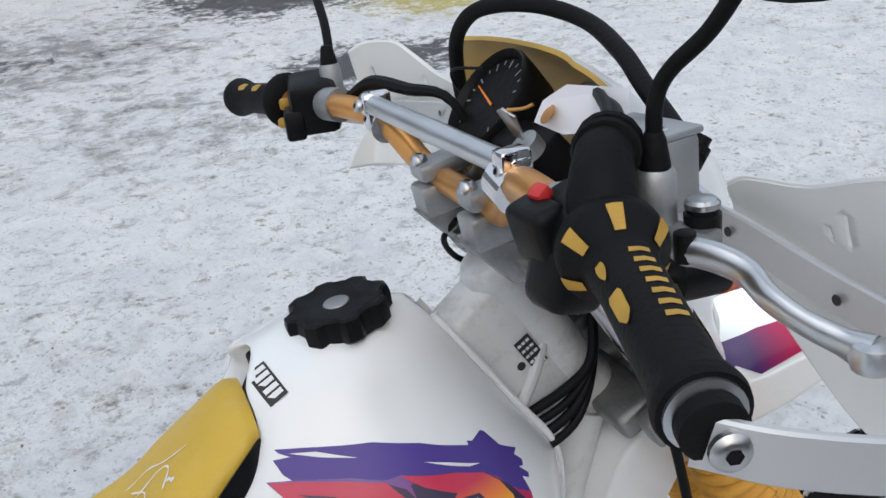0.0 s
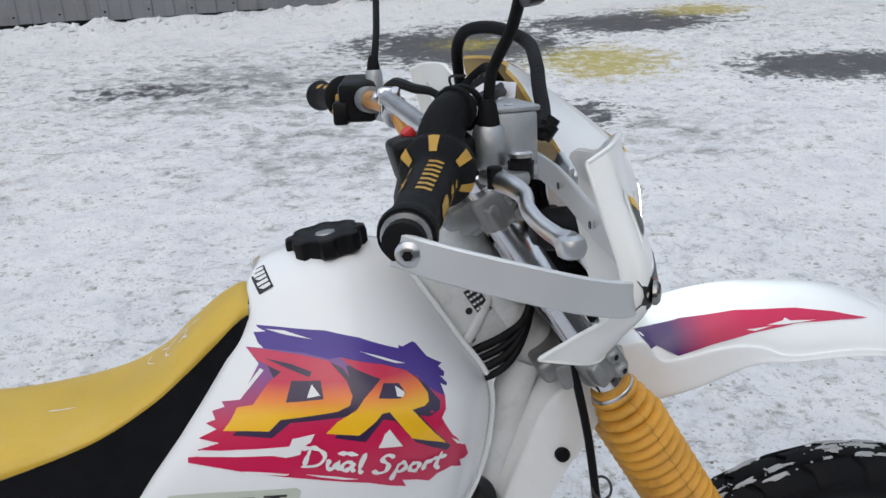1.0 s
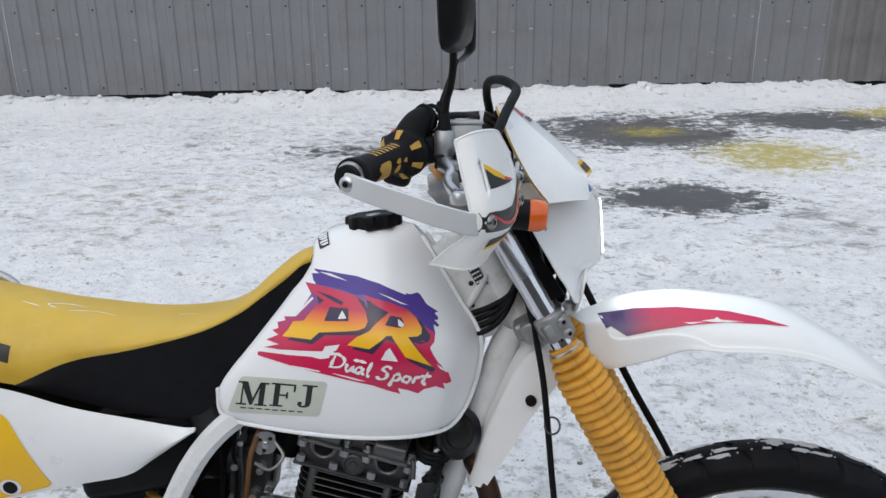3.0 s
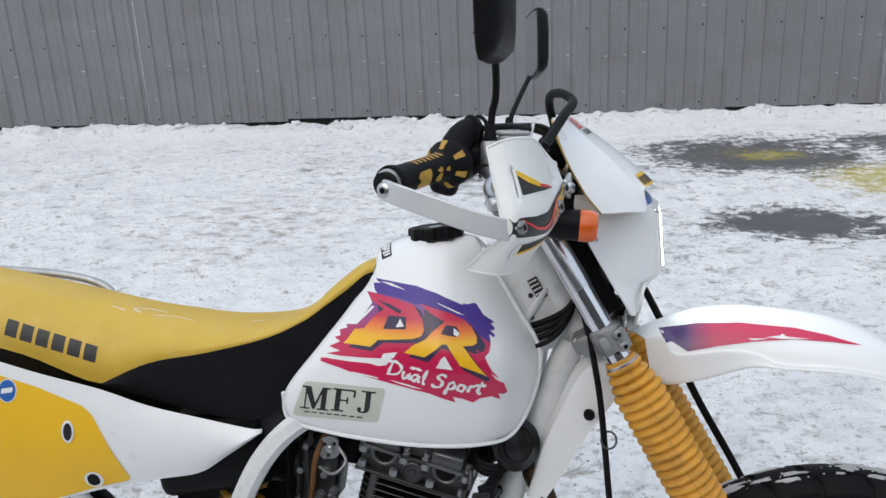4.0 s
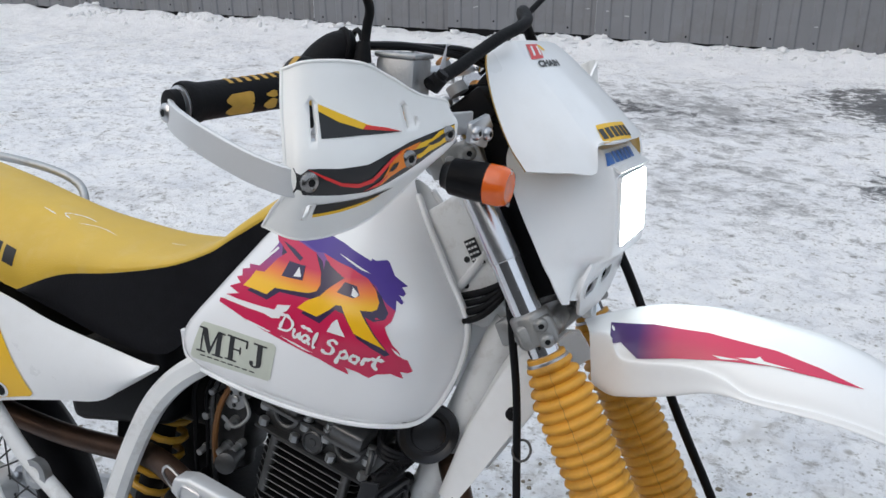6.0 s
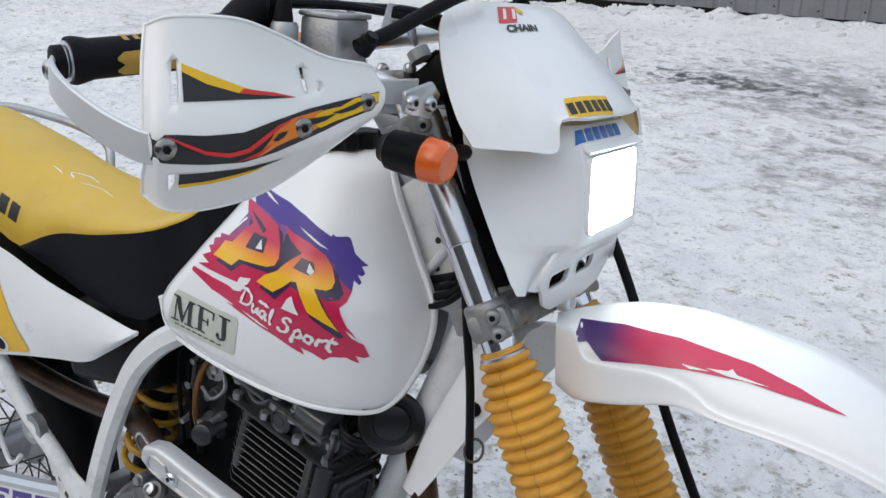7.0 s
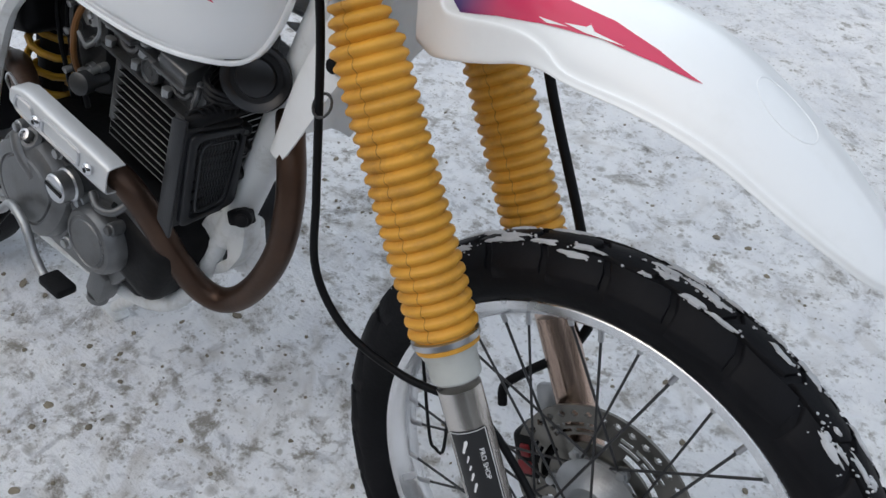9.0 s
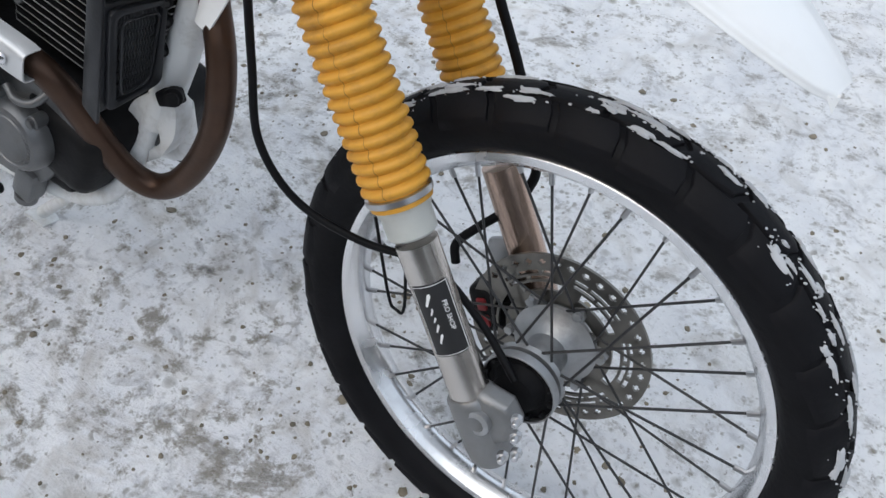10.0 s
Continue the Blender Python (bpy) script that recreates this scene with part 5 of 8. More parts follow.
def mirror(stem, head, turn, label):
    root = part("mirror", sweep(stem, 0.0046, 12, 5), RUBBER, bike, label)
    part("stem_boot", lathe(stem[0], (0, 0, 1), [(-0.004, 0.0085), (0.004, 0.0088), (0.018, 0.0066), (0.022, 0.005)], 16), RUBBER, root)
    m = pose(*head, *turn)
    out = [(-0.03, -0.062), (0.026, -0.066), (0.05, -0.045), (0.052, 0.05), (0.03, 0.062), (-0.035, 0.06), (-0.052, 0.045), (-0.05, -0.045)]
    ring = catmull([(0, u, v) for u, v in out], 4, True)
    bm = bmesh.new()
    grid = [[m @ Vector((dx, p.y * k, p.z * k)) for p in ring] for dx, k in ((-0.004, 0.97), (-0.003, 1.0), (0.006, 0.98), (0.016, 0.85), (0.021, 0.55), (0.022, 0.1))]
    rows = sheet(bm, grid, True)
    bm.faces.new(rows[-1])
    bm.faces.new(rows[0])
    shell = part("mirror_shell", bm, BLACKP, root, "black plastic mirror shell", 50)
    bm = bmesh.new()
    bm.faces.new([bm.verts.new(m @ Vector((-0.0055, p.y * 0.92, p.z * 0.92))) for p in ring])
    part("mirror_glass", bm, MIRROR, shell, "mirror glass")


mirror([(-0.5, -0.273, 1.19), (-0.498, -0.272, 1.225), (-0.493, -0.278, 1.243), (-0.488, -0.305, 1.265), (-0.486, -0.328, 1.29)], (-0.487, -0.352, 1.347), (6, 0, -8), "black rear-view mirror on a bent stem")
mirror([(-0.545, 0.213, 1.2), (-0.542, 0.216, 1.222), (-0.535, 0.25, 1.25), (-0.525, 0.33, 1.295)], (-0.52, 0.365, 1.36), (-6, 0, 20), "black rear-view mirror on a bent stem, by the clutch")


def hand_guard(s):
    """A moulded guard over a flat aluminium bar; s -1 by the throttle."""
    def P(x, y, z):
        return Vector((x, y, z)) if s < 0 else Vector((x, -0.06 - y, z))

    bar_path = [P(-0.596, -0.432, 1.144), P(-0.571, -0.452, 1.138), P(-0.528, -0.465, 1.126), P(-0.48, -0.464, 1.111), P(-0.447, -0.45, 1.104), P(-0.437, -0.41, 1.115), P(-0.437, -0.33, 1.126), P(-0.435, -0.25, 1.136), P(-0.43, -0.16, 1.136)]
    root = part("hand_guard", strap(bar_path, 0.0235, 0.005), SATIN, bike, "aluminium bar of the hand guard")
    part("guard_bolt", bolt(P(-0.588, -0.4425, 1.1425), (-0.3, s * 0.95, -0.05), 0.0085, 0.005), [STEEL, ENGDARK], root, "countersunk bar-end bolt")
    # Bar holes are black discs that imitate the shade inside them
    for q in ((-0.4402, -0.258, 1.136), (-0.442, -0.345, 1.124)):
        part("bar_hole_disc", lathe(P(*q), (-1, 0, 0), [(0, 0.0032), (0.0006, 0.003), (0.0007, 0.0001)], 12), KPRINT, root)
    st = [
        [(-0.476, -0.441, 1.189), (-0.469, -0.449, 1.16), (-0.459, -0.456, 1.12), (-0.459, -0.454, 1.096), (-0.482, -0.438, 1.075), (-0.503, -0.421, 1.055)],
        [(-0.457, -0.431, 1.197), (-0.45, -0.438, 1.164), (-0.44, -0.453, 1.12), (-0.439, -0.452, 1.096), (-0.452, -0.442, 1.075), (-0.466, -0.426, 1.051)],
        [(-0.436, -0.39, 1.198), (-0.431, -0.394, 1.164), (-0.418, -0.403, 1.119), (-0.417, -0.403, 1.097), (-0.43, -0.4, 1.075), (-0.447, -0.395, 1.053)],
        [(-0.429, -0.35, 1.187), (-0.423, -0.35, 1.158), (-0.41, -0.35, 1.121), (-0.41, -0.35, 1.102), (-0.424, -0.35, 1.081), (-0.438, -0.35, 1.062)],
        [(-0.422, -0.303, 1.171), (-0.417, -0.3, 1.152), (-0.409, -0.295, 1.128), (-0.409, -0.295, 1.11), (-0.42, -0.298, 1.096), (-0.43, -0.3, 1.085)],
        [(-0.42, -0.252, 1.164), (-0.416, -0.25, 1.152), (-0.411, -0.245, 1.137), (-0.411, -0.245, 1.122), (-0.416, -0.246, 1.118), (-0.422, -0.247, 1.113)],
        [(-0.422, -0.236, 1.157), (-0.418, -0.234, 1.15), (-0.413, -0.232, 1.142), (-0.413, -0.232, 1.13), (-0.416, -0.232, 1.126), (-0.42, -0.233, 1.12)],
    ]
    rows = [[P(*p) for p in r] for r in st]
    shell = part("guard_shell", skin(rows, 5, 4, thick=0.003), GUARDW, root, "milky white moulded guard shell with flame decals", 55)
    for edge in ([r[0] for r in rows], [r[-1] for r in rows], rows[0]):
        part("guard_edge", sweep(edge, 0.0014, 8, 5), GUARDW, root, "rolled edge of the shell")
    tree = tree_of(shell)
    way = Vector((-1, 0.35 if s < 0 else -0.35, 0)).normalized()
    right, up = Vector((0, 1, 0)), Vector((0, 0, 1))
    o = Vector((-0.3, 0 if s < 0 else -0.06, 0))
    k = 1 if s < 0 else -1

    def at(pts):
        """Outlines given across the guard (y, z on its face) moved to the plane from which they are laid on."""
        out = []
        for y, z in pts:
            q = Vector((-0.425, y, z)) - Vector((-1, 0.35, 0)).normalized() * 0.13
            out.append((k * q.y, z))
        return out

    def ink(name, polys, mat, lift, label=""):
        part(name, print_on([at(p) for p in polys], tree, o, right, up, way, lift, 0.01), mat, shell, label)

    band = [(-0.4671, 1.1161), (-0.4654, 1.0961), (-0.4552, 1.0955), (-0.4271, 1.0943), (-0.396, 1.0948), (-0.3659, 1.1007), (-0.3322, 1.1093), (-0.2875, 1.1202), (-0.2526, 1.1262), (-0.2401, 1.1326), (-0.2389, 1.1415), (-0.2619, 1.1395), (-0.2981, 1.1356), (-0.3309, 1.1317), (-0.3659, 1.1247), (-0.3971, 1.1173), (-0.4278, 1.1156), (-0.4488, 1.1164)]
    ink("band_decal", [band], KPRINT, 0.0006, "black band with flames")
    ink("flame", [[(-0.3954, 1.097), (-0.3812, 1.1028), (-0.3717, 1.1114), (-0.3657, 1.1186), (-0.3492, 1.1253), (-0.3288, 1.1285), (-0.3142, 1.1306), (-0.3151, 1.122), (-0.3219, 1.1167), (-0.3326, 1.1131), (-0.3503, 1.11), (-0.3668, 1.1053), (-0.3805, 1.099)]], OPRINT, 0.001, "orange flame print")
    ink("flame", [[(-0.3295, 1.1229), (-0.3143, 1.1299), (-0.2929, 1.1317), (-0.2745, 1.1371), (-0.2491, 1.1401), (-0.2404, 1.1404), (-0.2408, 1.1334), (-0.2528, 1.1286), (-0.2753, 1.1247), (-0.2994, 1.121), (-0.3192, 1.1165)]], YPRINT, 0.0013, "yellow flame print")
    ink("red_line", [[(-0.4593, 1.1159), (-0.4458, 1.1109), (-0.4282, 1.1047), (-0.4094, 1.1028), (-0.3935, 1.106), (-0.3783, 1.1142), (-0.3641, 1.1209), (-0.3442, 1.1264), (-0.3619, 1.1191), (-0.3762, 1.1113), (-0.3921, 1.1027), (-0.409, 1.0996), (-0.4281, 1.102), (-0.4458, 1.1086)], [(-0.4025, 1.0959), (-0.3847, 1.1023), (-0.3694, 1.1084), (-0.3833, 1.0995)]], RPRINT, 0.0015, "thin red curl")
    for gap in ([(-0.3464, 1.121), (-0.332, 1.1241), (-0.3105, 1.1254), (-0.298, 1.1268), (-0.3135, 1.1216), (-0.335, 1.1182)], [(-0.3047, 1.1272), (-0.2872, 1.1303), (-0.2687, 1.1346), (-0.2587, 1.134), (-0.2753, 1.1285), (-0.2934, 1.1262)], [(-0.3708, 1.1099), (-0.3641, 1.1151), (-0.3545, 1.1166), (-0.3585, 1.1126), (-0.3652, 1.1096)], [(-0.321, 1.1284), (-0.3088, 1.1303), (-0.2915, 1.1342), (-0.3042, 1.1323)]):
        ink("flame_gap", [gap], KPRINT, 0.0017, "black gap between the flame tongues")
    ink("wedge_decal", [[(-0.4413, 1.1596), (-0.4428, 1.1387), (-0.3983, 1.1405), (-0.3419, 1.1407), (-0.3891, 1.1469), (-0.4232, 1.1528)]], KPRINT, 0.0006, "black wedge")
    ink("wedge_edge", [[(-0.4409, 1.1649), (-0.4413, 1.1592), (-0.4234, 1.1512), (-0.3976, 1.145), (-0.365, 1.1425), (-0.3929, 1.1492), (-0.4224, 1.1585)]], YPRINT, 0.0009, "yellow edge of the wedge")
    ink("wedge_tip", [[(-0.3976, 1.145), (-0.365, 1.1425), (-0.3419, 1.1407), (-0.365, 1.145), (-0.3929, 1.1482)]], RPRINT, 0.0012, "red tip of the wedge")
    ink("lower_wedge", [[(-0.4459, 1.0865), (-0.4436, 1.0771), (-0.4228, 1.0796), (-0.3888, 1.086), (-0.3534, 1.0945), (-0.3946, 1.0899), (-0.4254, 1.0877)]], KPRINT, 0.0006, "black wedge")
    ink("lower_wedge_edge", [[(-0.4436, 1.0775), (-0.4424, 1.0744), (-0.4184, 1.0777), (-0.388, 1.0842), (-0.3716, 1.0899), (-0.3932, 1.086), (-0.4212, 1.0804)]], YPRINT, 0.0009, "yellow edge of the wedge")
    for vent in ([(-0.4475, 1.167), (-0.4432, 1.1682), (-0.4449, 1.1455), (-0.4468, 1.1367), (-0.4525, 1.1366)], [(-0.3353, 1.1627), (-0.3303, 1.1634), (-0.3264, 1.1434), (-0.3311, 1.1425)], [(-0.3168, 1.1512), (-0.3125, 1.1518), (-0.3131, 1.1447), (-0.3168, 1.1448)], [(-0.4535, 1.0855), (-0.448, 1.0872), (-0.4455, 1.0784), (-0.4463, 1.0716), (-0.4488, 1.0714)]):
        hole = [o + right * u + up * v for u, v in at(vent)]
        cut_through(shell, slab([p + way * 0.06 for p in hole], way * 0.16, 0))
    for y, z, x in ((-0.454, 1.1065, -0.4375), (-0.343, 1.118, -0.4085), (-0.2625, 1.1336, -0.4095)):
        p = P(x, y, z)
        part("guard_screw", bolt(p, Vector((1, s * 0.45, 0)), 0.008, 0.005), [SCREW, ENGDARK], shell)
    bm = slab([P(-0.415, -0.205, 1.14), P(-0.413, -0.165, 1.148), P(-0.413, -0.15, 1.135), P(-0.413, -0.165, 1.112), P(-0.415, -0.205, 1.12)], (0.006, 0, 0), 0.002)
    mt = part("guard_mount", bm, ALU, root, "aluminium guard mount")
    for y, z in ((-0.197, 1.13), (-0.168, 1.127)):
        part("mount_bolt", bolt(P(-0.408, y, z), (1, s * 0.2, 0), 0.0075, 0.006), [STEEL, ENGDARK], mt)
    part("mount_arm", sweep([P(-0.415, -0.165, 1.127), P(-0.45, -0.16, 1.135), P(-0.53, -0.155, 1.15)], 0.0085, 10, 4), ALU, mt)


hand_guard(-1)
hand_guard(1)


# ---- headlamp cowl and visor ----
def cowl():
    mid = 0.02
    lv = [(1.112, -0.405, 0.122, -0.312, 0.07), (1.09, -0.405, 0.126, -0.294, 0.074), (1.05, -0.388, 0.128, -0.286, 0.075), (1.0, -0.358, 0.13, -0.282, 0.075), (0.99, -0.352, 0.13, -0.286, 0.077), (0.982, -0.347, 0.13, -0.296, 0.082), (0.97, -0.338, 0.13, -0.304, 0.09), (0.955, -0.329, 0.13, -0.308, 0.098), (0.942, -0.322, 0.126, -0.311, 0.104)]
    rows = []
    for z, xr, wr, xf, wf in lv:
        r = [(xr, mid - wr, z), ((xr + xf) / 2, mid - (wr + wf) / 2 - 0.003, z), (xf - 0.012, mid - wf - 0.001, z), (xf - 0.003, mid - wf + 0.006, z), (xf, mid - wf * 0.6, z), (xf, mid, z)]
        rows.append(r + [(x, 2 * mid - y, zz) for x, y, zz in reversed(r[:-1])])
    shell = skin(rows, 4, 4)
    # open below the lamp, where the pierced plate closes it
    gone = [f for f in shell.faces if f.calc_center_median().z < 0.966 and abs(f.calc_center_median().y - mid) < 0.086]
    bmesh.ops.delete(shell, geom=gone, context="FACES")
    bmesh.ops.recalc_face_normals(shell, faces=shell.faces)
    bmesh.ops.solidify(shell, geom=list(shell.faces), thickness=0.003)
    ob = part("headlamp_cowl", shell, WHITE, bike, "white plastic headlamp cowl with a lit lamp", 60)
    glass = rounded([Vector((-0.2885, -0.0465, 1.004)), Vector((-0.2885, 0.069, 1.008)), Vector((-0.2955, 0.068, 1.086)), Vector((-0.2955, -0.0475, 1.0845))], 0.008)
    bm = slab(glass, (0.0095, 0, 0.0), 0.003, segs=3)
    for f in bm.faces:
        f.material_index = 0 if f.normal.x > 0.6 else 1
    part("headlamp", bm, [LAMP, WHITE], ob, "rectangular headlamp, switched on")
    for sd in (-1, 1):
        side = [Vector((x, 0.02 + sd * 0.09, z)) for x, z in ((-0.462, 1.13), (-0.405, 1.13), (-0.392, 1.03), (-0.335, 0.945), (-0.378, 0.925))]
        part("dark_lamp_plate", slab(side, (0, -sd * 0.01, 0), 0.002), BLACKP, ob, "black headlamp bracket")
    t = tree_of(ob)
    # pierced plate under the lamp
    at = lambda y, z: Vector((-0.3035 - (0.985 - z) * 0.18, y, z))
    outline = rounded([at(y, z) for y, z in ((-0.066, 0.984), (-0.08, 0.968), (-0.083, 0.95), (-0.07, 0.938), (-0.056, 0.92), (-0.036, 0.911), (0.0455, 0.91), (0.08, 0.919), (0.094, 0.94), (0.1, 0.982))], 0.006)
    slots = [rounded([at(y, z) for y, z in quad], 0.0085, 6) for quad in (((-0.066, 0.9585), (-0.06, 0.9395), (-0.0185, 0.941), (-0.018, 0.9605)), ((-0.004, 0.963), (0.0, 0.9445), (0.0415, 0.9455), (0.0415, 0.965)))]
    part("slotted_plate", pierced(outline, slots, (-0.004, 0, 0), 0.0012), WHITE, ob, "white plate with two slots under the lamp", 50)
    for quad in slots:
        rim = [p + Vector((0.0004, 0, 0)) for p in quad]
        part("slot_rim", sweep(rim, 0.0013, 6, 0, closed=True), WHITE, ob)
    # Dark block added so the slots read as shaded openings
    part("dark_lamp_plate", block((-0.336, 0.013, 0.951), (0.012, 0.11, 0.05), (0, 10, 0), 0.004), SLOTDARK, ob, "dark block added to shade the slots")
    for z in (0.947, 0.925):
        part("bracket_grommet", lathe((-0.328, 0.1, z + 0.006), (1, 0.3, 0), [(-0.01, 0.011), (0.004, 0.011), (0.008, 0.008), (0.009, 0.002)], 16), RUBBER, ob)
    part("hose_clip", block((-0.31, 0.112, 0.985), (0.014, 0.045, 0.01), (0, 0, 10), 0.002), BLACKP, ob, "black hose clip")
    part("clamp_lug", lathe((-0.318, 0.022, 0.905), (1, 0, 0.1), [(-0.012, 0.0125), (0.0, 0.0125), (0.0015, 0.011), (0.0015, 0.007), (-0.004, 0.0065), (-0.004, 0.001)], 22), WORN, bike, "pale lug with a bolt hole")
    bm = slab([Vector((-0.4, -0.075, 1.108)), Vector((-0.4, 0.115, 1.108)), Vector((-0.358, 0.1, 0.955)), Vector((-0.358, -0.06, 0.955))], (-0.01, 0, 0), 0.003)
    part("lamp_housing", bm, BLACKP, ob, "black back of the headlamp")
    # upper visor
    ro = []
    for z0, zs, xf, xs, w in ((1.1215, 1.0915, -0.288, -0.366, 0.171), (1.131, 1.118, -0.305, -0.388, 0.171), (1.165, 1.158, -0.345, -0.412, 0.164), (1.2, 1.192, -0.392, -0.428, 0.152), (1.216, 1.21, -0.415, -0.436, 0.135), (1.224, 1.22, -0.428, -0.441, 0.11)):
        row = []
        for u in (-1, -0.95, -0.8, -0.64, -0.58, -0.3, 0, 0.3, 0.58, 0.64, 0.8, 0.95, 1):
            a = abs(u)
            k = (0.0 if a < 0.6 else 1.0) if not ro else a**2
            # a notch over the lamp, between the two wings
            front = xf - 0.009 if not ro and a < 0.6 else xf
            row.append((front + (xs - xf) * a**3.2, mid + u * w, z0 + (zs - z0) * k))
        ro.append(row)
    vis = part("visor", skin(ro, 4, 4, thick=0.004), [WHITE, CREAM], bike, "white plastic visor, yellowed on its inner side", 60)
    for p in vis.data.polygons:
        if p.normal.x < -0.25 or (p.normal.x < 0.2 and p.normal.z < -0.3):
            p.material_index = 1
    t = tree_of(vis)
    way = Vector((-0.72, 0.1, -0.5))

    def ink(name, polys, mat, lift, label):
        part(name, print_on(polys, t, (-0.15, 0, 1.35), (0, 1, 0), (-0.5, 0, 0.72), way, lift, 0.012), mat, vis, label)

    ink("maker_badge", [[(-0.097, -0.111), (-0.016, -0.117), (-0.004, -0.091), (-0.086, -0.085)]], YPRINT, 0.0008, "plain yellow and black badge")
    for k in range(6):
        q = -0.0915 + 0.0137 * k
        ink("badge_bar", [[(q, -0.107 - k * 0.001), (q + 0.0105, -0.1077 - k * 0.001), (q + 0.0135, -0.0925 - k * 0.0008), (q + 0.003, -0.0917 - k * 0.0008)]], KPRINT, 0.0012, "plain black bar")
    ink("sponsor_sticker", [[(-0.094, 0.028), (-0.061, 0.028), (-0.036, 0.054), (-0.071, 0.054)]], RPRINT, 0.0008, "plain red sticker")
    for q in (0.0, 0.017):
        ink("sticker_bar", [[(-0.082 + q, 0.033), (-0.076 + q, 0.033), (-0.06 + q, 0.05), (-0.066 + q, 0.05)]], WPRINT, 0.0012, "plain white bar")
    ink("sponsor_dot", [[(-0.036 + 0.006 * math.cos(a) , 0.047 + 0.006 * math.sin(a)) for a in (k * math.pi / 5 for k in range(10))]], YPRINT, 0.0008, "yellow spot")
    words = letters("CHAIN", 0.0145, 0.5, 0.0007)
    wide = max(x for p in words for x, _ in p)
    ink("sticker_word", shifted(words, -0.092, 0.0145, 0.064 / wide, 1.0, -0.03), KPRINT, 0.0009, "black word")
    lid = part("cowl_top", skin([[(-0.288, mid + u * 0.07, 1.09), (-0.335, mid + u * 0.068, 1.111), (-0.4, mid + u * 0.07, 1.118)] for u in (-1, -0.5, 0, 0.5, 1)], 3, 3, thick=0.003), WHITE, ob)
    t2 = tree_of(ob, lid)
    for k in range(6):
        q = -0.084 + 0.0172 * k
        bm = print_on([[(q, -0.1385), (q + 0.0125, -0.139), (q + 0.0185, -0.123), (q + 0.006, -0.1225)]], t2, (-0.15, 0, 1.35), (0, 1, 0), (-0.5, 0, 0.72), way, 0.0012, 0.012)
        part("maker_mark", bm, BPRINT, ob, "plain blue bar")


cowl()


def indicator(s):
    y = lambda v: v if s < 0 else 0.04 - v
    axis = (1, 0.05, -0.06)
    bm = lathe((-0.445, y(-0.187), 1.0815), axis, [(0, 0.010), (0.002, 0.014), (0.008, 0.0155), (0.012, 0.0195), (0.03, 0.0205), (0.048, 0.021), (0.052, 0.021)], 28)
    rod((-0.405, y(-0.19), 1.08), (-0.4, y(-0.06), 1.073), 0.0085, 12, bm)
    ob = part("turn_signal", bm, BLACKP, bike, "black turn signal with an orange lens")
    lens = part("lens", lathe((-0.394, y(-0.1845), 1.0785), axis, [(0, 0.0205), (0.001, 0.0218), (0.014, 0.0214), (0.021, 0.0195), (0.024, 0.0165), (0.0225, 0.0125), (0.0235, 0.002)], 28), ORANGE, ob, "orange plastic lens")
    for dz in (-0.017, 0.017):
        part("lens_screw", lathe((-0.372, y(-0.183), 1.077 + dz), axis, [(0, 0.0025), (0.0025, 0.0025), (0.003, 0.001)], 8), SCREW, ob)



indicator(-1)


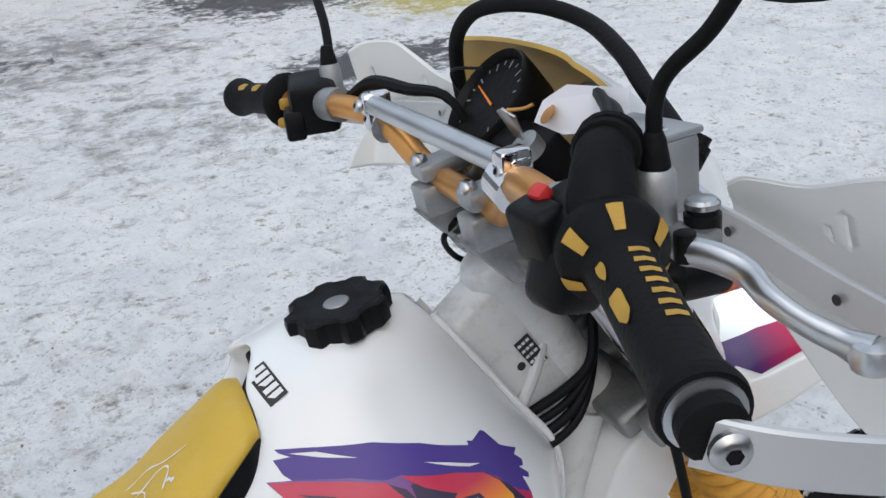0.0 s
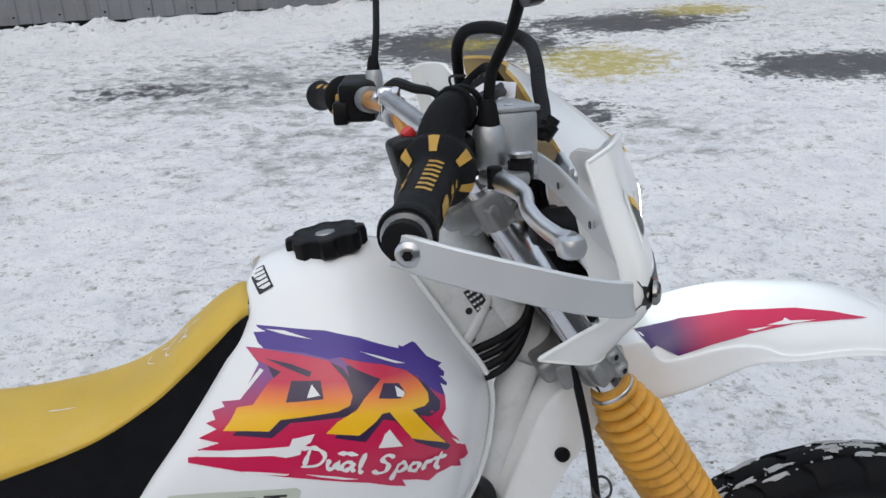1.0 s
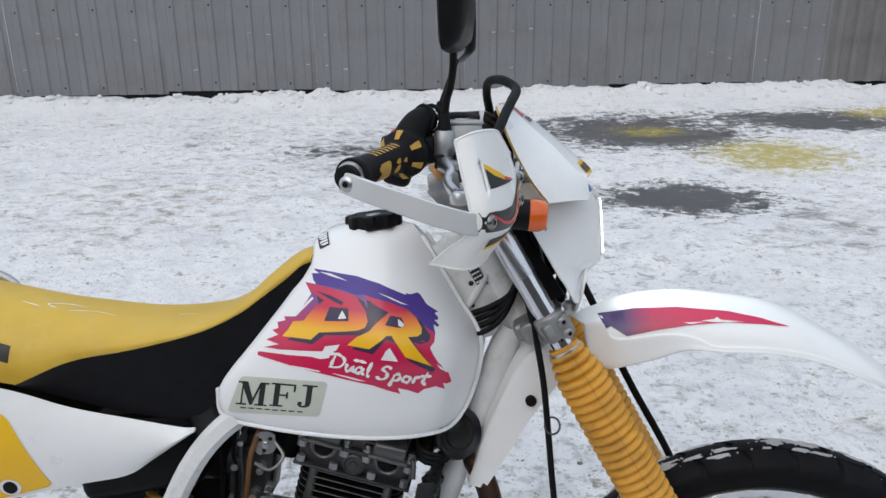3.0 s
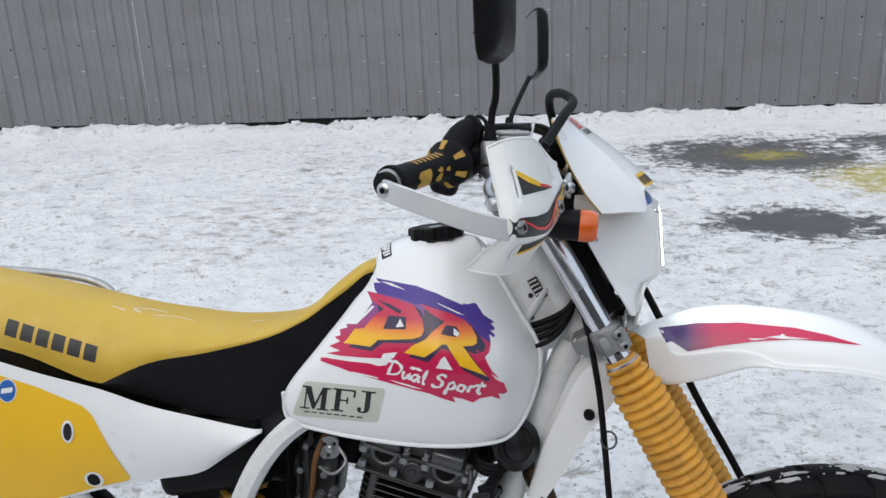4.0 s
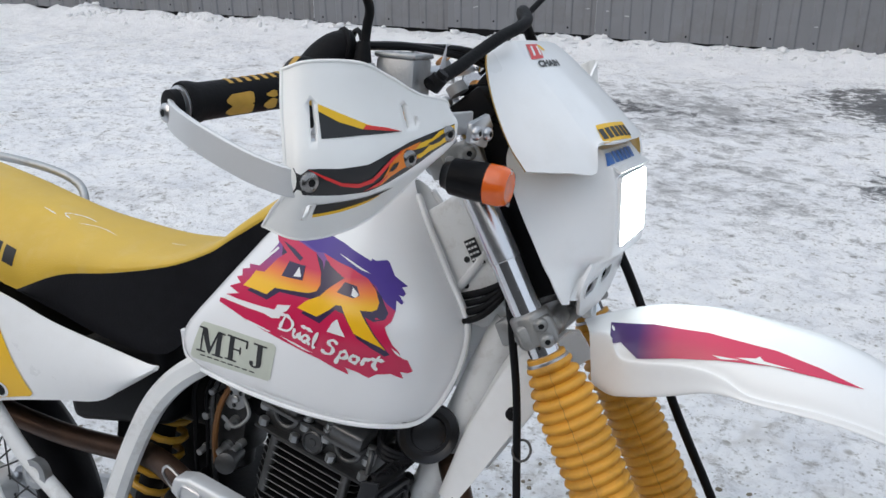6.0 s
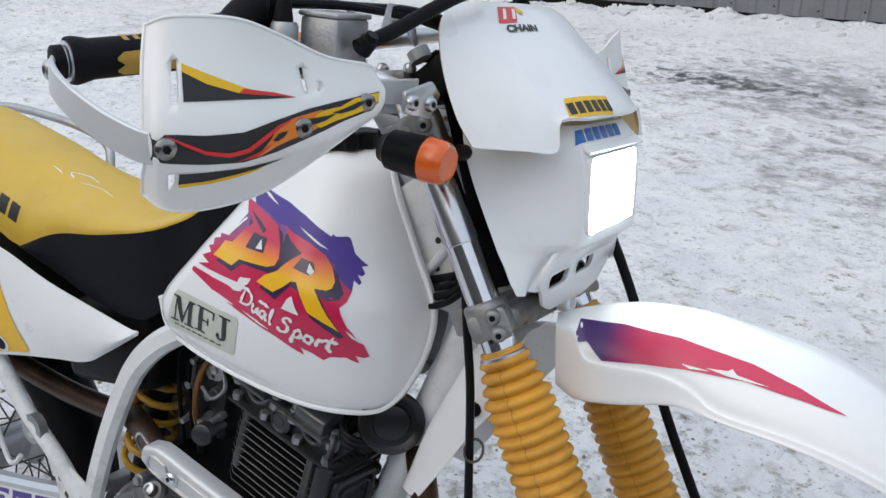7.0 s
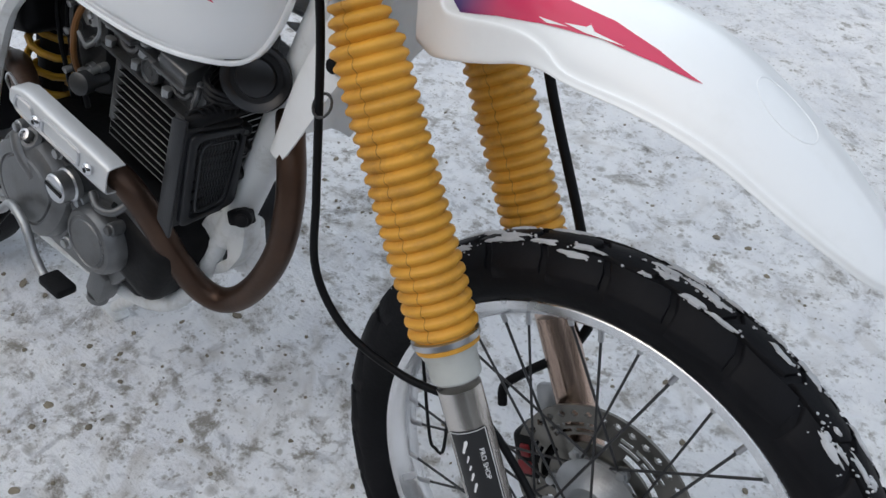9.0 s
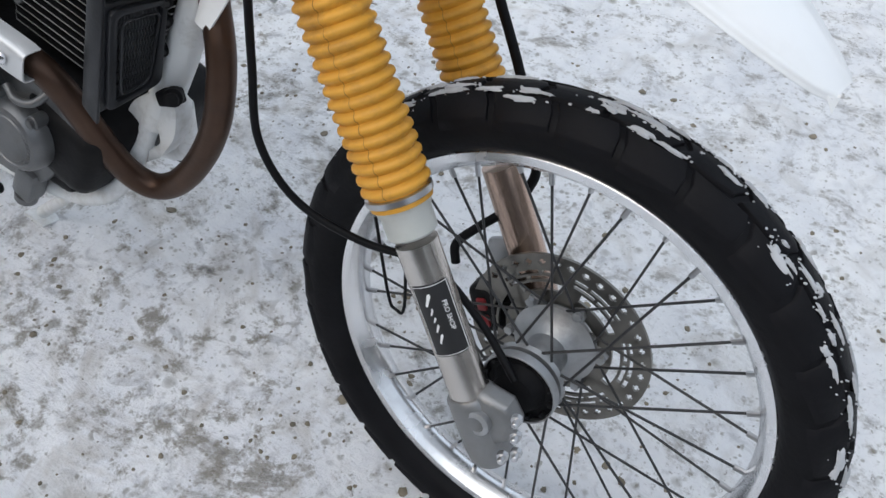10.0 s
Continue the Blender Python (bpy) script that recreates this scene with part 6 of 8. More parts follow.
def dashboard():
    c, ax = Vector((-0.462, 0.016, 1.178)), Vector((-0.75, 0, 0.66)).normalized()
    bm = lathe(c - ax * 0.045, ax, [(0, 0.03), (0.01, 0.04), (0.035, 0.046), (0.05, 0.049), (0.054, 0.047), (0.05, 0.043), (0.046, 0.042)], 36, caps=True)
    ob = part("speedometer", bm, BLACKP, bike, "round black speedometer")
    s, t, d = frame_of(ax)
    face = lathe(c + ax * 0.0015, ax, [(0, 0.0415), (0.0005, 0.0001)], 36)
    dial = part("dial", face, ENGDARK, ob, "dark dial with pale marks")
    bm, bo = bmesh.new(), bmesh.new()
    for k in range(17):
        a = -2.3 + 4.6 * k / 16
        v = t * math.cos(a) + s * math.sin(a)
        w = ax.cross(v)
        r0, r1 = (0.032, 0.039) if k % 2 == 0 else (0.035, 0.039)
        slab([c + ax * 0.0026 + v * r + w * q for r, q in ((r0, -0.0008), (r1, -0.0008), (r1, 0.0008), (r0, 0.0008))], ax * 0.0003, 0, bm)
    part("dial_mark", bm, FAINT, dial)
    v, w = (t * 0.3 + s).normalized(), ax.cross((t * 0.3 + s).normalized())
    slab([c + ax * 0.0035 + v * r + w * q for r, q in ((-0.01, -0.0012), (0.033, -0.0006), (0.033, 0.0006), (-0.01, 0.0012))], ax * 0.0006, 0, bo)
    part("needle", bo, OPRINT, dial, "orange needle")
    box = block((-0.462, -0.055, 1.14), (0.05, 0.06, 0.04), (0, -40, 0), 0.005)
    con = part("ignition_console", box, BLACKP, bike, "black ignition console with warning lights")
    part("lamp_strip", block((-0.476, -0.05, 1.162), (0.02, 0.05, 0.004), (0, -40, 0), 0.001), ENGDARK, con)
    part("ignition_lock", lathe((-0.478, -0.085, 1.158), (-0.6, 0, 0.8), [(0, 0.012), (0.012, 0.012), (0.013, 0.009)], 18), CAST, con)
    key = slab([Vector((-0.487, -0.09, 1.17)), Vector((-0.49, -0.08, 1.172)), Vector((-0.5, -0.075, 1.192)), Vector((-0.502, -0.088, 1.196)), Vector((-0.496, -0.097, 1.19))], (0.002, 0.001, 0.001), 0.0005)
    k = new("ignition_key", finish(key, "ignition_key", STEEL))
    k.matrix_world = bike.matrix_world.copy()
    tagged(k, "worn steel key in the ignition lock", "key")
    part("key_ring", sweep([(-0.498, -0.09, 1.195), (-0.49, -0.1, 1.196), (-0.485, -0.106, 1.199)], 0.0014, 6, 4), BRONZE, k, "thin wire ring")
    tag = slab([Vector(p) for p in ((-0.489, -0.113, 1.188), (-0.484, -0.118, 1.202), (-0.47, -0.128, 1.212), (-0.455, -0.182, 1.214), (-0.459, -0.186, 1.19), (-0.477, -0.132, 1.18))], (0.0006, 0.0004, 0.001), 0)
    pt = new("paper_tag", finish(tag, "paper_tag", PAPER))
    pt.matrix_world = bike.matrix_world.copy()
    tagged(pt, "white paper tag with a brass eyelet on the key ring", "tag")
    part("tag_eyelet", lathe((-0.4838, -0.127, 1.194), (-0.75, 0.1, 0.65), [(0.001, 0.003), (0.0015, 0.0075), (0.002, 0.0075), (0.0022, 0.003)], 18), BRONZE, pt)
    part("lock_wire", sweep([(-0.45, 0.06, 1.16), (-0.462, 0.085, 1.18), (-0.47, 0.075, 1.2), (-0.46, 0.03, 1.205)], 0.0015, 6, 5), CABLE, con)


dashboard()


def hoses():
    part("brake_hose", sweep([(-0.446, -0.235, 1.176), (-0.436, -0.2, 1.19), (-0.428, -0.158, 1.209), (-0.42, -0.12, 1.226), (-0.414, -0.065, 1.243), (-0.434, -0.02, 1.256), (-0.455, 0.03, 1.254), (-0.46, 0.07, 1.236), (-0.455, 0.1, 1.206), (-0.445, 0.118, 1.15), (-0.435, 0.128, 1.1), (-0.385, 0.12, 1.04), (-0.33, 0.118, 0.98), (-0.28, 0.118, 0.896), (-0.216, 0.118, 0.765), (-0.142, 0.116, 0.636), (-0.098, 0.115, 0.54), (-0.098, 0.112, 0.498), (-0.114, 0.105, 0.463), (-0.14, 0.09, 0.432), (-0.161, 0.075, 0.402), (-0.155, 0.07, 0.376)], [0.0068] * 11 + [0.0062] * 11, 10, 6), RUBBER, bike, "black brake hose looping over the dash")
    part("speedometer_cable", sweep([(-0.44, 0.0, 1.1), (-0.41, -0.07, 1.0), (-0.385, -0.1, 0.92), (-0.366, -0.104, 0.83), (-0.355, -0.106, 0.74), (-0.345, -0.108, 0.65), (-0.332, -0.11, 0.565), (-0.285, -0.1, 0.503), (-0.21, -0.08, 0.474), (-0.13, -0.055, 0.465), (-0.06, -0.052, 0.42), (0.0, -0.062, 0.372)], 0.0048, 10, 6), CABLE, bike, "black speedometer cable")
    part("cable_guide", sweep([(-0.35 + 0.011 * math.cos(a), -0.108 + 0.006 * math.sin(a), 0.757 + 0.011 * math.sin(a)) for a in (k * math.pi / 4 for k in range(8))], 0.0016, 6, 3, closed=True), DARKSTEEL, bike)
    part("spoke_guide", sweep([(-0.205, -0.062, 0.5), (-0.175, -0.062, 0.4), (-0.163, -0.062, 0.385), (-0.152, -0.062, 0.395), (-0.165, -0.062, 0.5)], 0.002, 6, 5), ENGDARK, bike)
    for k in range(4):
        part("wiring", sweep([(-0.56, -0.045 + 0.008 * k, 0.862), (-0.49, -0.042 + 0.006 * k, 0.868 + 0.009 * k), (-0.44, -0.044 + 0.004 * k, 0.888 + 0.01 * k), (-0.412, -0.034, 0.93 + 0.004 * k), (-0.4, -0.02, 0.99)], 0.005 if k % 2 else 0.0042, 10, 5), CABLE, bike)
    part("breather_hose", sweep([(-0.512, 0.0, 1.09), (-0.52, 0.015, 1.07), (-0.505, 0.03, 1.045), (-0.48, 0.03, 1.03)], 0.0028, 8, 5), CABLE, bike)


hoses()


def fuel_cap():
    c = Vector((-0.626, -0.014, 1.032))
    ax = Vector((-0.12, 0, 1)).normalized()
    s, t, d = frame_of(ax)
    bm, grid = bmesh.new(), []
    for h, k, amp in ((0, 0.92, 0.6), (0.003, 0.98, 1.0), (0.015, 1.0, 1.0), (0.0205, 0.97, 1.0), (0.022, 0.9, 0.8), (0.0195, 0.75, 0.2), (0.0185, 0.5, 0), (0.0195, 0.3, 0), (0.0195, 0.02, 0)):
        row = []
        for i in range(96):
            a = 2 * math.pi * i / 96
            lobe = max(-1.0, min(1.0, 2.2 * math.cos(8 * a)))
            r = 0.0415 * k + 0.0028 * amp * lobe
            row.append(c + d * h + (s * math.cos(a) + t * math.sin(a)) * r)
        grid.append(row)
    rows = sheet(bm, grid, True)
    bm.faces.new(rows[-1])
    bm.faces.new(rows[0])
    ob = part("fuel_cap", bm, BLACKP, tank, "black lobed fuel cap", 30)
    bm = lathe(c + d * 0.0197, d, [(0, 0.011), (0.001, 0.0105), (0.0013, 0.008)], 24)
    part("cap_emblem", bm, CAST, ob, "worn metal emblem")


fuel_cap()

# ---- frame, engine and running gear ----
def frame_parts():
    bm = slab([Vector((-0.56, 0.03, 0.985)), Vector((-0.5, 0.03, 1.03)), Vector((-0.455, 0.03, 1.015)), Vector((-0.4, 0.03, 0.93)), Vector((-0.4, 0.03, 0.885)), Vector((-0.45, 0.03, 0.862)), Vector((-0.54, 0.03, 0.87)), Vector((-0.6, 0.03, 0.92))], (0, -0.052, 0), 0.008)
    lathe((-0.392, 0, 0.882), FD, [(0, 0.026), (0.004, 0.0285), (0.03, 0.0285), (0.034, 0.026), (0.16, 0.026), (0.164, 0.0285), (0.192, 0.0285), (0.197, 0.024)], 28, bm)
    sweep([(-0.44, -0.015, 0.985), (-0.47, -0.024, 0.93), (-0.5, -0.026, 0.89)], 0.006, 8, 4, bm)
    ob = part("frame_head", bm, WORN, bike, "scuffed white steering head and gusset", 45)
    part("stem_nut", lathe((-0.497, 0, 1.071), FD, [(0, 0.019), (0.01, 0.019), (0.011, 0.014), (0.016, 0.014)], 6), STEEL, ob)
    lab = slab([Vector((-0.482, -0.0235, 0.972)), Vector((-0.468, -0.0235, 0.98)), Vector((-0.45, -0.0235, 0.95)), Vector((-0.464, -0.0235, 0.942))], (0, -0.0008, 0), 0)
    pl = part("frame_label", lab, KPRINT, ob, "small black data label")
    bm = bmesh.new()
    for k in range(5):
        a, b = Vector((-0.48 + 0.0036 * k, -0.0246, 0.9695 - 0.006 * k)), Vector((0.0125, 0, 0.0072))
        dn = Vector((0.0014, 0, -0.0024))
        for u0, u1 in ((0.05, 0.3), (0.38, 0.6), (0.68, 0.95)):
            slab([a + b * u0, a + b * u1, a + b * u1 + dn, a + b * u0 + dn], (0, -0.0003, 0), 0, bm)
    part("label_text", bm, WPRINT, pl, "rows of pale bars")
    # Gusset holes as black discs, with their inner shade as colour
    for x, z in ((-0.476, 0.949), (-0.474, 0.915)):
        part("frame_hole_disc", lathe((x, -0.0225, z), (0, -1, 0), [(0, 0.0042), (0.0006, 0.004), (0.0007, 0.0001)], 14), KPRINT, ob)
    tube = lambda pts, r, name="frame_tube": part(name, sweep(pts, r, 14, 5) if r else strap(pts, 0.026, 0.034, 5, up=(0, 1, 0)), WORN, bike, "worn white frame tube")
    tube([(-0.412, -0.01, 0.88), (-0.447, -0.013, 0.79), (-0.486, -0.015, 0.68), (-0.528, -0.019, 0.56), (-0.57, -0.025, 0.45)], 0.0225)
    for s in (-1, 1):
        tube([(-0.8, s * 0.075, 0.765), (-0.845, s * 0.112, 0.735), (-0.882, s * 0.128, 0.69), (-0.918, s * 0.13, 0.62), (-0.952, s * 0.132, 0.53), (-0.985, s * 0.132, 0.42), (-1.0, s * 0.128, 0.34)], 0.0)
        tube([(-1.0, s * 0.14, 0.435), (-1.05, s * 0.142, 0.485), (-1.13, s * 0.145, 0.545), (-1.24, s * 0.148, 0.66), (-1.42, s * 0.14, 0.8)], 0.0125, "subframe_tube")
        tube([(-0.575, s * 0.03, 0.45), (-0.6, s * 0.06, 0.36), (-0.66, s * 0.08, 0.315), (-0.8, s * 0.085, 0.305), (-0.98, s * 0.11, 0.345)], 0.0135, "cradle_tube")
        bm = slab([Vector((-1.07, s * 0.142, 0.47)), Vector((-1.04, s * 0.142, 0.485)), Vector((-0.98, s * 0.142, 0.46)), Vector((-0.955, s * 0.142, 0.42)), Vector((-0.965, s * 0.142, 0.36)), Vector((-1.0, s * 0.142, 0.345)), Vector((-1.04, s * 0.142, 0.39))], (0, -s * 0.006, 0), 0.002)
        plate = part("peg_bracket", bm, WORN, bike, "worn white drilled frame bracket")
        # Drilled holes shown by black discs in place of real shade
        for x, z in ((-1.045, 0.452), (-1.03, 0.43), (-1.015, 0.41), (-0.985, 0.44), (-1.022, 0.455)):
            part("bracket_hole_disc", lathe((x, s * 0.1425, z), (0, s, 0), [(0, 0.0055), (0.0006, 0.0052), (0.0007, 0.0001)], 12), KPRINT, plate)
        part("bracket_nut", lathe((-0.983, s * 0.142, 0.385), (0, s, 0), [(0, 0.016), (0.01, 0.016), (0.011, 0.012)], 6), STEEL, plate)
    outline = rounded([Vector((x, -0.012, z)) for x, z in ((-0.56, 0.505), (-0.595, 0.478), (-0.625, 0.411), (-0.606, 0.375), (-0.552, 0.407), (-0.522, 0.453), (-0.518, 0.503))], 0.016)
    hole = rounded([Vector((x, -0.012, z)) for x, z in ((-0.592, 0.394), (-0.578, 0.433), (-0.551, 0.455), (-0.549, 0.432))], 0.006)
    low = part("engine_mount", pierced(outline, [hole], (0, -0.03, 0), 0.004), WORN, bike, "worn white lower engine mount")
    bm = block((-0.522, -0.046, 0.515), (0.03, 0.024, 0.02), (0, -20, 0), 0.004)
    lathe((-0.513, -0.048, 0.522), (0.5, -0.8, 0.2), [(0, 0.012), (0.012, 0.012), (0.016, 0.0085), (0.022, 0.0085), (0.024, 0.005)], 14, bm)
    part("mount_bolt", bm, RUBBER, low, "black rubber-headed bolt")
    bm = sweep([(-0.76, 0.1, 0.33), (-0.72, 0.115, 0.312), (-0.69, 0.12, 0.298)], [0.008, 0.007, 0.008], 10, 4)
    block((-0.665, 0.122, 0.288), (0.052, 0.04, 0.022), (0, 8, 10), 0.008, bm)
    part("gear_pedal", bm, RUBBER, bike, "black rubber-tipped gear pedal")


frame_parts()


def engine():
    lean = radians(13)
    up, fw = Vector((math.sin(lean), 0, math.cos(lean))), Vector((math.cos(lean), 0, -math.sin(lean)))
    head_at = Vector((-0.641, 0, 0.711))
    Q = lambda u, y, w: head_at + fw * u + up * w + Vector((0, y, 0))
    body = bmesh.new()
    block((-0.765, 0, 0.44), (0.29, 0.23, 0.17), (0, 8, 0), 0.03, body, segs=3)
    block((-0.655, 0, 0.42), (0.13, 0.25, 0.115), (0, 22, 0), 0.025, body, segs=3)
    block((-0.73, -0.02, 0.352), (0.14, 0.16, 0.05), (0, 6, 0), 0.012, body)
    eng = part("engine", body, ENGDARK, bike, "grimy grey single-cylinder engine", 45)
    lathe_m = lambda o, prof, n=40: lathe(o, (0, -1, 0), prof, n)
    # clutch cover: an egg-shaped dome with a stepped rim
    rim = catmull([(x, 0, z) for x, z in ((-0.927, 0.446), (-0.914, 0.484), (-0.885, 0.51), (-0.845, 0.526), (-0.8, 0.53), (-0.768, 0.514), (-0.742, 0.488), (-0.732, 0.462), (-0.748, 0.428), (-0.775, 0.39), (-0.81, 0.364), (-0.86, 0.358), (-0.9, 0.38), (-0.922, 0.412))], 5, True)
    mid = Vector((-0.828, 0, 0.447))
    bm = bmesh.new()
    rows = sheet(bm, [[mid + (p - mid) * k + Vector((0, y, 0)) for p in rim] for k, y in ((1.0, -0.112), (1.0, -0.13), (0.985, -0.134), (0.93, -0.135), (0.91, -0.143), (0.86, -0.151), (0.74, -0.157), (0.64, -0.158), (0.62, -0.1555), (0.6, -0.1555), (0.58, -0.159), (0.2, -0.161), (0.02, -0.161))], True)
    bm.faces.new(rows[-1])
    part("clutch_cover", bm, COVER, eng, "cast grey clutch cover", 30)
    part("cover_rib", sweep([(-0.81, -0.15, 0.475), (-0.835, -0.154, 0.5), (-0.848, -0.147, 0.52)], [0.012, 0.011, 0.014], 12, 4), COVER, eng)
    part("arm_boss", lathe((-0.826, -0.13, 0.512), (0.1, -0.8, 0.6), [(0, 0.019), (0.02, 0.018), (0.024, 0.014), (0.024, 0.009), (0.014, 0.0085), (0.014, 0.001)], 24), COVER, eng, "boss with a hollow bolt")
    part("boss_bolt", lathe((-0.826, -0.147, 0.526), (0.1, -0.8, 0.6), [(0, 0.0085), (0.011, 0.0085), (0.012, 0.005), (0.008, 0.0045), (0.008, 0.0005)], 12), STEEL, eng, "bright hollow bolt")
    case = [(-0.94, 0.37), (-0.925, 0.47), (-0.87, 0.525), (-0.8, 0.54), (-0.72, 0.52), (-0.66, 0.505), (-0.625, 0.5), (-0.605, 0.46), (-0.622, 0.415), (-0.66, 0.375), (-0.7, 0.335), (-0.76, 0.325), (-0.84, 0.335)]
    part("crankcase_flange", slab([Vector((x, -0.095, z)) for x, z in case], (0, -0.022, 0), 0.006), COVER, eng, "cast crankcase edge")
    bm = block((-0.728, -0.11, 0.325), (0.036, 0.034, 0.06), (0, 22, 0), 0.008)
    lathe((-0.738, -0.112, 0.3), (-0.35, 0, -0.94), [(0, 0.017), (0.012, 0.016), (0.014, 0.011)], 16, bm)
    part("sump_boss", bm, COVER, eng)
    part("oil_filler_plug", lathe_m((-0.742, -0.14, 0.492), [(0, 0.0235), (0.008, 0.0235), (0.01, 0.0205), (0.026, 0.0205), (0.028, 0.0185), (0.0285, 0.001)], 28), ALU, eng, "slotted oil plug")
    # Slot drawn as a dark bar, its shade given by colour
    part("plug_slot_shade", block((-0.742, -0.1692, 0.492), (0.034, 0.0024, 0.0045), (0, 12, 0), 0), ENGDARK, eng)
    # oil filter housing: a cylinder with a raised, lettered face
    fc = Vector((-0.7, 0, 0.424))
    part("oil_filter_cover", lathe_m((fc.x, -0.105, fc.z), [(0, 0.052), (0.03, 0.051), (0.04, 0.049), (0.046, 0.044), (0.0475, 0.039), (0.046, 0.0375), (0.046, 0.033), (0.0475, 0.0315), (0.048, 0.002)]), COVER, eng, "round oil filter cover", 30)
    for k in range(9):
        a = -0.9 + 0.17 * k
        c = fc + Vector((math.cos(a) * 0.0352, -0.1515, math.sin(a) * 0.0352))
        part("raised_mark", block(tuple(c), (0.0042, 0.0016, 0.0028), (0, math.degrees(-a), 0), 0.0004), COVER, eng, "plain raised bar")
    for a in (0.75, 2.3, 3.9):
        c = fc + Vector((math.cos(a) * 0.051, 0, math.sin(a) * 0.051))
        bm = rod((c.x, -0.105, c.z), (c.x, -0.142, c.z), 0.0095, 12, chamfer=0.001)
        lathe((c.x, -0.142, c.z), (0, -1, 0), [(0, 0.0068), (0.005, 0.0068), (0.006, 0.005)], 6, bm)
        part("cover_bolt", bm, COVER, eng)
    for x, z in ((-0.905, 0.475), (-0.862, 0.524), (-0.77, 0.524), (-0.728, 0.47), (-0.765, 0.385), (-0.86, 0.352), (-0.915, 0.395)):
        bm = rod((x, -0.11, z), (x, -0.142, z), 0.0095, 12, chamfer=0.001)
        lathe((x, -0.142, z), (0, -1, 0), [(0, 0.0068), (0.005, 0.0068), (0.006, 0.005)], 6, bm)
        part("cover_bolt", bm, CAST, eng)
    part("oil_line", sweep([(-0.64, -0.128, 0.505), (-0.655, -0.142, 0.49), (-0.68, -0.146, 0.487), (-0.7, -0.14, 0.497)], 0.0055, 10, 5), COVER, eng, "short bent oil line")
    # finned barrel
    bm = slab([Q(u, 0.06, w) for u, w in ((-0.062, -0.05), (0.062, -0.05), (0.06, -0.2), (-0.064, -0.2))], (0, -0.12, 0), 0.014)
    cyl = part("cylinder", bm, ENGDARK, eng, "dark finned cylinder barrel")
    for k in range(11):
        w = -0.062 - 0.0112 * k
        long = 0.084 if k < 8 else 0.08
        ring = [Q(u, v, w) for u, v in ((-long, -0.05), (-long + 0.008, -0.076), (-long + 0.024, -0.088), (long - 0.024, -0.088), (long - 0.008, -0.076), (long, -0.05), (long, 0.05), (long - 0.02, 0.088), (-long + 0.02, 0.088), (-long, 0.05))]
        bm = slab(ring, up * 0.0022, 0.0004, segs=1)
        for f in bm.faces:
            f.material_index = 1 if abs(f.normal.dot(up)) > 0.9 else 0
        part("fin", bm, [FIN, ENGDARK], cyl)
    for u in (-0.058, 0.06):
        part("stud_column", rod(Q(u, -0.081, -0.058), Q(u, -0.081, -0.15), 0.0075, 12), FIN, cyl, "cast column across the fins")
    # head: joint flanges, two squared valve covers with half-moon ports under them, a cam plug between
    bm = slab([Q(u, 0.08, w) for u, w in ((-0.088, -0.056), (0.088, -0.056), (0.09, -0.02), (0.07, 0.004), (-0.07, 0.004), (-0.09, -0.02))], (0, -0.158, 0), 0.008)
    head = part("cylinder_head", bm, HEADG, eng, "dull grey cylinder head")
    part("head_flange", slab([Q(u, 0.088, w) for u, w in ((-0.092, -0.0585), (0.092, -0.0585), (0.092, -0.0535), (-0.092, -0.0535))], (0, -0.179, 0), 0.002), HEADG, head, "joint flange")
    part("cover_flange", slab([Q(u, 0.078, w) for u, w in ((-0.09, -0.019), (0.09, -0.019), (0.09, -0.0125), (-0.09, -0.0125))], (0, -0.17, 0), 0.002), HEADG, head, "joint flange")
    for u in (-0.051, 0.05):
        low = [Q(u + du, -0.055, w) for du, w in ((-0.025, -0.013), (0.025, -0.013), (0.025, 0.024), (-0.025, 0.024))]
        bm = bmesh.new()
        rows = sheet(bm, [[p + off * k for p in low] for k, off in ((0, Vector()), (1, Vector((0, -0.045, 0))))], True)
        bm.faces.new(rows[0])
        bm.faces.new(rows[1])
        for v in rows[1]:
            if (v.co - head_at).dot(up) > 0.01:
                v.co -= up * 0.013
        bmesh.ops.recalc_face_normals(bm, faces=bm.faces)
        bmesh.ops.bevel(bm, geom=list(bm.edges), offset=0.004, segments=2, affect="EDGES", profile=0.5)
        part("valve_cover", bm, COVERALU, head, "squared valve cover")
        part("cover_foot", slab([Q(u + du, -0.05, w) for du, w in ((-0.03, -0.013), (0.03, -0.013), (0.03, -0.007), (-0.03, -0.007))], (0, -0.055, 0), 0.002), COVERALU, head)
        # the hollow under the cover, its shade put in as a near-black slab
        arc = [Q(u + 0.019 * math.cos(a), 0, -0.0195 + 0.021 * math.sin(a)) for a in (math.pi + k * math.pi / 12 for k in range(13))]
        part("port_rim", sweep([p + Vector((0, -0.081, 0)) for p in arc], 0.0035, 8, 2), COVERALU, head, "rim of the half-moon port")
        part("port_shade", slab([p + Vector((0, -0.07, 0)) for p in arc], (0, -0.0112, 0), 0), SLOTDARK, head, "near-black slab for the shade in the half-moon port")
        for du in (-0.034, 0.034):
            c = Q(u + du * 0.98, -0.082, -0.0125)
            part("head_bolt", lathe(c - up * 0.016, up, [(0, 0.0085), (0.02, 0.0085), (0.02, 0.0062), (0.027, 0.0062), (0.028, 0.004)], 10), CAST, head)
    part("cam_plug", lathe(Q(0, -0.076, -0.038), (0, -1, 0), [(0, 0.017), (0.012, 0.017), (0.0135, 0.0145), (0.011, 0.0125), (0.011, 0.006), (0.0125, 0.005), (0.0125, 0.0005)], 24), HEADG, head)
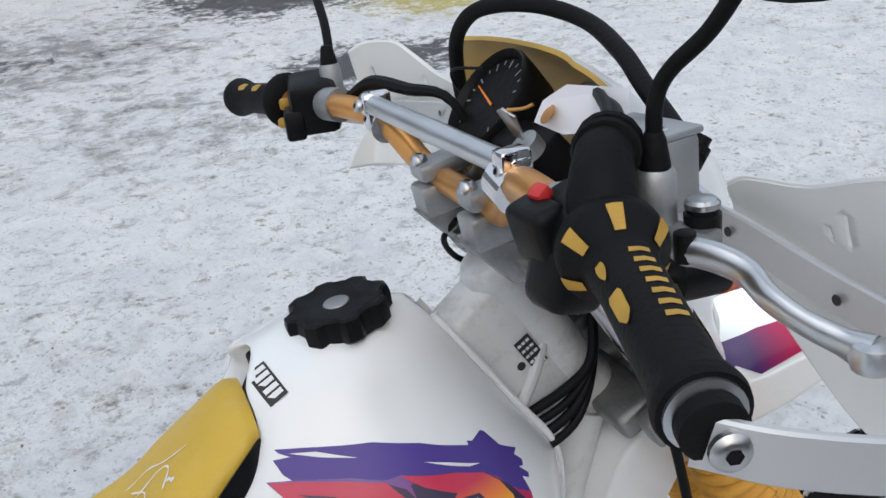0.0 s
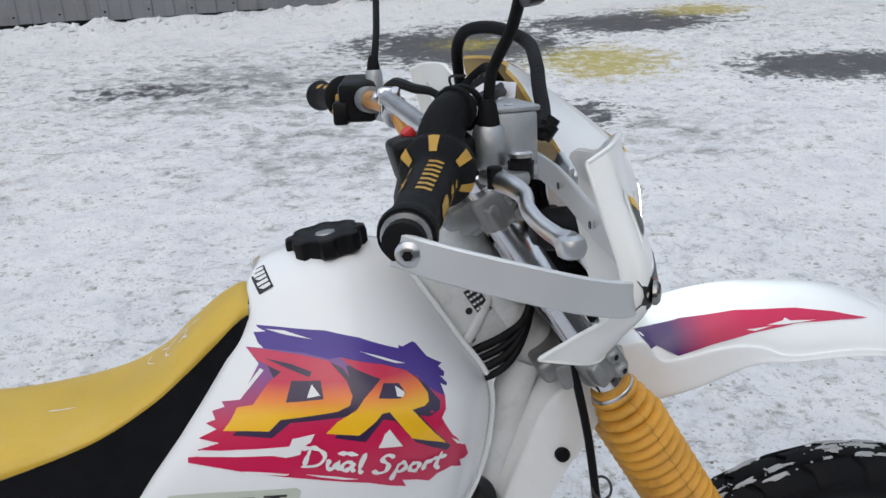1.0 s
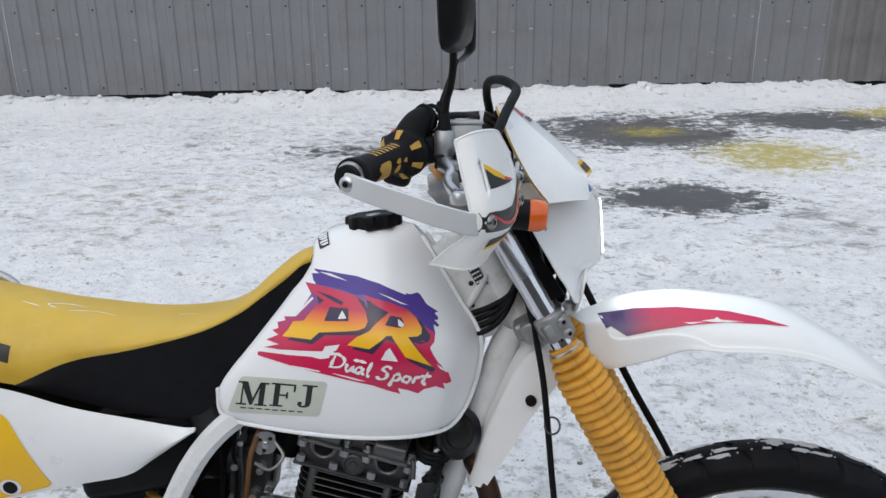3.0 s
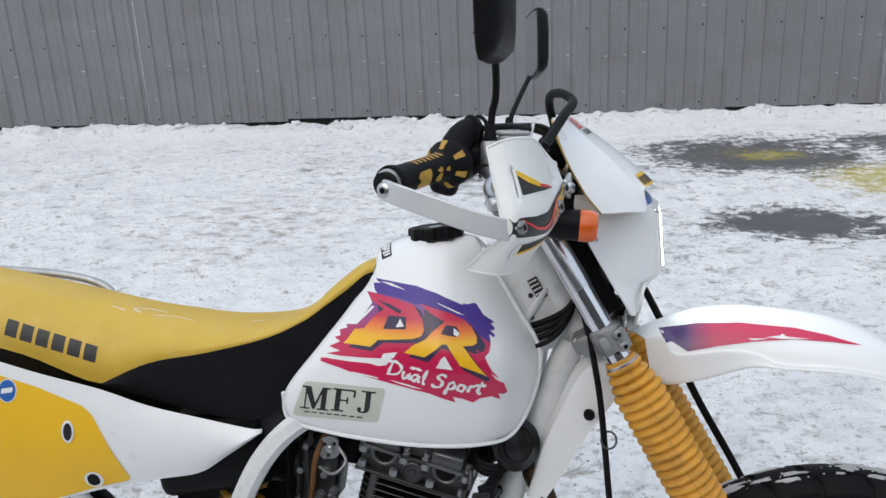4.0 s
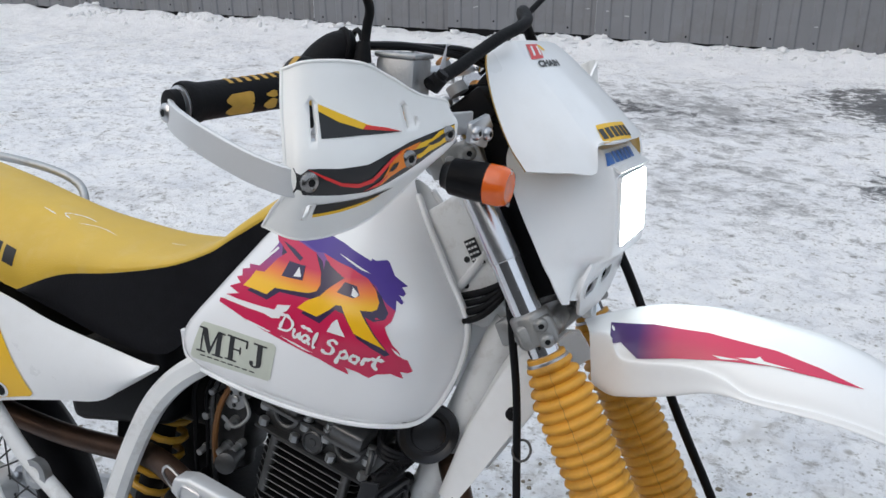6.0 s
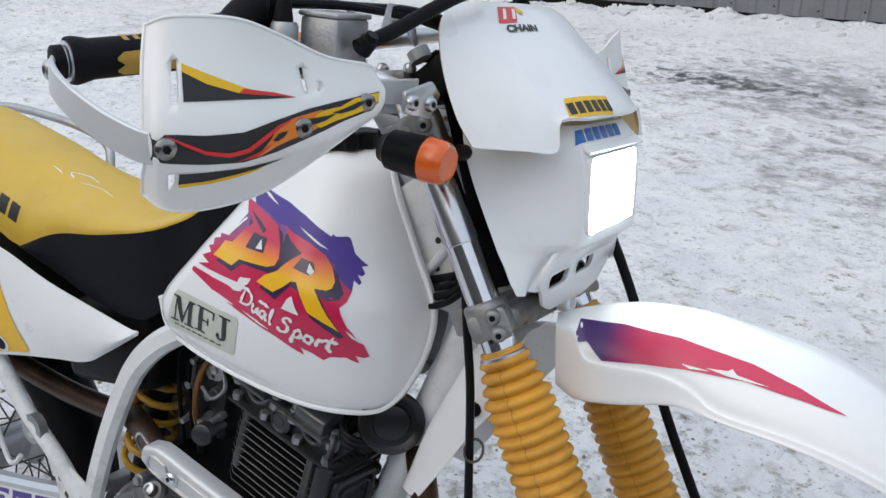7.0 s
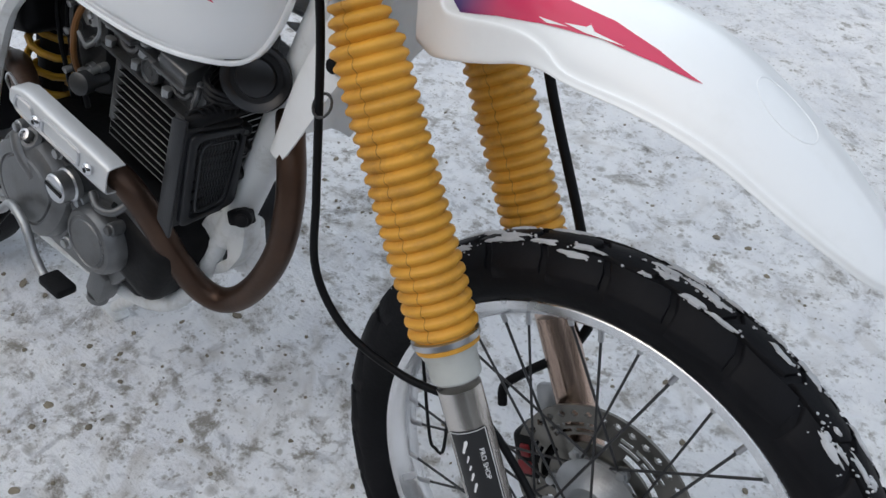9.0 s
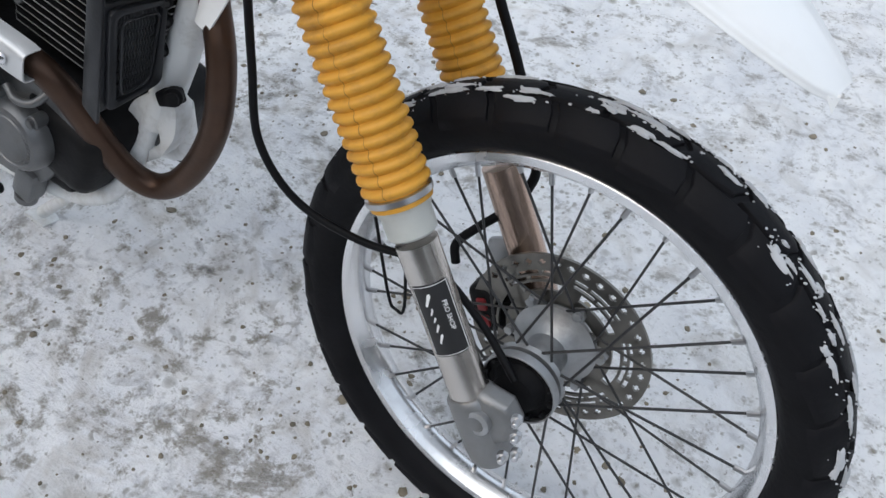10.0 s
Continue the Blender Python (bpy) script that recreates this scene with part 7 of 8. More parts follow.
    for u in (-0.082, -0.03, 0.03, 0.082):
        part("head_stud", lathe(Q(u, -0.083, -0.0535), up, [(0, 0.0072), (0.01, 0.0072), (0.011, 0.005)], 6), CAST, head)
    part("decompressor_arm", sweep([Q(0.075, -0.07, -0.004), Q(0.088, -0.09, -0.008), Q(0.094, -0.1, -0.03)], 0.004, 8, 4), ENGINE, head)
    part("spark_lead", sweep([Q(0.09, -0.03, -0.02), Q(0.11, -0.06, 0.0), Q(0.1, -0.06, 0.03), Q(0.06, -0.03, 0.045)], 0.0045, 8, 4), CABLE, head)
    part("intake_pipe", sweep([Q(-0.08, -0.02, -0.012), Q(-0.105, -0.02, -0.01), (-0.775, -0.02, 0.668)], [0.026, 0.028, 0.026], 16, 3), RUBBER, head)
    # carburettor with its linkage
    bm = bmesh.new()
    block((-0.82, -0.02, 0.64), (0.07, 0.07, 0.09), (0, 8, 0), 0.01, bm)
    lathe((-0.825, -0.02, 0.6), (0, 0, -1), [(0, 0.03), (0.03, 0.028), (0.04, 0.015)], 18, bm)
    lathe((-0.815, -0.02, 0.68), (0.1, 0, 1), [(0, 0.03), (0.022, 0.03), (0.026, 0.024), (0.03, 0.024)], 18, bm)
    lathe((-0.85, -0.02, 0.65), (-1, 0, 0), [(0, 0.03), (0.02, 0.034), (0.06, 0.036)], 18, bm)
    carb = part("carburettor", bm, ENGINE, eng, "dirty carburettor")
    drum = [Vector((-0.79, -0.066, 0.695)) + Vector((math.cos(a), 0, math.sin(a))) * (0.021 if 0.6 < a < 4.2 else 0.0165) for a in (k * math.pi / 12 for k in range(24))]
    holes = [[Vector((-0.79, -0.066, 0.695)) + Vector((math.cos(b) * 0.0115 + math.cos(a) * 0.0036, 0, math.sin(b) * 0.0115 + math.sin(a) * 0.0036)) for a in (k * math.pi / 4 for k in range(8))] for b in (0.9, 2.5, 4.4)]
    part("throttle_drum", pierced(drum, holes, (0, -0.004, 0)), CAST, carb, "pierced throttle wheel")
    part("drum_hub", lathe((-0.79, -0.06, 0.695), (0, -1, 0), [(0, 0.006), (0.014, 0.006), (0.015, 0.004)], 10), STEEL, carb)
    for x, z, r in ((-0.84, 0.66, 0.006), (-0.812, 0.61, 0.0075), (-0.79, 0.62, 0.005), (-0.85, 0.6, 0.005), (-0.83, 0.7, 0.005), (-0.8, 0.655, 0.006)):
        part("carburettor_screw", lathe((x, -0.05, z), (0, -1, -0.15), [(0, r * 1.3), (0.012, r * 1.3), (0.012, r), (0.026, r), (0.027, r * 0.6)], 10), CAST, carb)
    part("fuel_hose", sweep([(-0.8, -0.06, 0.72), (-0.812, -0.078, 0.68), (-0.818, -0.08, 0.63), (-0.83, -0.06, 0.58)], 0.0045, 8, 5), HOSE, carb, "amber fuel hose")
    for dx, r in ((0.0, 0.003), (0.012, 0.0042), (-0.022, 0.0036)):
        part("carburettor_pipe", sweep([(-0.835 + dx, -0.055, 0.725), (-0.842 + dx, -0.07, 0.69), (-0.838 + dx, -0.072, 0.64), (-0.846 + dx, -0.06, 0.585), (-0.85 + dx, -0.05, 0.54)], r, 8, 5), ENGINE if dx > 0 else CABLE, carb)
    part("carburettor_lever", sweep([(-0.775, -0.07, 0.7), (-0.76, -0.08, 0.68), (-0.78, -0.085, 0.66), (-0.805, -0.08, 0.668)], 0.0028, 6, 4), CAST, carb)
    part("choke_knob", lathe((-0.8, -0.05, 0.6), (0.25, -0.9, 0.1), [(0, 0.012), (0.03, 0.012), (0.032, 0.016), (0.048, 0.016), (0.05, 0.012)], 14), ENGINE, carb)
    part("air_box", block((-0.99, -0.02, 0.68), (0.2, 0.17, 0.13), (0, -12, 0), 0.02, segs=3), BLACKP, bike, "black plastic air box")
    part("intake_boot", sweep([(-0.86, -0.02, 0.65), (-0.9, -0.02, 0.655), (-0.95, -0.02, 0.67)], [0.035, 0.038, 0.045], 18, 4), RUBBER, bike)
    horn = lathe((-0.494, -0.06, 0.722), (0.6, -0.78, 0.15), [(-0.03, 0.02), (-0.012, 0.034), (0.0, 0.039), (0.008, 0.041), (0.012, 0.039), (0.0105, 0.035), (0.007, 0.03), (0.0075, 0.024), (0.011, 0.022), (0.0125, 0.018), (0.0135, 0.001)], 36)
    block((-0.51, -0.02, 0.71), (0.02, 0.06, 0.02), (0, 0, 20), 0.003, horn)
    part("horn", horn, HORN, bike, "round dark horn")
    part("ignition_coil", block((-0.55, -0.03, 0.735), (0.06, 0.06, 0.045), (0, 10, 0), 0.006), BLACKP, bike)
    for k in range(3):
        part("engine_wiring", sweep([(-0.56, -0.05, 0.72 - 0.008 * k), (-0.545, -0.09, 0.705 - 0.008 * k), (-0.515, -0.085, 0.695 - 0.006 * k), (-0.49, -0.03, 0.69)], 0.0042, 8, 4), CABLE, bike)


engine()


def oil_cooler():
    a, b, c, d = Vector((-0.524, -0.135, 0.662)), Vector((-0.522, -0.045, 0.65)), Vector((-0.537, -0.045, 0.527)), Vector((-0.553, -0.135, 0.512))
    n = (b - a).cross(d - a).normalized()
    n = n if n.x > 0 else -n
    ob = part("oil_cooler", slab([a, b, c, d], -n * 0.02, 0.006, segs=3), SHROUD, bike, "black oil cooler behind a lattice guard")
    # raised frame round the grille
    at = lambda u, v, h=0.0: a.lerp(b, u).lerp(d.lerp(c, u), v) + n * h
    outer = rounded([at(0.05, 0.04), at(0.97, 0.03), at(0.93, 0.93), at(0.1, 0.97)], 0.012)
    inner = rounded([at(0.17, 0.1), at(0.9, 0.08), at(0.78, 0.88), at(0.22, 0.92)], 0.01)
    part("guard_frame", pierced(outer, [inner[::-1]], n * 0.007, 0.0015), SHROUD, ob, "raised rim of the guard")
    wire = [at(0.235, 0.15, 0.0075), at(0.84, 0.13, 0.0075), at(0.72, 0.83, 0.0075), at(0.285, 0.86, 0.0075)]
    part("guard_wire", sweep(rounded(wire, 0.012), 0.0016, 6, 0, closed=True), SHROUD, ob, "inner ring of the guard")
    # expanded lattice
    for i in range(1, 13):
        u = 0.2 + 0.66 * i / 13
        zig = [at(u + (0.014 if k % 2 else -0.014) + (0.5 - u) * 0.2 * k / 16, 0.1 + 0.78 * k / 16, 0.0025) for k in range(17)]
        part("guard_slat", strap(zig, 0.0016, 0.0016, 1, up=n), SHROUD, ob)
    for i in range(1, 7):
        part("guard_rib", rod(at(0.2, 0.1 + 0.11 * i, 0.001), at(0.86 - 0.012 * i, 0.08 + 0.11 * i, 0.001), 0.0009, 6), ENGDARK, ob)
    bm = slab([a + Vector((0.004, -0.003, 0.012)), d + Vector((0.002, -0.003, -0.01)), d - n * 0.022 + Vector((0, -0.003, 0.004)), a - n * 0.022 + Vector((0, -0.003, 0.004))], (0, 0.006, 0), 0.0025)
    part("side_shroud", bm, SHROUD, ob, "black side shroud")
    # corrugated hose over the top, ending in a rubber mount
    top = sweep([a + Vector((-0.012, 0.012, 0.006)), a.lerp(b, 0.3) + Vector((0, 0, 0.013)), b + Vector((0.002, 0.008, 0.022)), (-0.503, -0.03, 0.683), (-0.495, -0.018, 0.689)], [0.009, 0.01, 0.0085, 0.008, 0.011], 12, 5)
    part("cooler_hose", top, RUBBER, ob, "black hose over the cooler")
    for k in range(7):
        p = a + Vector((0.001 * k, 0.016 + 0.008 * k, 0.011 + 0.0008 * k))
        part("hose_rib", sweep([p + Vector((0, 0.0105 * math.cos(q) * 0.6, 0.0105 * math.sin(q))) + Vector((0.006 * math.cos(q), 0, 0)) for q in (j * math.pi / 6 for j in range(12))], 0.0022, 6, 0, closed=True), RUBBER, ob)
    for p in ((-0.532, -0.04, 0.613), (-0.54, -0.04, 0.572), (-0.526, -0.045, 0.64)):
        part("cooler_bolt", bolt(p, (0.8, -0.5, 0), 0.009, 0.012), [ENGDARK, KPRINT], ob)


oil_cooler()


def exhaust():
    path = [(-0.58, 0.0, 0.655), (-0.53, 0.01, 0.685), (-0.488, -0.012, 0.682), (-0.458, -0.036, 0.652), (-0.441, -0.047, 0.615), (-0.4365, -0.051, 0.575), (-0.442, -0.052, 0.522), (-0.463, -0.05, 0.466), (-0.495, -0.048, 0.414), (-0.528, -0.049, 0.38), (-0.556, -0.058, 0.373), (-0.58, -0.075, 0.396), (-0.597, -0.098, 0.448), (-0.611, -0.122, 0.506), (-0.628, -0.138, 0.542), (-0.665, -0.147, 0.563), (-0.74, -0.15, 0.579), (-0.81, -0.147, 0.589), (-0.88, -0.118, 0.588), (-0.95, -0.085, 0.572), (-1.0, -0.074, 0.558), (-1.14, -0.07, 0.547), (-1.28, -0.085, 0.57), (-1.36, -0.11, 0.62)]
    ob = part("exhaust_pipe", sweep(path, 0.0178, 18, 6), RUST, bike, "heat-browned exhaust header pipe")
    a, b = Vector((-0.812, -0.163, 0.6)), Vector((-0.622, -0.159, 0.559))
    d = (b - a).normalized()
    up = Vector((0, 1, 0)).cross(d).normalized()
    up = up if up.z > 0 else -up
    out = Vector((0, -1, 0))
    rows = []
    L = (b - a).length
    for u, k in ((0.0, 0.55), (0.015, 0.85), (0.03, 1.0), (L * 0.5, 1.0), (L - 0.02, 1.0), (L, 0.92)):
        rows.append([a + d * u + up * v * k + out * w for v, w in ((-0.0225, -0.012), (-0.0222, 0.004), (-0.018, 0.012), (0, 0.0135), (0.018, 0.012), (0.0222, 0.004), (0.0225, -0.012))])
    sh = part("heat_shield", skin(rows, 4, 4, thick=0.002), SATIN, ob, "brushed aluminium heat shield")
    tree = tree_of(sh)
    for u0, u1 in ((0.014, 0.05), (0.07, 0.142)):
        w = 0.0105
        bm = bmesh.new()
        ring = [(u0, -w * 0.4), (u0 + 0.006, -w), (u1 - 0.006, -w), (u1, -w * 0.4), (u1, w * 0.4), (u1 - 0.006, w), (u0 + 0.006, w), (u0, w * 0.4)]
        pts = [a + d * u + up * v + out * 0.0145 for u, v in ring]
        bm = sweep(pts, 0.0022, 6, 3, closed=True)
        part("pressed_slot", bm, ALU, sh)
    for u in (0.06, 0.163):
        part("shield_bolt", bolt(tuple(a + d * u + out * 0.0145), (0, -1, 0), 0.0085, 0.006), [CHROME, ENGDARK], sh)
    part("shield_hook", sweep([a + up * 0.012 + out * 0.004, a - d * 0.022 + up * 0.014, a - d * 0.028 + up * 0.002, a - d * 0.012 - up * 0.012, a + d * 0.004 - up * 0.014], 0.0022, 6, 4), STEEL, sh)
    part("silencer", lathe((-1.36, -0.11, 0.62), (-1, -0.12, 0.5), [(0, 0.02), (0.03, 0.045), (0.1, 0.052), (0.34, 0.052), (0.36, 0.04)], 28), ENGDARK, ob, "dark silencer")


exhaust()


def rear_end():
    coil = []
    a, b = Vector((-1.0, -0.02, 0.44)), Vector((-0.955, -0.01, 0.66))
    s, t, d = frame_of(b - a)
    for k in range(7 * 12 + 1):
        u = k / (7 * 12)
        ang = 2 * math.pi * 7 * u
        coil.append(a.lerp(b, u) + (s * math.cos(ang) + t * math.sin(ang)) * 0.036)
    sh = part("shock_absorber", rod(a - d * 0.05, b + d * 0.06, 0.02, 16), ENGDARK, bike, "rear shock absorber with a yellow spring")
    part("coil_spring", sweep(coil, 0.0058, 8, 1), COIL, sh, "yellow coil spring")
    bm = bmesh.new()
    for s1 in (-1, 1):
        strap_bm = strap([(-0.99, s1 * 0.085, 0.392), (-1.1, s1 * 0.095, 0.36), (-1.25, s1 * 0.105, 0.325), (-1.44, s1 * 0.11, 0.285)], 0.068, 0.028)
        absorb(bm, strap_bm)
    block((-1.03, 0, 0.385), (0.06, 0.18, 0.06), (0, 0, 0), 0.01, bm)
    sw = part("swingarm", bm, ALU, bike, "brushed aluminium swingarm with a model number")
    tree = tree_of(sw)
    bm = print_on([[(-1.29, 0.29), (-1.105, 0.332), (-1.105, 0.378), (-1.29, 0.336)]], tree, (0, -0.3, 0), (1, 0, 0), (0, 0, 1), (0, 1, 0), 0.0006, 0.03)
    dec = part("swingarm_decal", bm, WPRINT, sw, "pale decal")
    for x0 in (-1.282, -1.222, -1.163):
        field = [(x0 + 0.05 * u + 0.004 * v, 0.298 + (x0 + 1.29) * 0.23 + 0.0115 * u + 0.034 * v) for u, v in ((0, 0), (1, 0), (1, 1), (0, 1))]
        part("decal_field", print_on([field], tree, (0, -0.3, 0), (1, 0, 0), (0, 0, 1), (0, 1, 0), 0.001, 0.02), PURPLE, dec, "violet field")
    bm = print_on(shifted(letters("250", 0.036, 0.15, 0.0015), -1.272, 0.305, 2.62, 0.95, 0.36), tree, (0, -0.3, 0), (1, 0, 0), (0, 0, 1), (0, 1, 0), 0.0014, 0.02)
    part("decal_number", bm, WPRINT, dec, "pale model number")
    O = Vector((-1.44, 0, 0.3))
    wheel = tagged(new("rear_wheel"), "spoked rear wheel with a block tyre")
    wheel.parent = bike
    part("tyre", lathe(O, (0, 1, 0), [(-0.025, 0.232), (-0.045, 0.24), (-0.055, 0.262), (-0.05, 0.285), (-0.03, 0.3), (0, 0.304), (0.03, 0.3), (0.05, 0.285), (0.055, 0.262), (0.045, 0.24), (0.025, 0.232)], 96, caps=False), TYRE, wheel, "black rear tyre", 60)
    part("rim", lathe(O, (0, 1, 0), [(-0.03, 0.222), (-0.03, 0.236), (-0.026, 0.236), (-0.02, 0.224), (0, 0.22), (0.02, 0.224), (0.026, 0.236), (0.03, 0.236), (0.03, 0.222), (0, 0.213), (-0.03, 0.222)], 96, caps=False), ALU, wheel, "polished aluminium rim")
    part("hub", lathe(O - Vector((0, 0.06, 0)), (0, 1, 0), [(0, 0.05), (0.01, 0.06), (0.03, 0.04), (0.09, 0.04), (0.11, 0.06), (0.12, 0.05)], 30), CAST, wheel)
    for k in range(36):
        sd = -1 if k % 2 else 1
        a1 = 2 * math.pi * k / 36
        h = a1 + (0.6 if (k // 2) % 2 else -0.6)
        part("spoke", rod(O + Vector((math.sin(a1) * 0.216, sd * 0.004, math.cos(a1) * 0.216)), O + Vector((math.sin(h) * 0.055, sd * 0.045, math.cos(h) * 0.055)), 0.0018, 6), DARKSTEEL, wheel)
    part("axle", rod(O - Vector((0, 0.14, 0)), O + Vector((0, 0.14, 0)), 0.012, 14), STEEL, wheel)
    # Black sheet added to put shade behind the shock absorber
    part("dark_backdrop", slab([Vector((x, 0.05, z)) for x, z in ((-1.14, 0.43), (-1.0, 0.4), (-0.885, 0.44), (-0.87, 0.72), (-0.95, 0.76), (-1.12, 0.7))], (0, 0.02, 0), 0.006), BLACKP, bike, "black sheet added to darken the space behind the shock absorber")
    # rear fender and grab rail
    rows = []
    for x, z, w in ((-1.42, 0.86, 0.11), (-1.55, 0.89, 0.1), (-1.75, 0.9, 0.085), (-1.92, 0.87, 0.06)):
        rows.append([(x, -w, z - 0.05), (x, -w * 0.9, z - 0.01), (x, -w * 0.4, z + 0.012), (x, w * 0.4, z + 0.012), (x, w * 0.9, z - 0.01), (x, w, z - 0.05)])
    part("rear_fender", skin(rows, 4, 4, thick=0.003), WHITE, bike, "white plastic rear fender")
    part("grab_rail", sweep([(-1.28, 0.13, 0.86), (-1.32, 0.15, 0.9), (-1.42, 0.15, 0.92), (-1.6, 0.14, 0.925), (-1.66, 0.12, 0.91)], 0.008, 10, 5), CAST, bike, "grey tubular grab rail")
    part("fender_tray", slab([Vector((-1.5, -0.11, 0.6)), Vector((-1.1, -0.12, 0.66)), Vector((-1.06, -0.12, 0.73)), Vector((-1.5, -0.11, 0.84))], (0, 0.22, 0), 0.01), BLACKP, bike, "black inner rear fender")
    part("strap_hook", sweep([(-1.17, -0.16, 0.565), (-1.19, -0.165, 0.54), (-1.15, -0.165, 0.46), (-1.13, -0.165, 0.455), (-1.12, -0.16, 0.47)], 0.004, 8, 4), WORN, bike)
    part("linkage", lathe((-1.1, -0.14, 0.52), (0, -1, 0), [(0, 0.012), (0.0, 0.024), (0.014, 0.024), (0.015, 0.014), (0.01, 0.012)], 20), CAST, bike)


rear_end()


def foot_controls():
    ob = part("brake_pedal", sweep([(-0.93, -0.165, 0.36), (-0.87, -0.172, 0.4), (-0.83, -0.18, 0.43), (-0.79, -0.186, 0.42), (-0.765, -0.19, 0.385), (-0.735, -0.192, 0.362), (-0.7, -0.19, 0.362)], 0.0065, 10, 5), CAST, bike, "steel rear brake pedal")
    bm = block((-0.71, -0.192, 0.368), (0.045, 0.03, 0.014), (0, 4, 0), 0.004)
    part("pedal_pad", bm, RUBBER, ob)
    for s in (-1, 1):
        bm = block((-0.93, s * 0.2, 0.335), (0.045, 0.085, 0.014), (0, 0, 0), 0.003)
        for k in range(6):
            block((-0.93 + 0.018 * (1 if k % 2 else -1), s * (0.17 + 0.012 * k), 0.346), (0.008, 0.006, 0.012), (0, 0, 0), 0.001, bm)
        rod((-0.945, s * 0.13, 0.35), (-0.93, s * 0.165, 0.338), 0.012, 10, bm)
        part("foot_peg", bm, ENGDARK, bike, "toothed steel foot peg")
    st = part("side_stand", sweep([(-0.62, 0.052, 0.37), (-0.72, 0.062, 0.277), (-0.86, 0.072, 0.147), (-0.985, 0.084, 0.03)], [0.012, 0.011, 0.0105, 0.012], 12, 4), WORN, bike, "white side stand, folded out into the snow")
    part("stand_foot", block((-0.99, 0.086, 0.016), (0.05, 0.045, 0.006), (-11.5, 10, 0), 0.002), WORN, st)


foot_controls()


def brake_caliper():
    bm = block((-0.098, 0.078, 0.335), (0.04, 0.046, 0.07), (0, -25, 0), 0.012, segs=3)
    block((-0.074, 0.086, 0.325), (0.034, 0.028, 0.05), (0, -25, 0), 0.008, bm)
    ob = part("brake_caliper", bm, ENGDARK, bike, "dark brake caliper with a red cover")
    for dz, w in ((0.0, 0.02), (0.024, 0.014)):
        part("caliper_cover", block((-0.094 - dz * 0.3, 0.054, 0.322 + dz), (w, 0.006, 0.018), (0, -25, 0), 0.003), DARKRED, ob, "red caliper cover")
    bm = slab(rounded([Vector((-0.128, 0.09, 0.418)), Vector((-0.106, 0.09, 0.43)), Vector((-0.085, 0.09, 0.4)), Vector((-0.07, 0.09, 0.33)), Vector((-0.1, 0.09, 0.34))], 0.008), (0, 0.008, 0), 0.002)
    part("caliper_bracket", bm, CAST, ob, "cast caliper bracket")


brake_caliper()

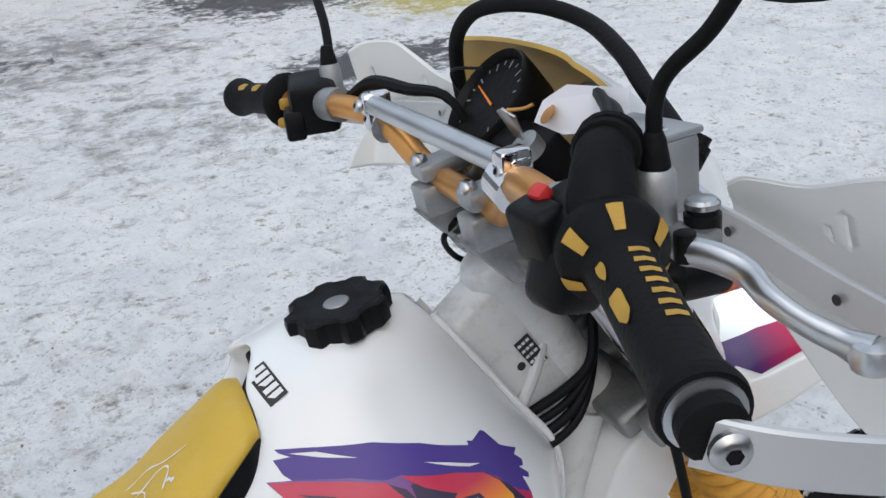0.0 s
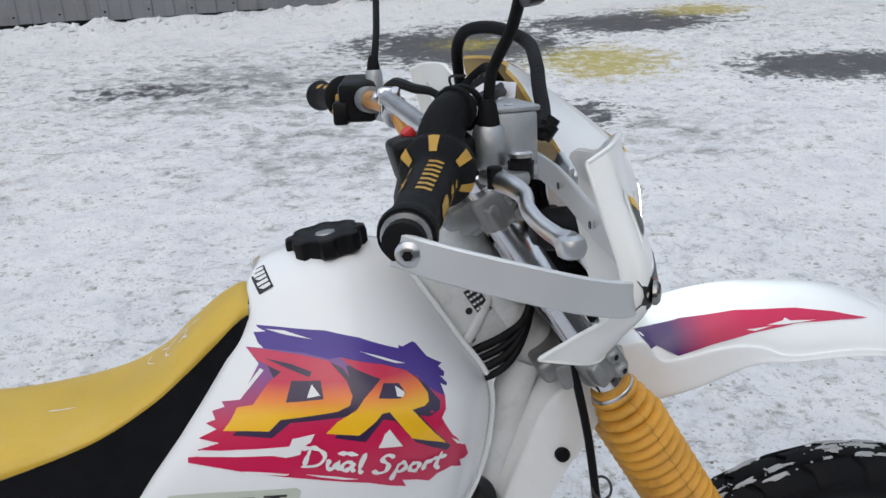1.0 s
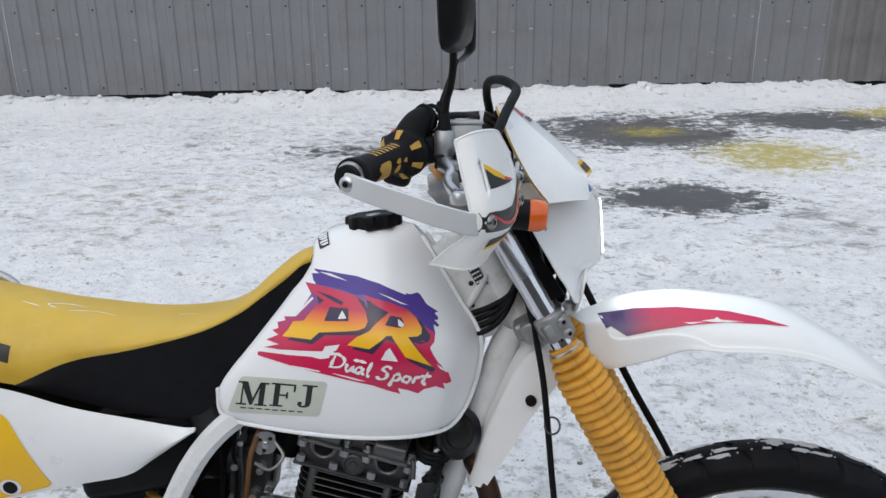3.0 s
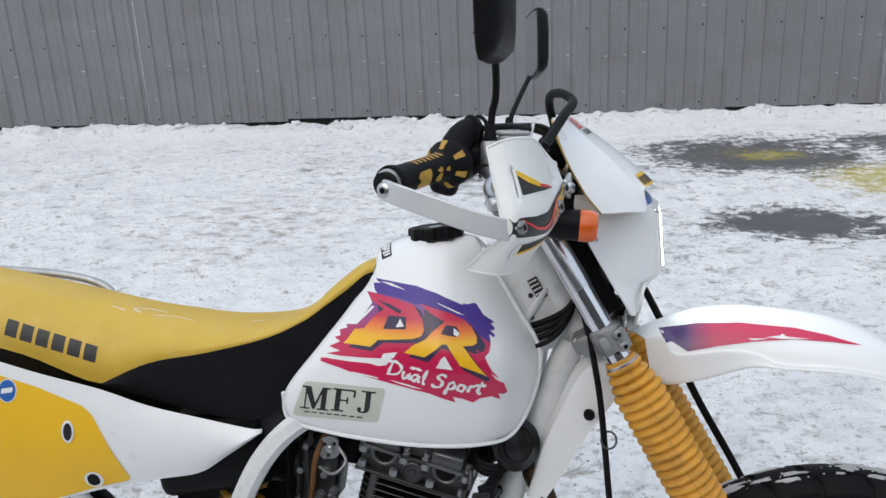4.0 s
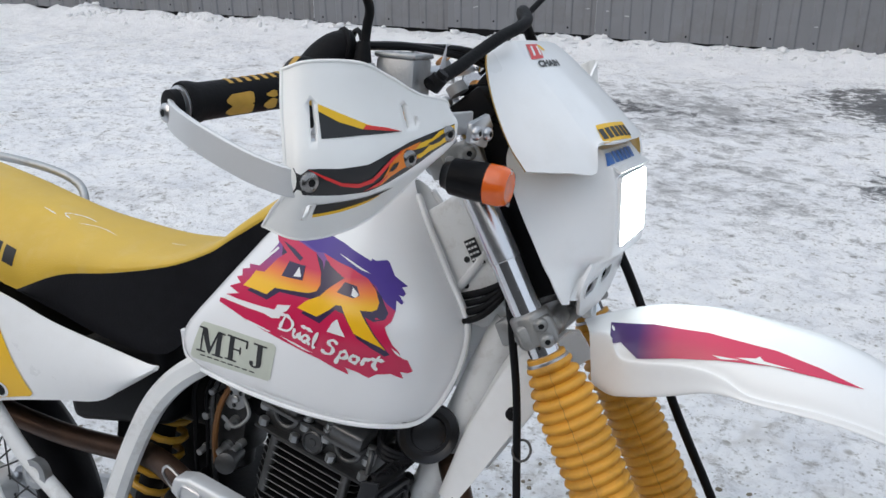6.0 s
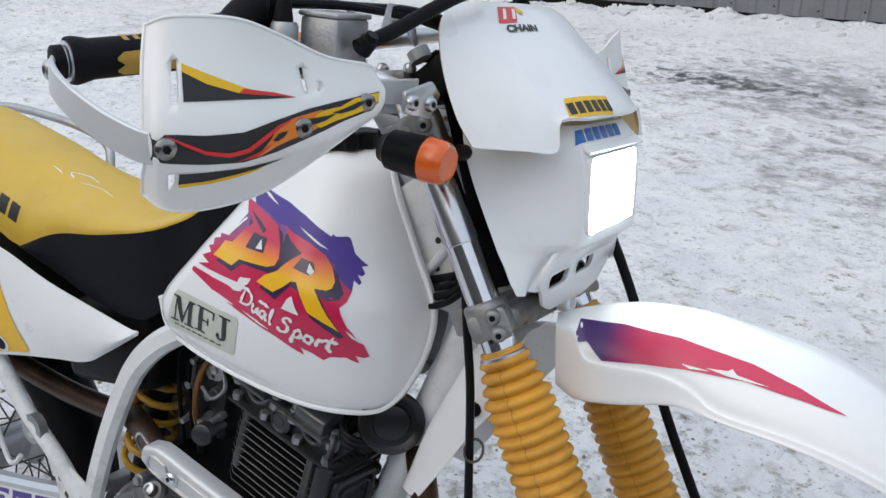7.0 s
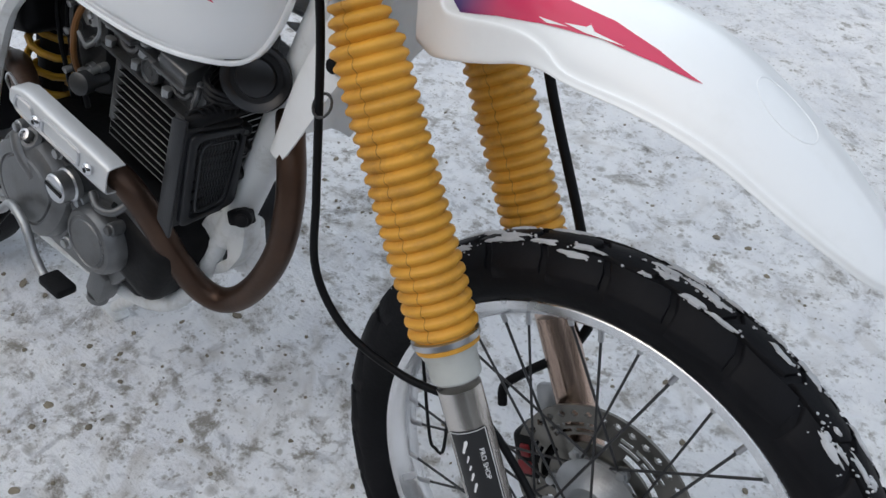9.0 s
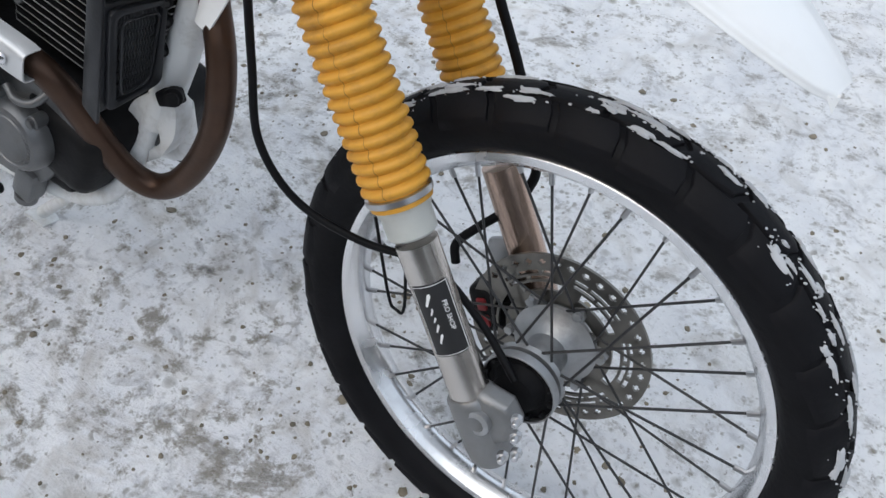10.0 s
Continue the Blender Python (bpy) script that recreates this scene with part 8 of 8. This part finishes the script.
# ---- prints and stickers ----
def tank_prints():
    tree = tree_of(tank)
    along = ((0, -0.4, 0), (1, 0, 0), (0, 0, 1), (0, 1, 0))

    def ink(name, polys, mat, lift, label="", parent=tank, step=0.012):
        return part(name, print_on(polys, tree, *along, lift, step), mat, parent, label)

    letters_ink = gradient_print("yellow_to_crimson_ink", [(0.0, (0.9, 0.5, 0.01)), (0.38, (0.9, 0.5, 0.01)), (0.55, (0.85, 0.22, 0.03)), (0.72, (0.6, 0.02, 0.07)), (1.0, (0.56, 0.012, 0.08))], 0.862, 0.955)
    back_ink = gradient_print("violet_to_crimson_ink", [(0.0, (0.58, 0.008, 0.075)), (0.5, (0.58, 0.008, 0.075)), (0.8, (0.28, 0.05, 0.22)), (1.0, (0.13, 0.07, 0.32))], 0.82, 0.955)
    def lay_on(name, poly, mat, lift, label, parent):
        return part(name, print_on([poly], tree, *along, lift, 0.012), mat, parent, label)

    purple = [(-0.707, 0.9775), (-0.6868, 0.9762), (-0.639, 0.9724), (-0.605, 0.9636), (-0.5731, 0.9506), (-0.5664, 0.9476), (-0.5663, 0.9502), (-0.5617, 0.948), (-0.551, 0.9491), (-0.5476, 0.9469), (-0.5406, 0.9374), (-0.5374, 0.9328), (-0.5209, 0.9209), (-0.5257, 0.9202), (-0.5197, 0.9133), (-0.521, 0.9104), (-0.5256, 0.9123), (-0.5183, 0.9044), (-0.5195, 0.902), (-0.5259, 0.9066), (-0.5227, 0.8953), (-0.5232, 0.8849), (-0.5287, 0.8771), (-0.5428, 0.8904), (-0.553, 0.9142), (-0.569, 0.9281), (-0.6245, 0.9447), (-0.6591, 0.9481), (-0.6977, 0.9548), (-0.7059, 0.9616), (-0.7099, 0.9711), (-0.6973, 0.9718), (-0.7047, 0.9749)]
    base = lay_on("graphic", purple, PURPLE, 0.0006, "brush-stroke graphic in purple, crimson and yellow", tank)
    crimson = [(-0.7185, 0.9583), (-0.6982, 0.9572), (-0.6605, 0.9538), (-0.6368, 0.948), (-0.6254, 0.949), (-0.5922, 0.9381), (-0.5658, 0.9296), (-0.5507, 0.9206), (-0.5423, 0.9102), (-0.5344, 0.9031), (-0.5227, 0.8953), (-0.5235, 0.8838), (-0.529, 0.8772), (-0.5257, 0.8699), (-0.5185, 0.8557), (-0.5128, 0.8488), (-0.5084, 0.8388), (-0.5036, 0.836), (-0.4994, 0.8204), (-0.504, 0.8181), (-0.511, 0.8205), (-0.5085, 0.8107), (-0.5207, 0.8174), (-0.5365, 0.8152), (-0.5458, 0.8088), (-0.5594, 0.8149), (-0.574, 0.8185), (-0.5704, 0.8093), (-0.5863, 0.8143), (-0.6087, 0.8227), (-0.6696, 0.8336), (-0.731, 0.8429), (-0.7846, 0.8538), (-0.7844, 0.8587), (-0.7645, 0.8603), (-0.7744, 0.8658), (-0.752, 0.8718), (-0.7723, 0.8765), (-0.7537, 0.885), (-0.7641, 0.8902), (-0.7541, 0.8938), (-0.7567, 0.9014), (-0.744, 0.9053), (-0.7464, 0.9101), (-0.728, 0.9117), (-0.7067, 0.9438)]
    lay_on("crimson_stroke", crimson, back_ink, 0.0009, "crimson brush stroke", base)
    for poly in ([(-0.7007, 0.9481), (-0.6717, 0.9442), (-0.6362, 0.9454), (-0.6244, 0.9396), (-0.6075, 0.9134), (-0.6073, 0.9022), (-0.6176, 0.8961), (-0.6799, 0.8911), (-0.6995, 0.8764), (-0.7389, 0.8788), (-0.7285, 0.8869), (-0.6914, 0.9282)],
                 [(-0.6207, 0.9416), (-0.5845, 0.9366), (-0.5544, 0.9224), (-0.5416, 0.9101), (-0.529, 0.8927), (-0.5307, 0.8855), (-0.542, 0.8827), (-0.5521, 0.8866), (-0.5209, 0.8439), (-0.5264, 0.8411), (-0.5579, 0.8607), (-0.5778, 0.8872), (-0.5894, 0.8902), (-0.6085, 0.87), (-0.6387, 0.8752), (-0.6141, 0.9023)]):
        lay_on("letter_shadow", poly, DARKP, 0.0012, "dark violet shadow", base)
    first = [(-0.7173, 0.9578), (-0.698, 0.9562), (-0.6623, 0.9519), (-0.6373, 0.9466), (-0.6215, 0.9278), (-0.6172, 0.9143), (-0.6206, 0.9058), (-0.6324, 0.901), (-0.6892, 0.8938), (-0.7016, 0.8828), (-0.7474, 0.8832), (-0.7387, 0.8928), (-0.7313, 0.9048), (-0.7155, 0.9069), (-0.6983, 0.9272), (-0.6849, 0.9368), (-0.7089, 0.9471)]
    second = [(-0.6265, 0.9483), (-0.6168, 0.9463), (-0.5848, 0.9383), (-0.5622, 0.9284), (-0.5501, 0.9173), (-0.5419, 0.9037), (-0.5418, 0.8964), (-0.5467, 0.8936), (-0.5598, 0.8937), (-0.5257, 0.8492), (-0.5311, 0.8529), (-0.5623, 0.8665), (-0.5825, 0.8961), (-0.5899, 0.8958), (-0.5969, 0.8889), (-0.6141, 0.8769), (-0.6462, 0.8802), (-0.6336, 0.8914), (-0.614, 0.9016), (-0.6064, 0.9107), (-0.5884, 0.9264), (-0.6111, 0.9372)]
    for poly in (first, second):
        lay_on("graphic_shape", poly, letters_ink, 0.0016, "yellow shape fading to crimson", base)
    for poly in ([(-0.6753, 0.9294), (-0.6467, 0.9298), (-0.6455, 0.913), (-0.6825, 0.9099)], [(-0.5859, 0.9224), (-0.5711, 0.9194), (-0.5647, 0.9097), (-0.5709, 0.906), (-0.5923, 0.9099)], [(-0.6998, 0.9482), (-0.6739, 0.9439), (-0.6546, 0.9373), (-0.6576, 0.9328), (-0.6777, 0.9399)]):
        lay_on("letter_hollow", poly, DARKP, 0.002, "dark hollow", base)
    for poly in ([(-0.6557, 0.9267), (-0.6485, 0.9162), (-0.6616, 0.9143)], [(-0.5752, 0.9182), (-0.5655, 0.9103), (-0.5686, 0.9067), (-0.5741, 0.9087)], [(-0.5842, 0.8803), (-0.5724, 0.8608), (-0.5965, 0.8629), (-0.5899, 0.8755)]):
        lay_on("white_glint", poly, WPRINT, 0.0024, "white glint", base)
    for poly in ([(-0.772, 0.8657), (-0.7511, 0.8644), (-0.7145, 0.8659), (-0.6832, 0.8683), (-0.6794, 0.8756), (-0.6572, 0.8802), (-0.6618, 0.8721), (-0.6701, 0.8672), (-0.6732, 0.8599), (-0.687, 0.8568), (-0.6995, 0.8591), (-0.7367, 0.8581), (-0.7735, 0.8591)],
                 [(-0.6979, 0.9739), (-0.6789, 0.9728), (-0.6517, 0.9651), (-0.678, 0.9691)],
                 [(-0.6063, 0.9522), (-0.5861, 0.9453), (-0.5615, 0.934), (-0.5719, 0.9367)],
                 [(-0.7319, 0.8439), (-0.7085, 0.8424), (-0.6857, 0.8398), (-0.6887, 0.8382), (-0.7263, 0.8413)],
                 [(-0.6704, 0.8387), (-0.6404, 0.8344), (-0.6179, 0.8289), (-0.6323, 0.8297), (-0.6569, 0.835)],
                 [(-0.5201, 0.8529), (-0.5142, 0.8478), (-0.5074, 0.8395), (-0.5135, 0.8428)],
                 [(-0.7057, 0.9397), (-0.7021, 0.938), (-0.728, 0.9117), (-0.7313, 0.912)]):
        lay_on("white_streak", poly, WPRINT, 0.0013, "white streak", base)
    # the words Dual Sport, brushed by hand
    script = (
        ((0.02, 0.08), (0.16, 0.98)), ((-0.16, 0.9), (0.3, 1.02), (0.62, 0.72), (0.45, 0.22), (-0.06, 0.03)),
        ((0.78, 0.58), (0.74, 0.18), (0.9, 0.1), (1.06, 0.5)), ((1.08, 0.58), (1.06, 0.2), (1.14, 0.08)),
        ((1.52, 0.52), (1.3, 0.52), (1.18, 0.22), (1.32, 0.08), (1.5, 0.4)), ((1.54, 0.56), (1.52, 0.2), (1.62, 0.08)), ((1.0, 0.9), (1.3, 0.96), (1.62, 0.94)),
        ((1.86, 1.08), (1.76, 0.5), (1.76, 0.1), (1.88, 0.1)),
        ((2.78, 0.9), (2.55, 1.02), (2.38, 0.78), (2.62, 0.5), (2.56, 0.14), (2.32, 0.04), (2.16, 0.2)),
        ((2.96, 0.58), (2.88, 0.1), (2.8, -0.4)), ((2.94, 0.48), (3.12, 0.6), (3.2, 0.32), (3.04, 0.1), (2.9, 0.16)),
        ((3.5, 0.56), (3.36, 0.4), (3.38, 0.12), (3.56, 0.1), (3.64, 0.42), (3.48, 0.57)),
        ((3.86, 0.58), (3.8, 0.04)), ((3.82, 0.34), (3.94, 0.56), (4.08, 0.5)),
        ((4.36, 0.96), (4.24, 0.4), (4.24, 0.1), (4.4, 0.08)), ((4.04, 0.62), (4.56, 0.68)),
    )
    for stroke in script:
        pts = catmull([(-0.672 + x * 0.0312 + z * 0.005, 0.8465 - x * 0.0056 + z * 0.021, 0) for x, z in stroke], 5)
        left, right = [], []
        for i, p in enumerate(pts):
            d = (pts[min(i + 1, len(pts) - 1)] - pts[max(i - 1, 0)]).normalized()
            w = 0.0021 + 0.0007 * math.sin(i * 0.9 + p.x * 300) if 0 < i < len(pts) - 1 else 0.0006
            left.append((p.x - d.y * w, p.y + d.x * w))
            right.append((p.x + d.y * w, p.y - d.x * w))
        quads = [[left[i], left[i + 1], right[i + 1], right[i]] for i in range(len(pts) - 1)]
        ink("script_stroke", quads, WPRINT, 0.0022, "white handwritten stroke", base, 0.01)
    st = ink("sticker", [[(-0.811, 0.818), (-0.806, 0.822), (-0.68, 0.824), (-0.676, 0.82), (-0.69, 0.771), (-0.695, 0.767), (-0.828, 0.764), (-0.832, 0.768)]], GPRINT, 0.0008, "pale sticker with black capitals")
    box = lambda x0, z0, x1, z1: [(x0, z0), (x1, z0), (x1, z1), (x0, z1)]
    glyphs = (
        [box(0.15, 0.06, 0.21, 0.94), [(0.1, 1), (0.33, 1), (0.6, 0.18), (0.47, 0.02)], [(0.47, 0.02), (0.55, 0.02), (0.84, 1), (0.76, 1)], box(0.76, 0.06, 0.95, 0.94), box(0, 0, 0.36, 0.07), box(0.64, 0, 1.07, 0.07), box(0, 0.93, 0.3, 1), box(0.78, 0.93, 1.07, 1)],
        [box(0.12, 0.06, 0.31, 0.94), box(0, 0.93, 0.84, 1), box(0.31, 0.48, 0.6, 0.55), box(0.77, 0.68, 0.84, 0.95), box(0.54, 0.37, 0.6, 0.66), box(0, 0, 0.46, 0.07)],
        [box(0.3, 0.24, 0.49, 0.94), box(0.14, 0.93, 0.65, 1), [(0.49, 0.26), (0.45, 0.08), (0.3, 0), (0.12, 0.02), (0.04, 0.12), (0.06, 0.25), (0.17, 0.26), (0.2, 0.17), (0.17, 0.11), (0.24, 0.07), (0.3, 0.12), (0.3, 0.26)]],
    )
    for polys, x0 in zip(glyphs, (-0.819, -0.767, -0.726)):
        ink("sticker_capital", [[(x0 + x * 0.045 + z * 0.0065, 0.7785 + z * 0.0365 + (x0 + 0.82) * 0.025) for x, z in p] for p in polys], KPRINT, 0.0014, "black serif capital", st, 0.012)
    ink("sticker_small_print", [[(-0.812 + 0.0125 * k, 0.7725), (-0.803 + 0.0125 * k, 0.7727), (-0.803 + 0.0125 * k, 0.7747), (-0.812 + 0.0125 * k, 0.7745)] for k in range(8)], KPRINT, 0.0014, "fine bars", st)
    r = Vector((0.42, -0.25, -0.86)).normalized()
    w = Vector((0.2, 0.8, -0.57)).normalized()
    u = r.cross(w).normalized()
    c = Vector((-0.7, -0.053, 1.02))
    u = u if u.x < 0 else -u
    lab = part("warning_label", print_on([[(-0.018, -0.0085), (0.018, -0.0085), (0.018, 0.0085), (-0.018, 0.0085)]], tree, c, r, u, w, 0.0008, 0.01), KPRINT, tank, "small black label")
    for k in range(5):
        part("label_bar", print_on([[(-0.0155 + 0.0064 * k, -0.0065), (-0.011 + 0.0064 * k, -0.0065), (-0.011 + 0.0064 * k, 0.002 + 0.004 * (k % 2)), (-0.0155 + 0.0064 * k, 0.006)]], tree, c, r, u, w, 0.0012, 0.01), WPRINT, lab)


tank_prints()


def fender_prints():
    tree = tree_of(fender)
    ink = gradient_print("violet_to_crimson_streak", [(0.0, (0.05, 0.02, 0.13)), (0.32, (0.06, 0.02, 0.13)), (0.62, (0.48, 0.012, 0.08)), (1.0, (0.58, 0.008, 0.075))], -2.0, -0.6, 10.0)
    for s in (-1, 1):
        along = ((0, s * 0.4, 0), (1, 0, 0), (0, 0, 1), (0, -s, 0))
        out = [(-0.283, 0.908), (-0.231, 0.92), (-0.169, 0.9255), (-0.095, 0.922), (-0.05, 0.915), (-0.006, 0.9035), (-0.044, 0.907), (-0.096, 0.9085), (-0.13, 0.905), (-0.155, 0.902), (-0.2, 0.893), (-0.241, 0.882), (-0.264, 0.894), (-0.272, 0.892)]
        st = part("streak_decal", print_on([out], tree, *along, 0.0008, 0.012), ink, fender, "dark violet streak turning crimson")
        for p in ([(-0.135, 0.909), (-0.115, 0.912), (-0.112, 0.9145), (-0.106, 0.911), (-0.075, 0.9095), (-0.115, 0.908)], [(-0.16, 0.906), (-0.13, 0.9075), (-0.15, 0.904)]):
            part("white_scratch", print_on([p], tree, *along, 0.0012, 0.012), WPRINT, st)


fender_prints()


def fork_sticker():
    sl = [o for o in fork_right.children if o.name.startswith("slider")][0]
    tree = tree_of(sl)
    c = Vector((fork(0.452), -0.097, 0.452))
    w = Vector((-0.45, 0.85, -0.26)).normalized()
    u = (FD - w * FD.dot(w)).normalized()
    r = w.cross(u).normalized()
    lay = lambda polys, lift: print_on(polys, tree, c - w * 0.0, r, u, w, lift, 0.006)
    st = part("fork_sticker", lay([[(-0.017, -0.044), (0.017, -0.044), (0.019, -0.042), (0.019, 0.042), (0.017, 0.044), (-0.017, 0.044), (-0.019, 0.042), (-0.019, -0.042)]], 0.0006), KPRINT, fork_right, "black sticker with pale lettering")
    words = letters("PRO SHOP", 0.0085, 0, 0.0001)
    n = max(x for p in words for x, _ in p)
    part("sticker_print", lay([[(0.0075 + y * 0.8, 0.022 - x * 0.036 / n) for x, y in p] for p in words], 0.0011), WPRINT, st, "small white words")
    for k, (y0, y1, w0) in enumerate(((0.034, 0.02, 0.0042), (0.017, 0.009, 0.0022), (0.006, 0.0, 0.002), (-0.003, -0.012, 0.0026), (-0.015, -0.026, 0.003))):
        x = -0.006
        part("script_bar", lay([[(x - w0, y1), (x - w0 * 0.5, y1 - 0.001), (x + w0, y0 - 0.003), (x + w0 * 0.9, y0), (x + w0 * 0.2, y0 - 0.001)]], 0.0011), WPRINT, st)
    part("sticker_edge", lay([[(-0.0178, -0.0428), (-0.0172, -0.0428), (-0.0172, 0.0428), (-0.0178, 0.0428)], [(0.0172, -0.0428), (0.0178, -0.0428), (0.0178, 0.0428), (0.0172, 0.0428)], [(-0.017, 0.0418), (0.017, 0.0418), (0.017, 0.0426), (-0.017, 0.0426)], [(-0.017, -0.0426), (0.017, -0.0426), (0.017, -0.0418), (-0.017, -0.0418)]], 0.001), WPRINT, st)


fork_sticker()


def seat_marks():
    cover = [o for o in bike.children if o.name == "seat"][0]
    tree = tree_of(cover)
    along = ((0, -0.4, 0), (1, 0, 0), (0, 0, 1), (0, 1, 0))
    for k in range(6):
        x = -1.332 + 0.0285 * k
        z = 0.851 - (x + 1.25) * 0.235
        part("maker_mark", print_on([[(x, z - 0.002), (x + 0.022, z - 0.007), (x + 0.024, z + 0.018), (x + 0.002, z + 0.023)]], tree, *along, 0.0006, 0.012), KPRINT, cover, "plain black bar")


def seat_scuffs():
    """Pale hairline scuffs on the vinyl."""
    cover = [o for o in bike.children if o.name == "seat"][0]
    tree = tree_of(cover)
    rnd = random.Random(11)

    def line(pts, w):
        pts = catmull([(x, y, 0) for x, y in pts], 5)
        left, right = [], []
        for i, p in enumerate(pts):
            d = (pts[min(i + 1, len(pts) - 1)] - pts[max(i - 1, 0)]).normalized()
            k = w * (0.35 + rnd.random() * 0.8) * (0.2 if i in (0, len(pts) - 1) else 1)
            left.append((p.x - d.y * k, p.y + d.x * k))
            right.append((p.x + d.y * k, p.y - d.x * k))
        return left + right[::-1]

    for pts, w in (([(-0.765, -0.03), (-0.785, -0.015), (-0.8, 0.005), (-0.82, 0.012)], 0.0008), ([(-0.79, -0.045), (-0.782, -0.03), (-0.79, -0.018), (-0.812, -0.012)], 0.0012), ([(-0.8, -0.05), (-0.806, -0.035), (-0.804, -0.02), (-0.815, 0.0)], 0.0009), ([(-0.785, -0.04), (-0.78, -0.05)], 0.002), ([(-0.82, -0.03), (-0.83, -0.01), (-0.828, 0.01)], 0.0009), ([(-1.02, -0.06), (-1.06, -0.052), (-1.1, -0.058)], 0.001), ([(-1.08, -0.04), (-1.11, -0.035), (-1.14, -0.045), (-1.12, -0.055)], 0.0014), ([(-1.15, -0.055), (-1.18, -0.05)], 0.0018), ([(-0.9, -0.05), (-0.93, -0.046)], 0.0012)):
        part("scuff", print_on([line(pts, w)], tree, (0, 0, 1.2), (1, 0, 0), (0, 1, 0), (0, 0, -1), 0.0006, 0.012), WPRINT, cover)


def board_sticker():
    board = [o for o in bike.children if o.name == "side_panel"][0]
    tree = tree_of(board)
    along = ((0, -0.4, 0), (1, 0, 0), (0, 0, 1), (0, 1, 0))
    oval = lambda k: [(-1.288 + 0.016 * k * math.cos(a), 0.793 + 0.019 * k * math.sin(a)) for a in (i * math.pi / 12 for i in range(24))]
    st = part("round_sticker", print_on([oval(1.0)], tree, *along, 0.0022, 0.012), WPRINT, board, "round blue sticker with a pale mark")
    part("sticker_field", print_on([oval(0.9)], tree, *along, 0.0027, 0.012), BPRINT, st)
    part("sticker_bar", print_on([[(-1.298, 0.788), (-1.279, 0.791), (-1.278, 0.799), (-1.297, 0.796)]], tree, *along, 0.0032, 0.012), WPRINT, st)


seat_marks()
seat_scuffs()
board_sticker()
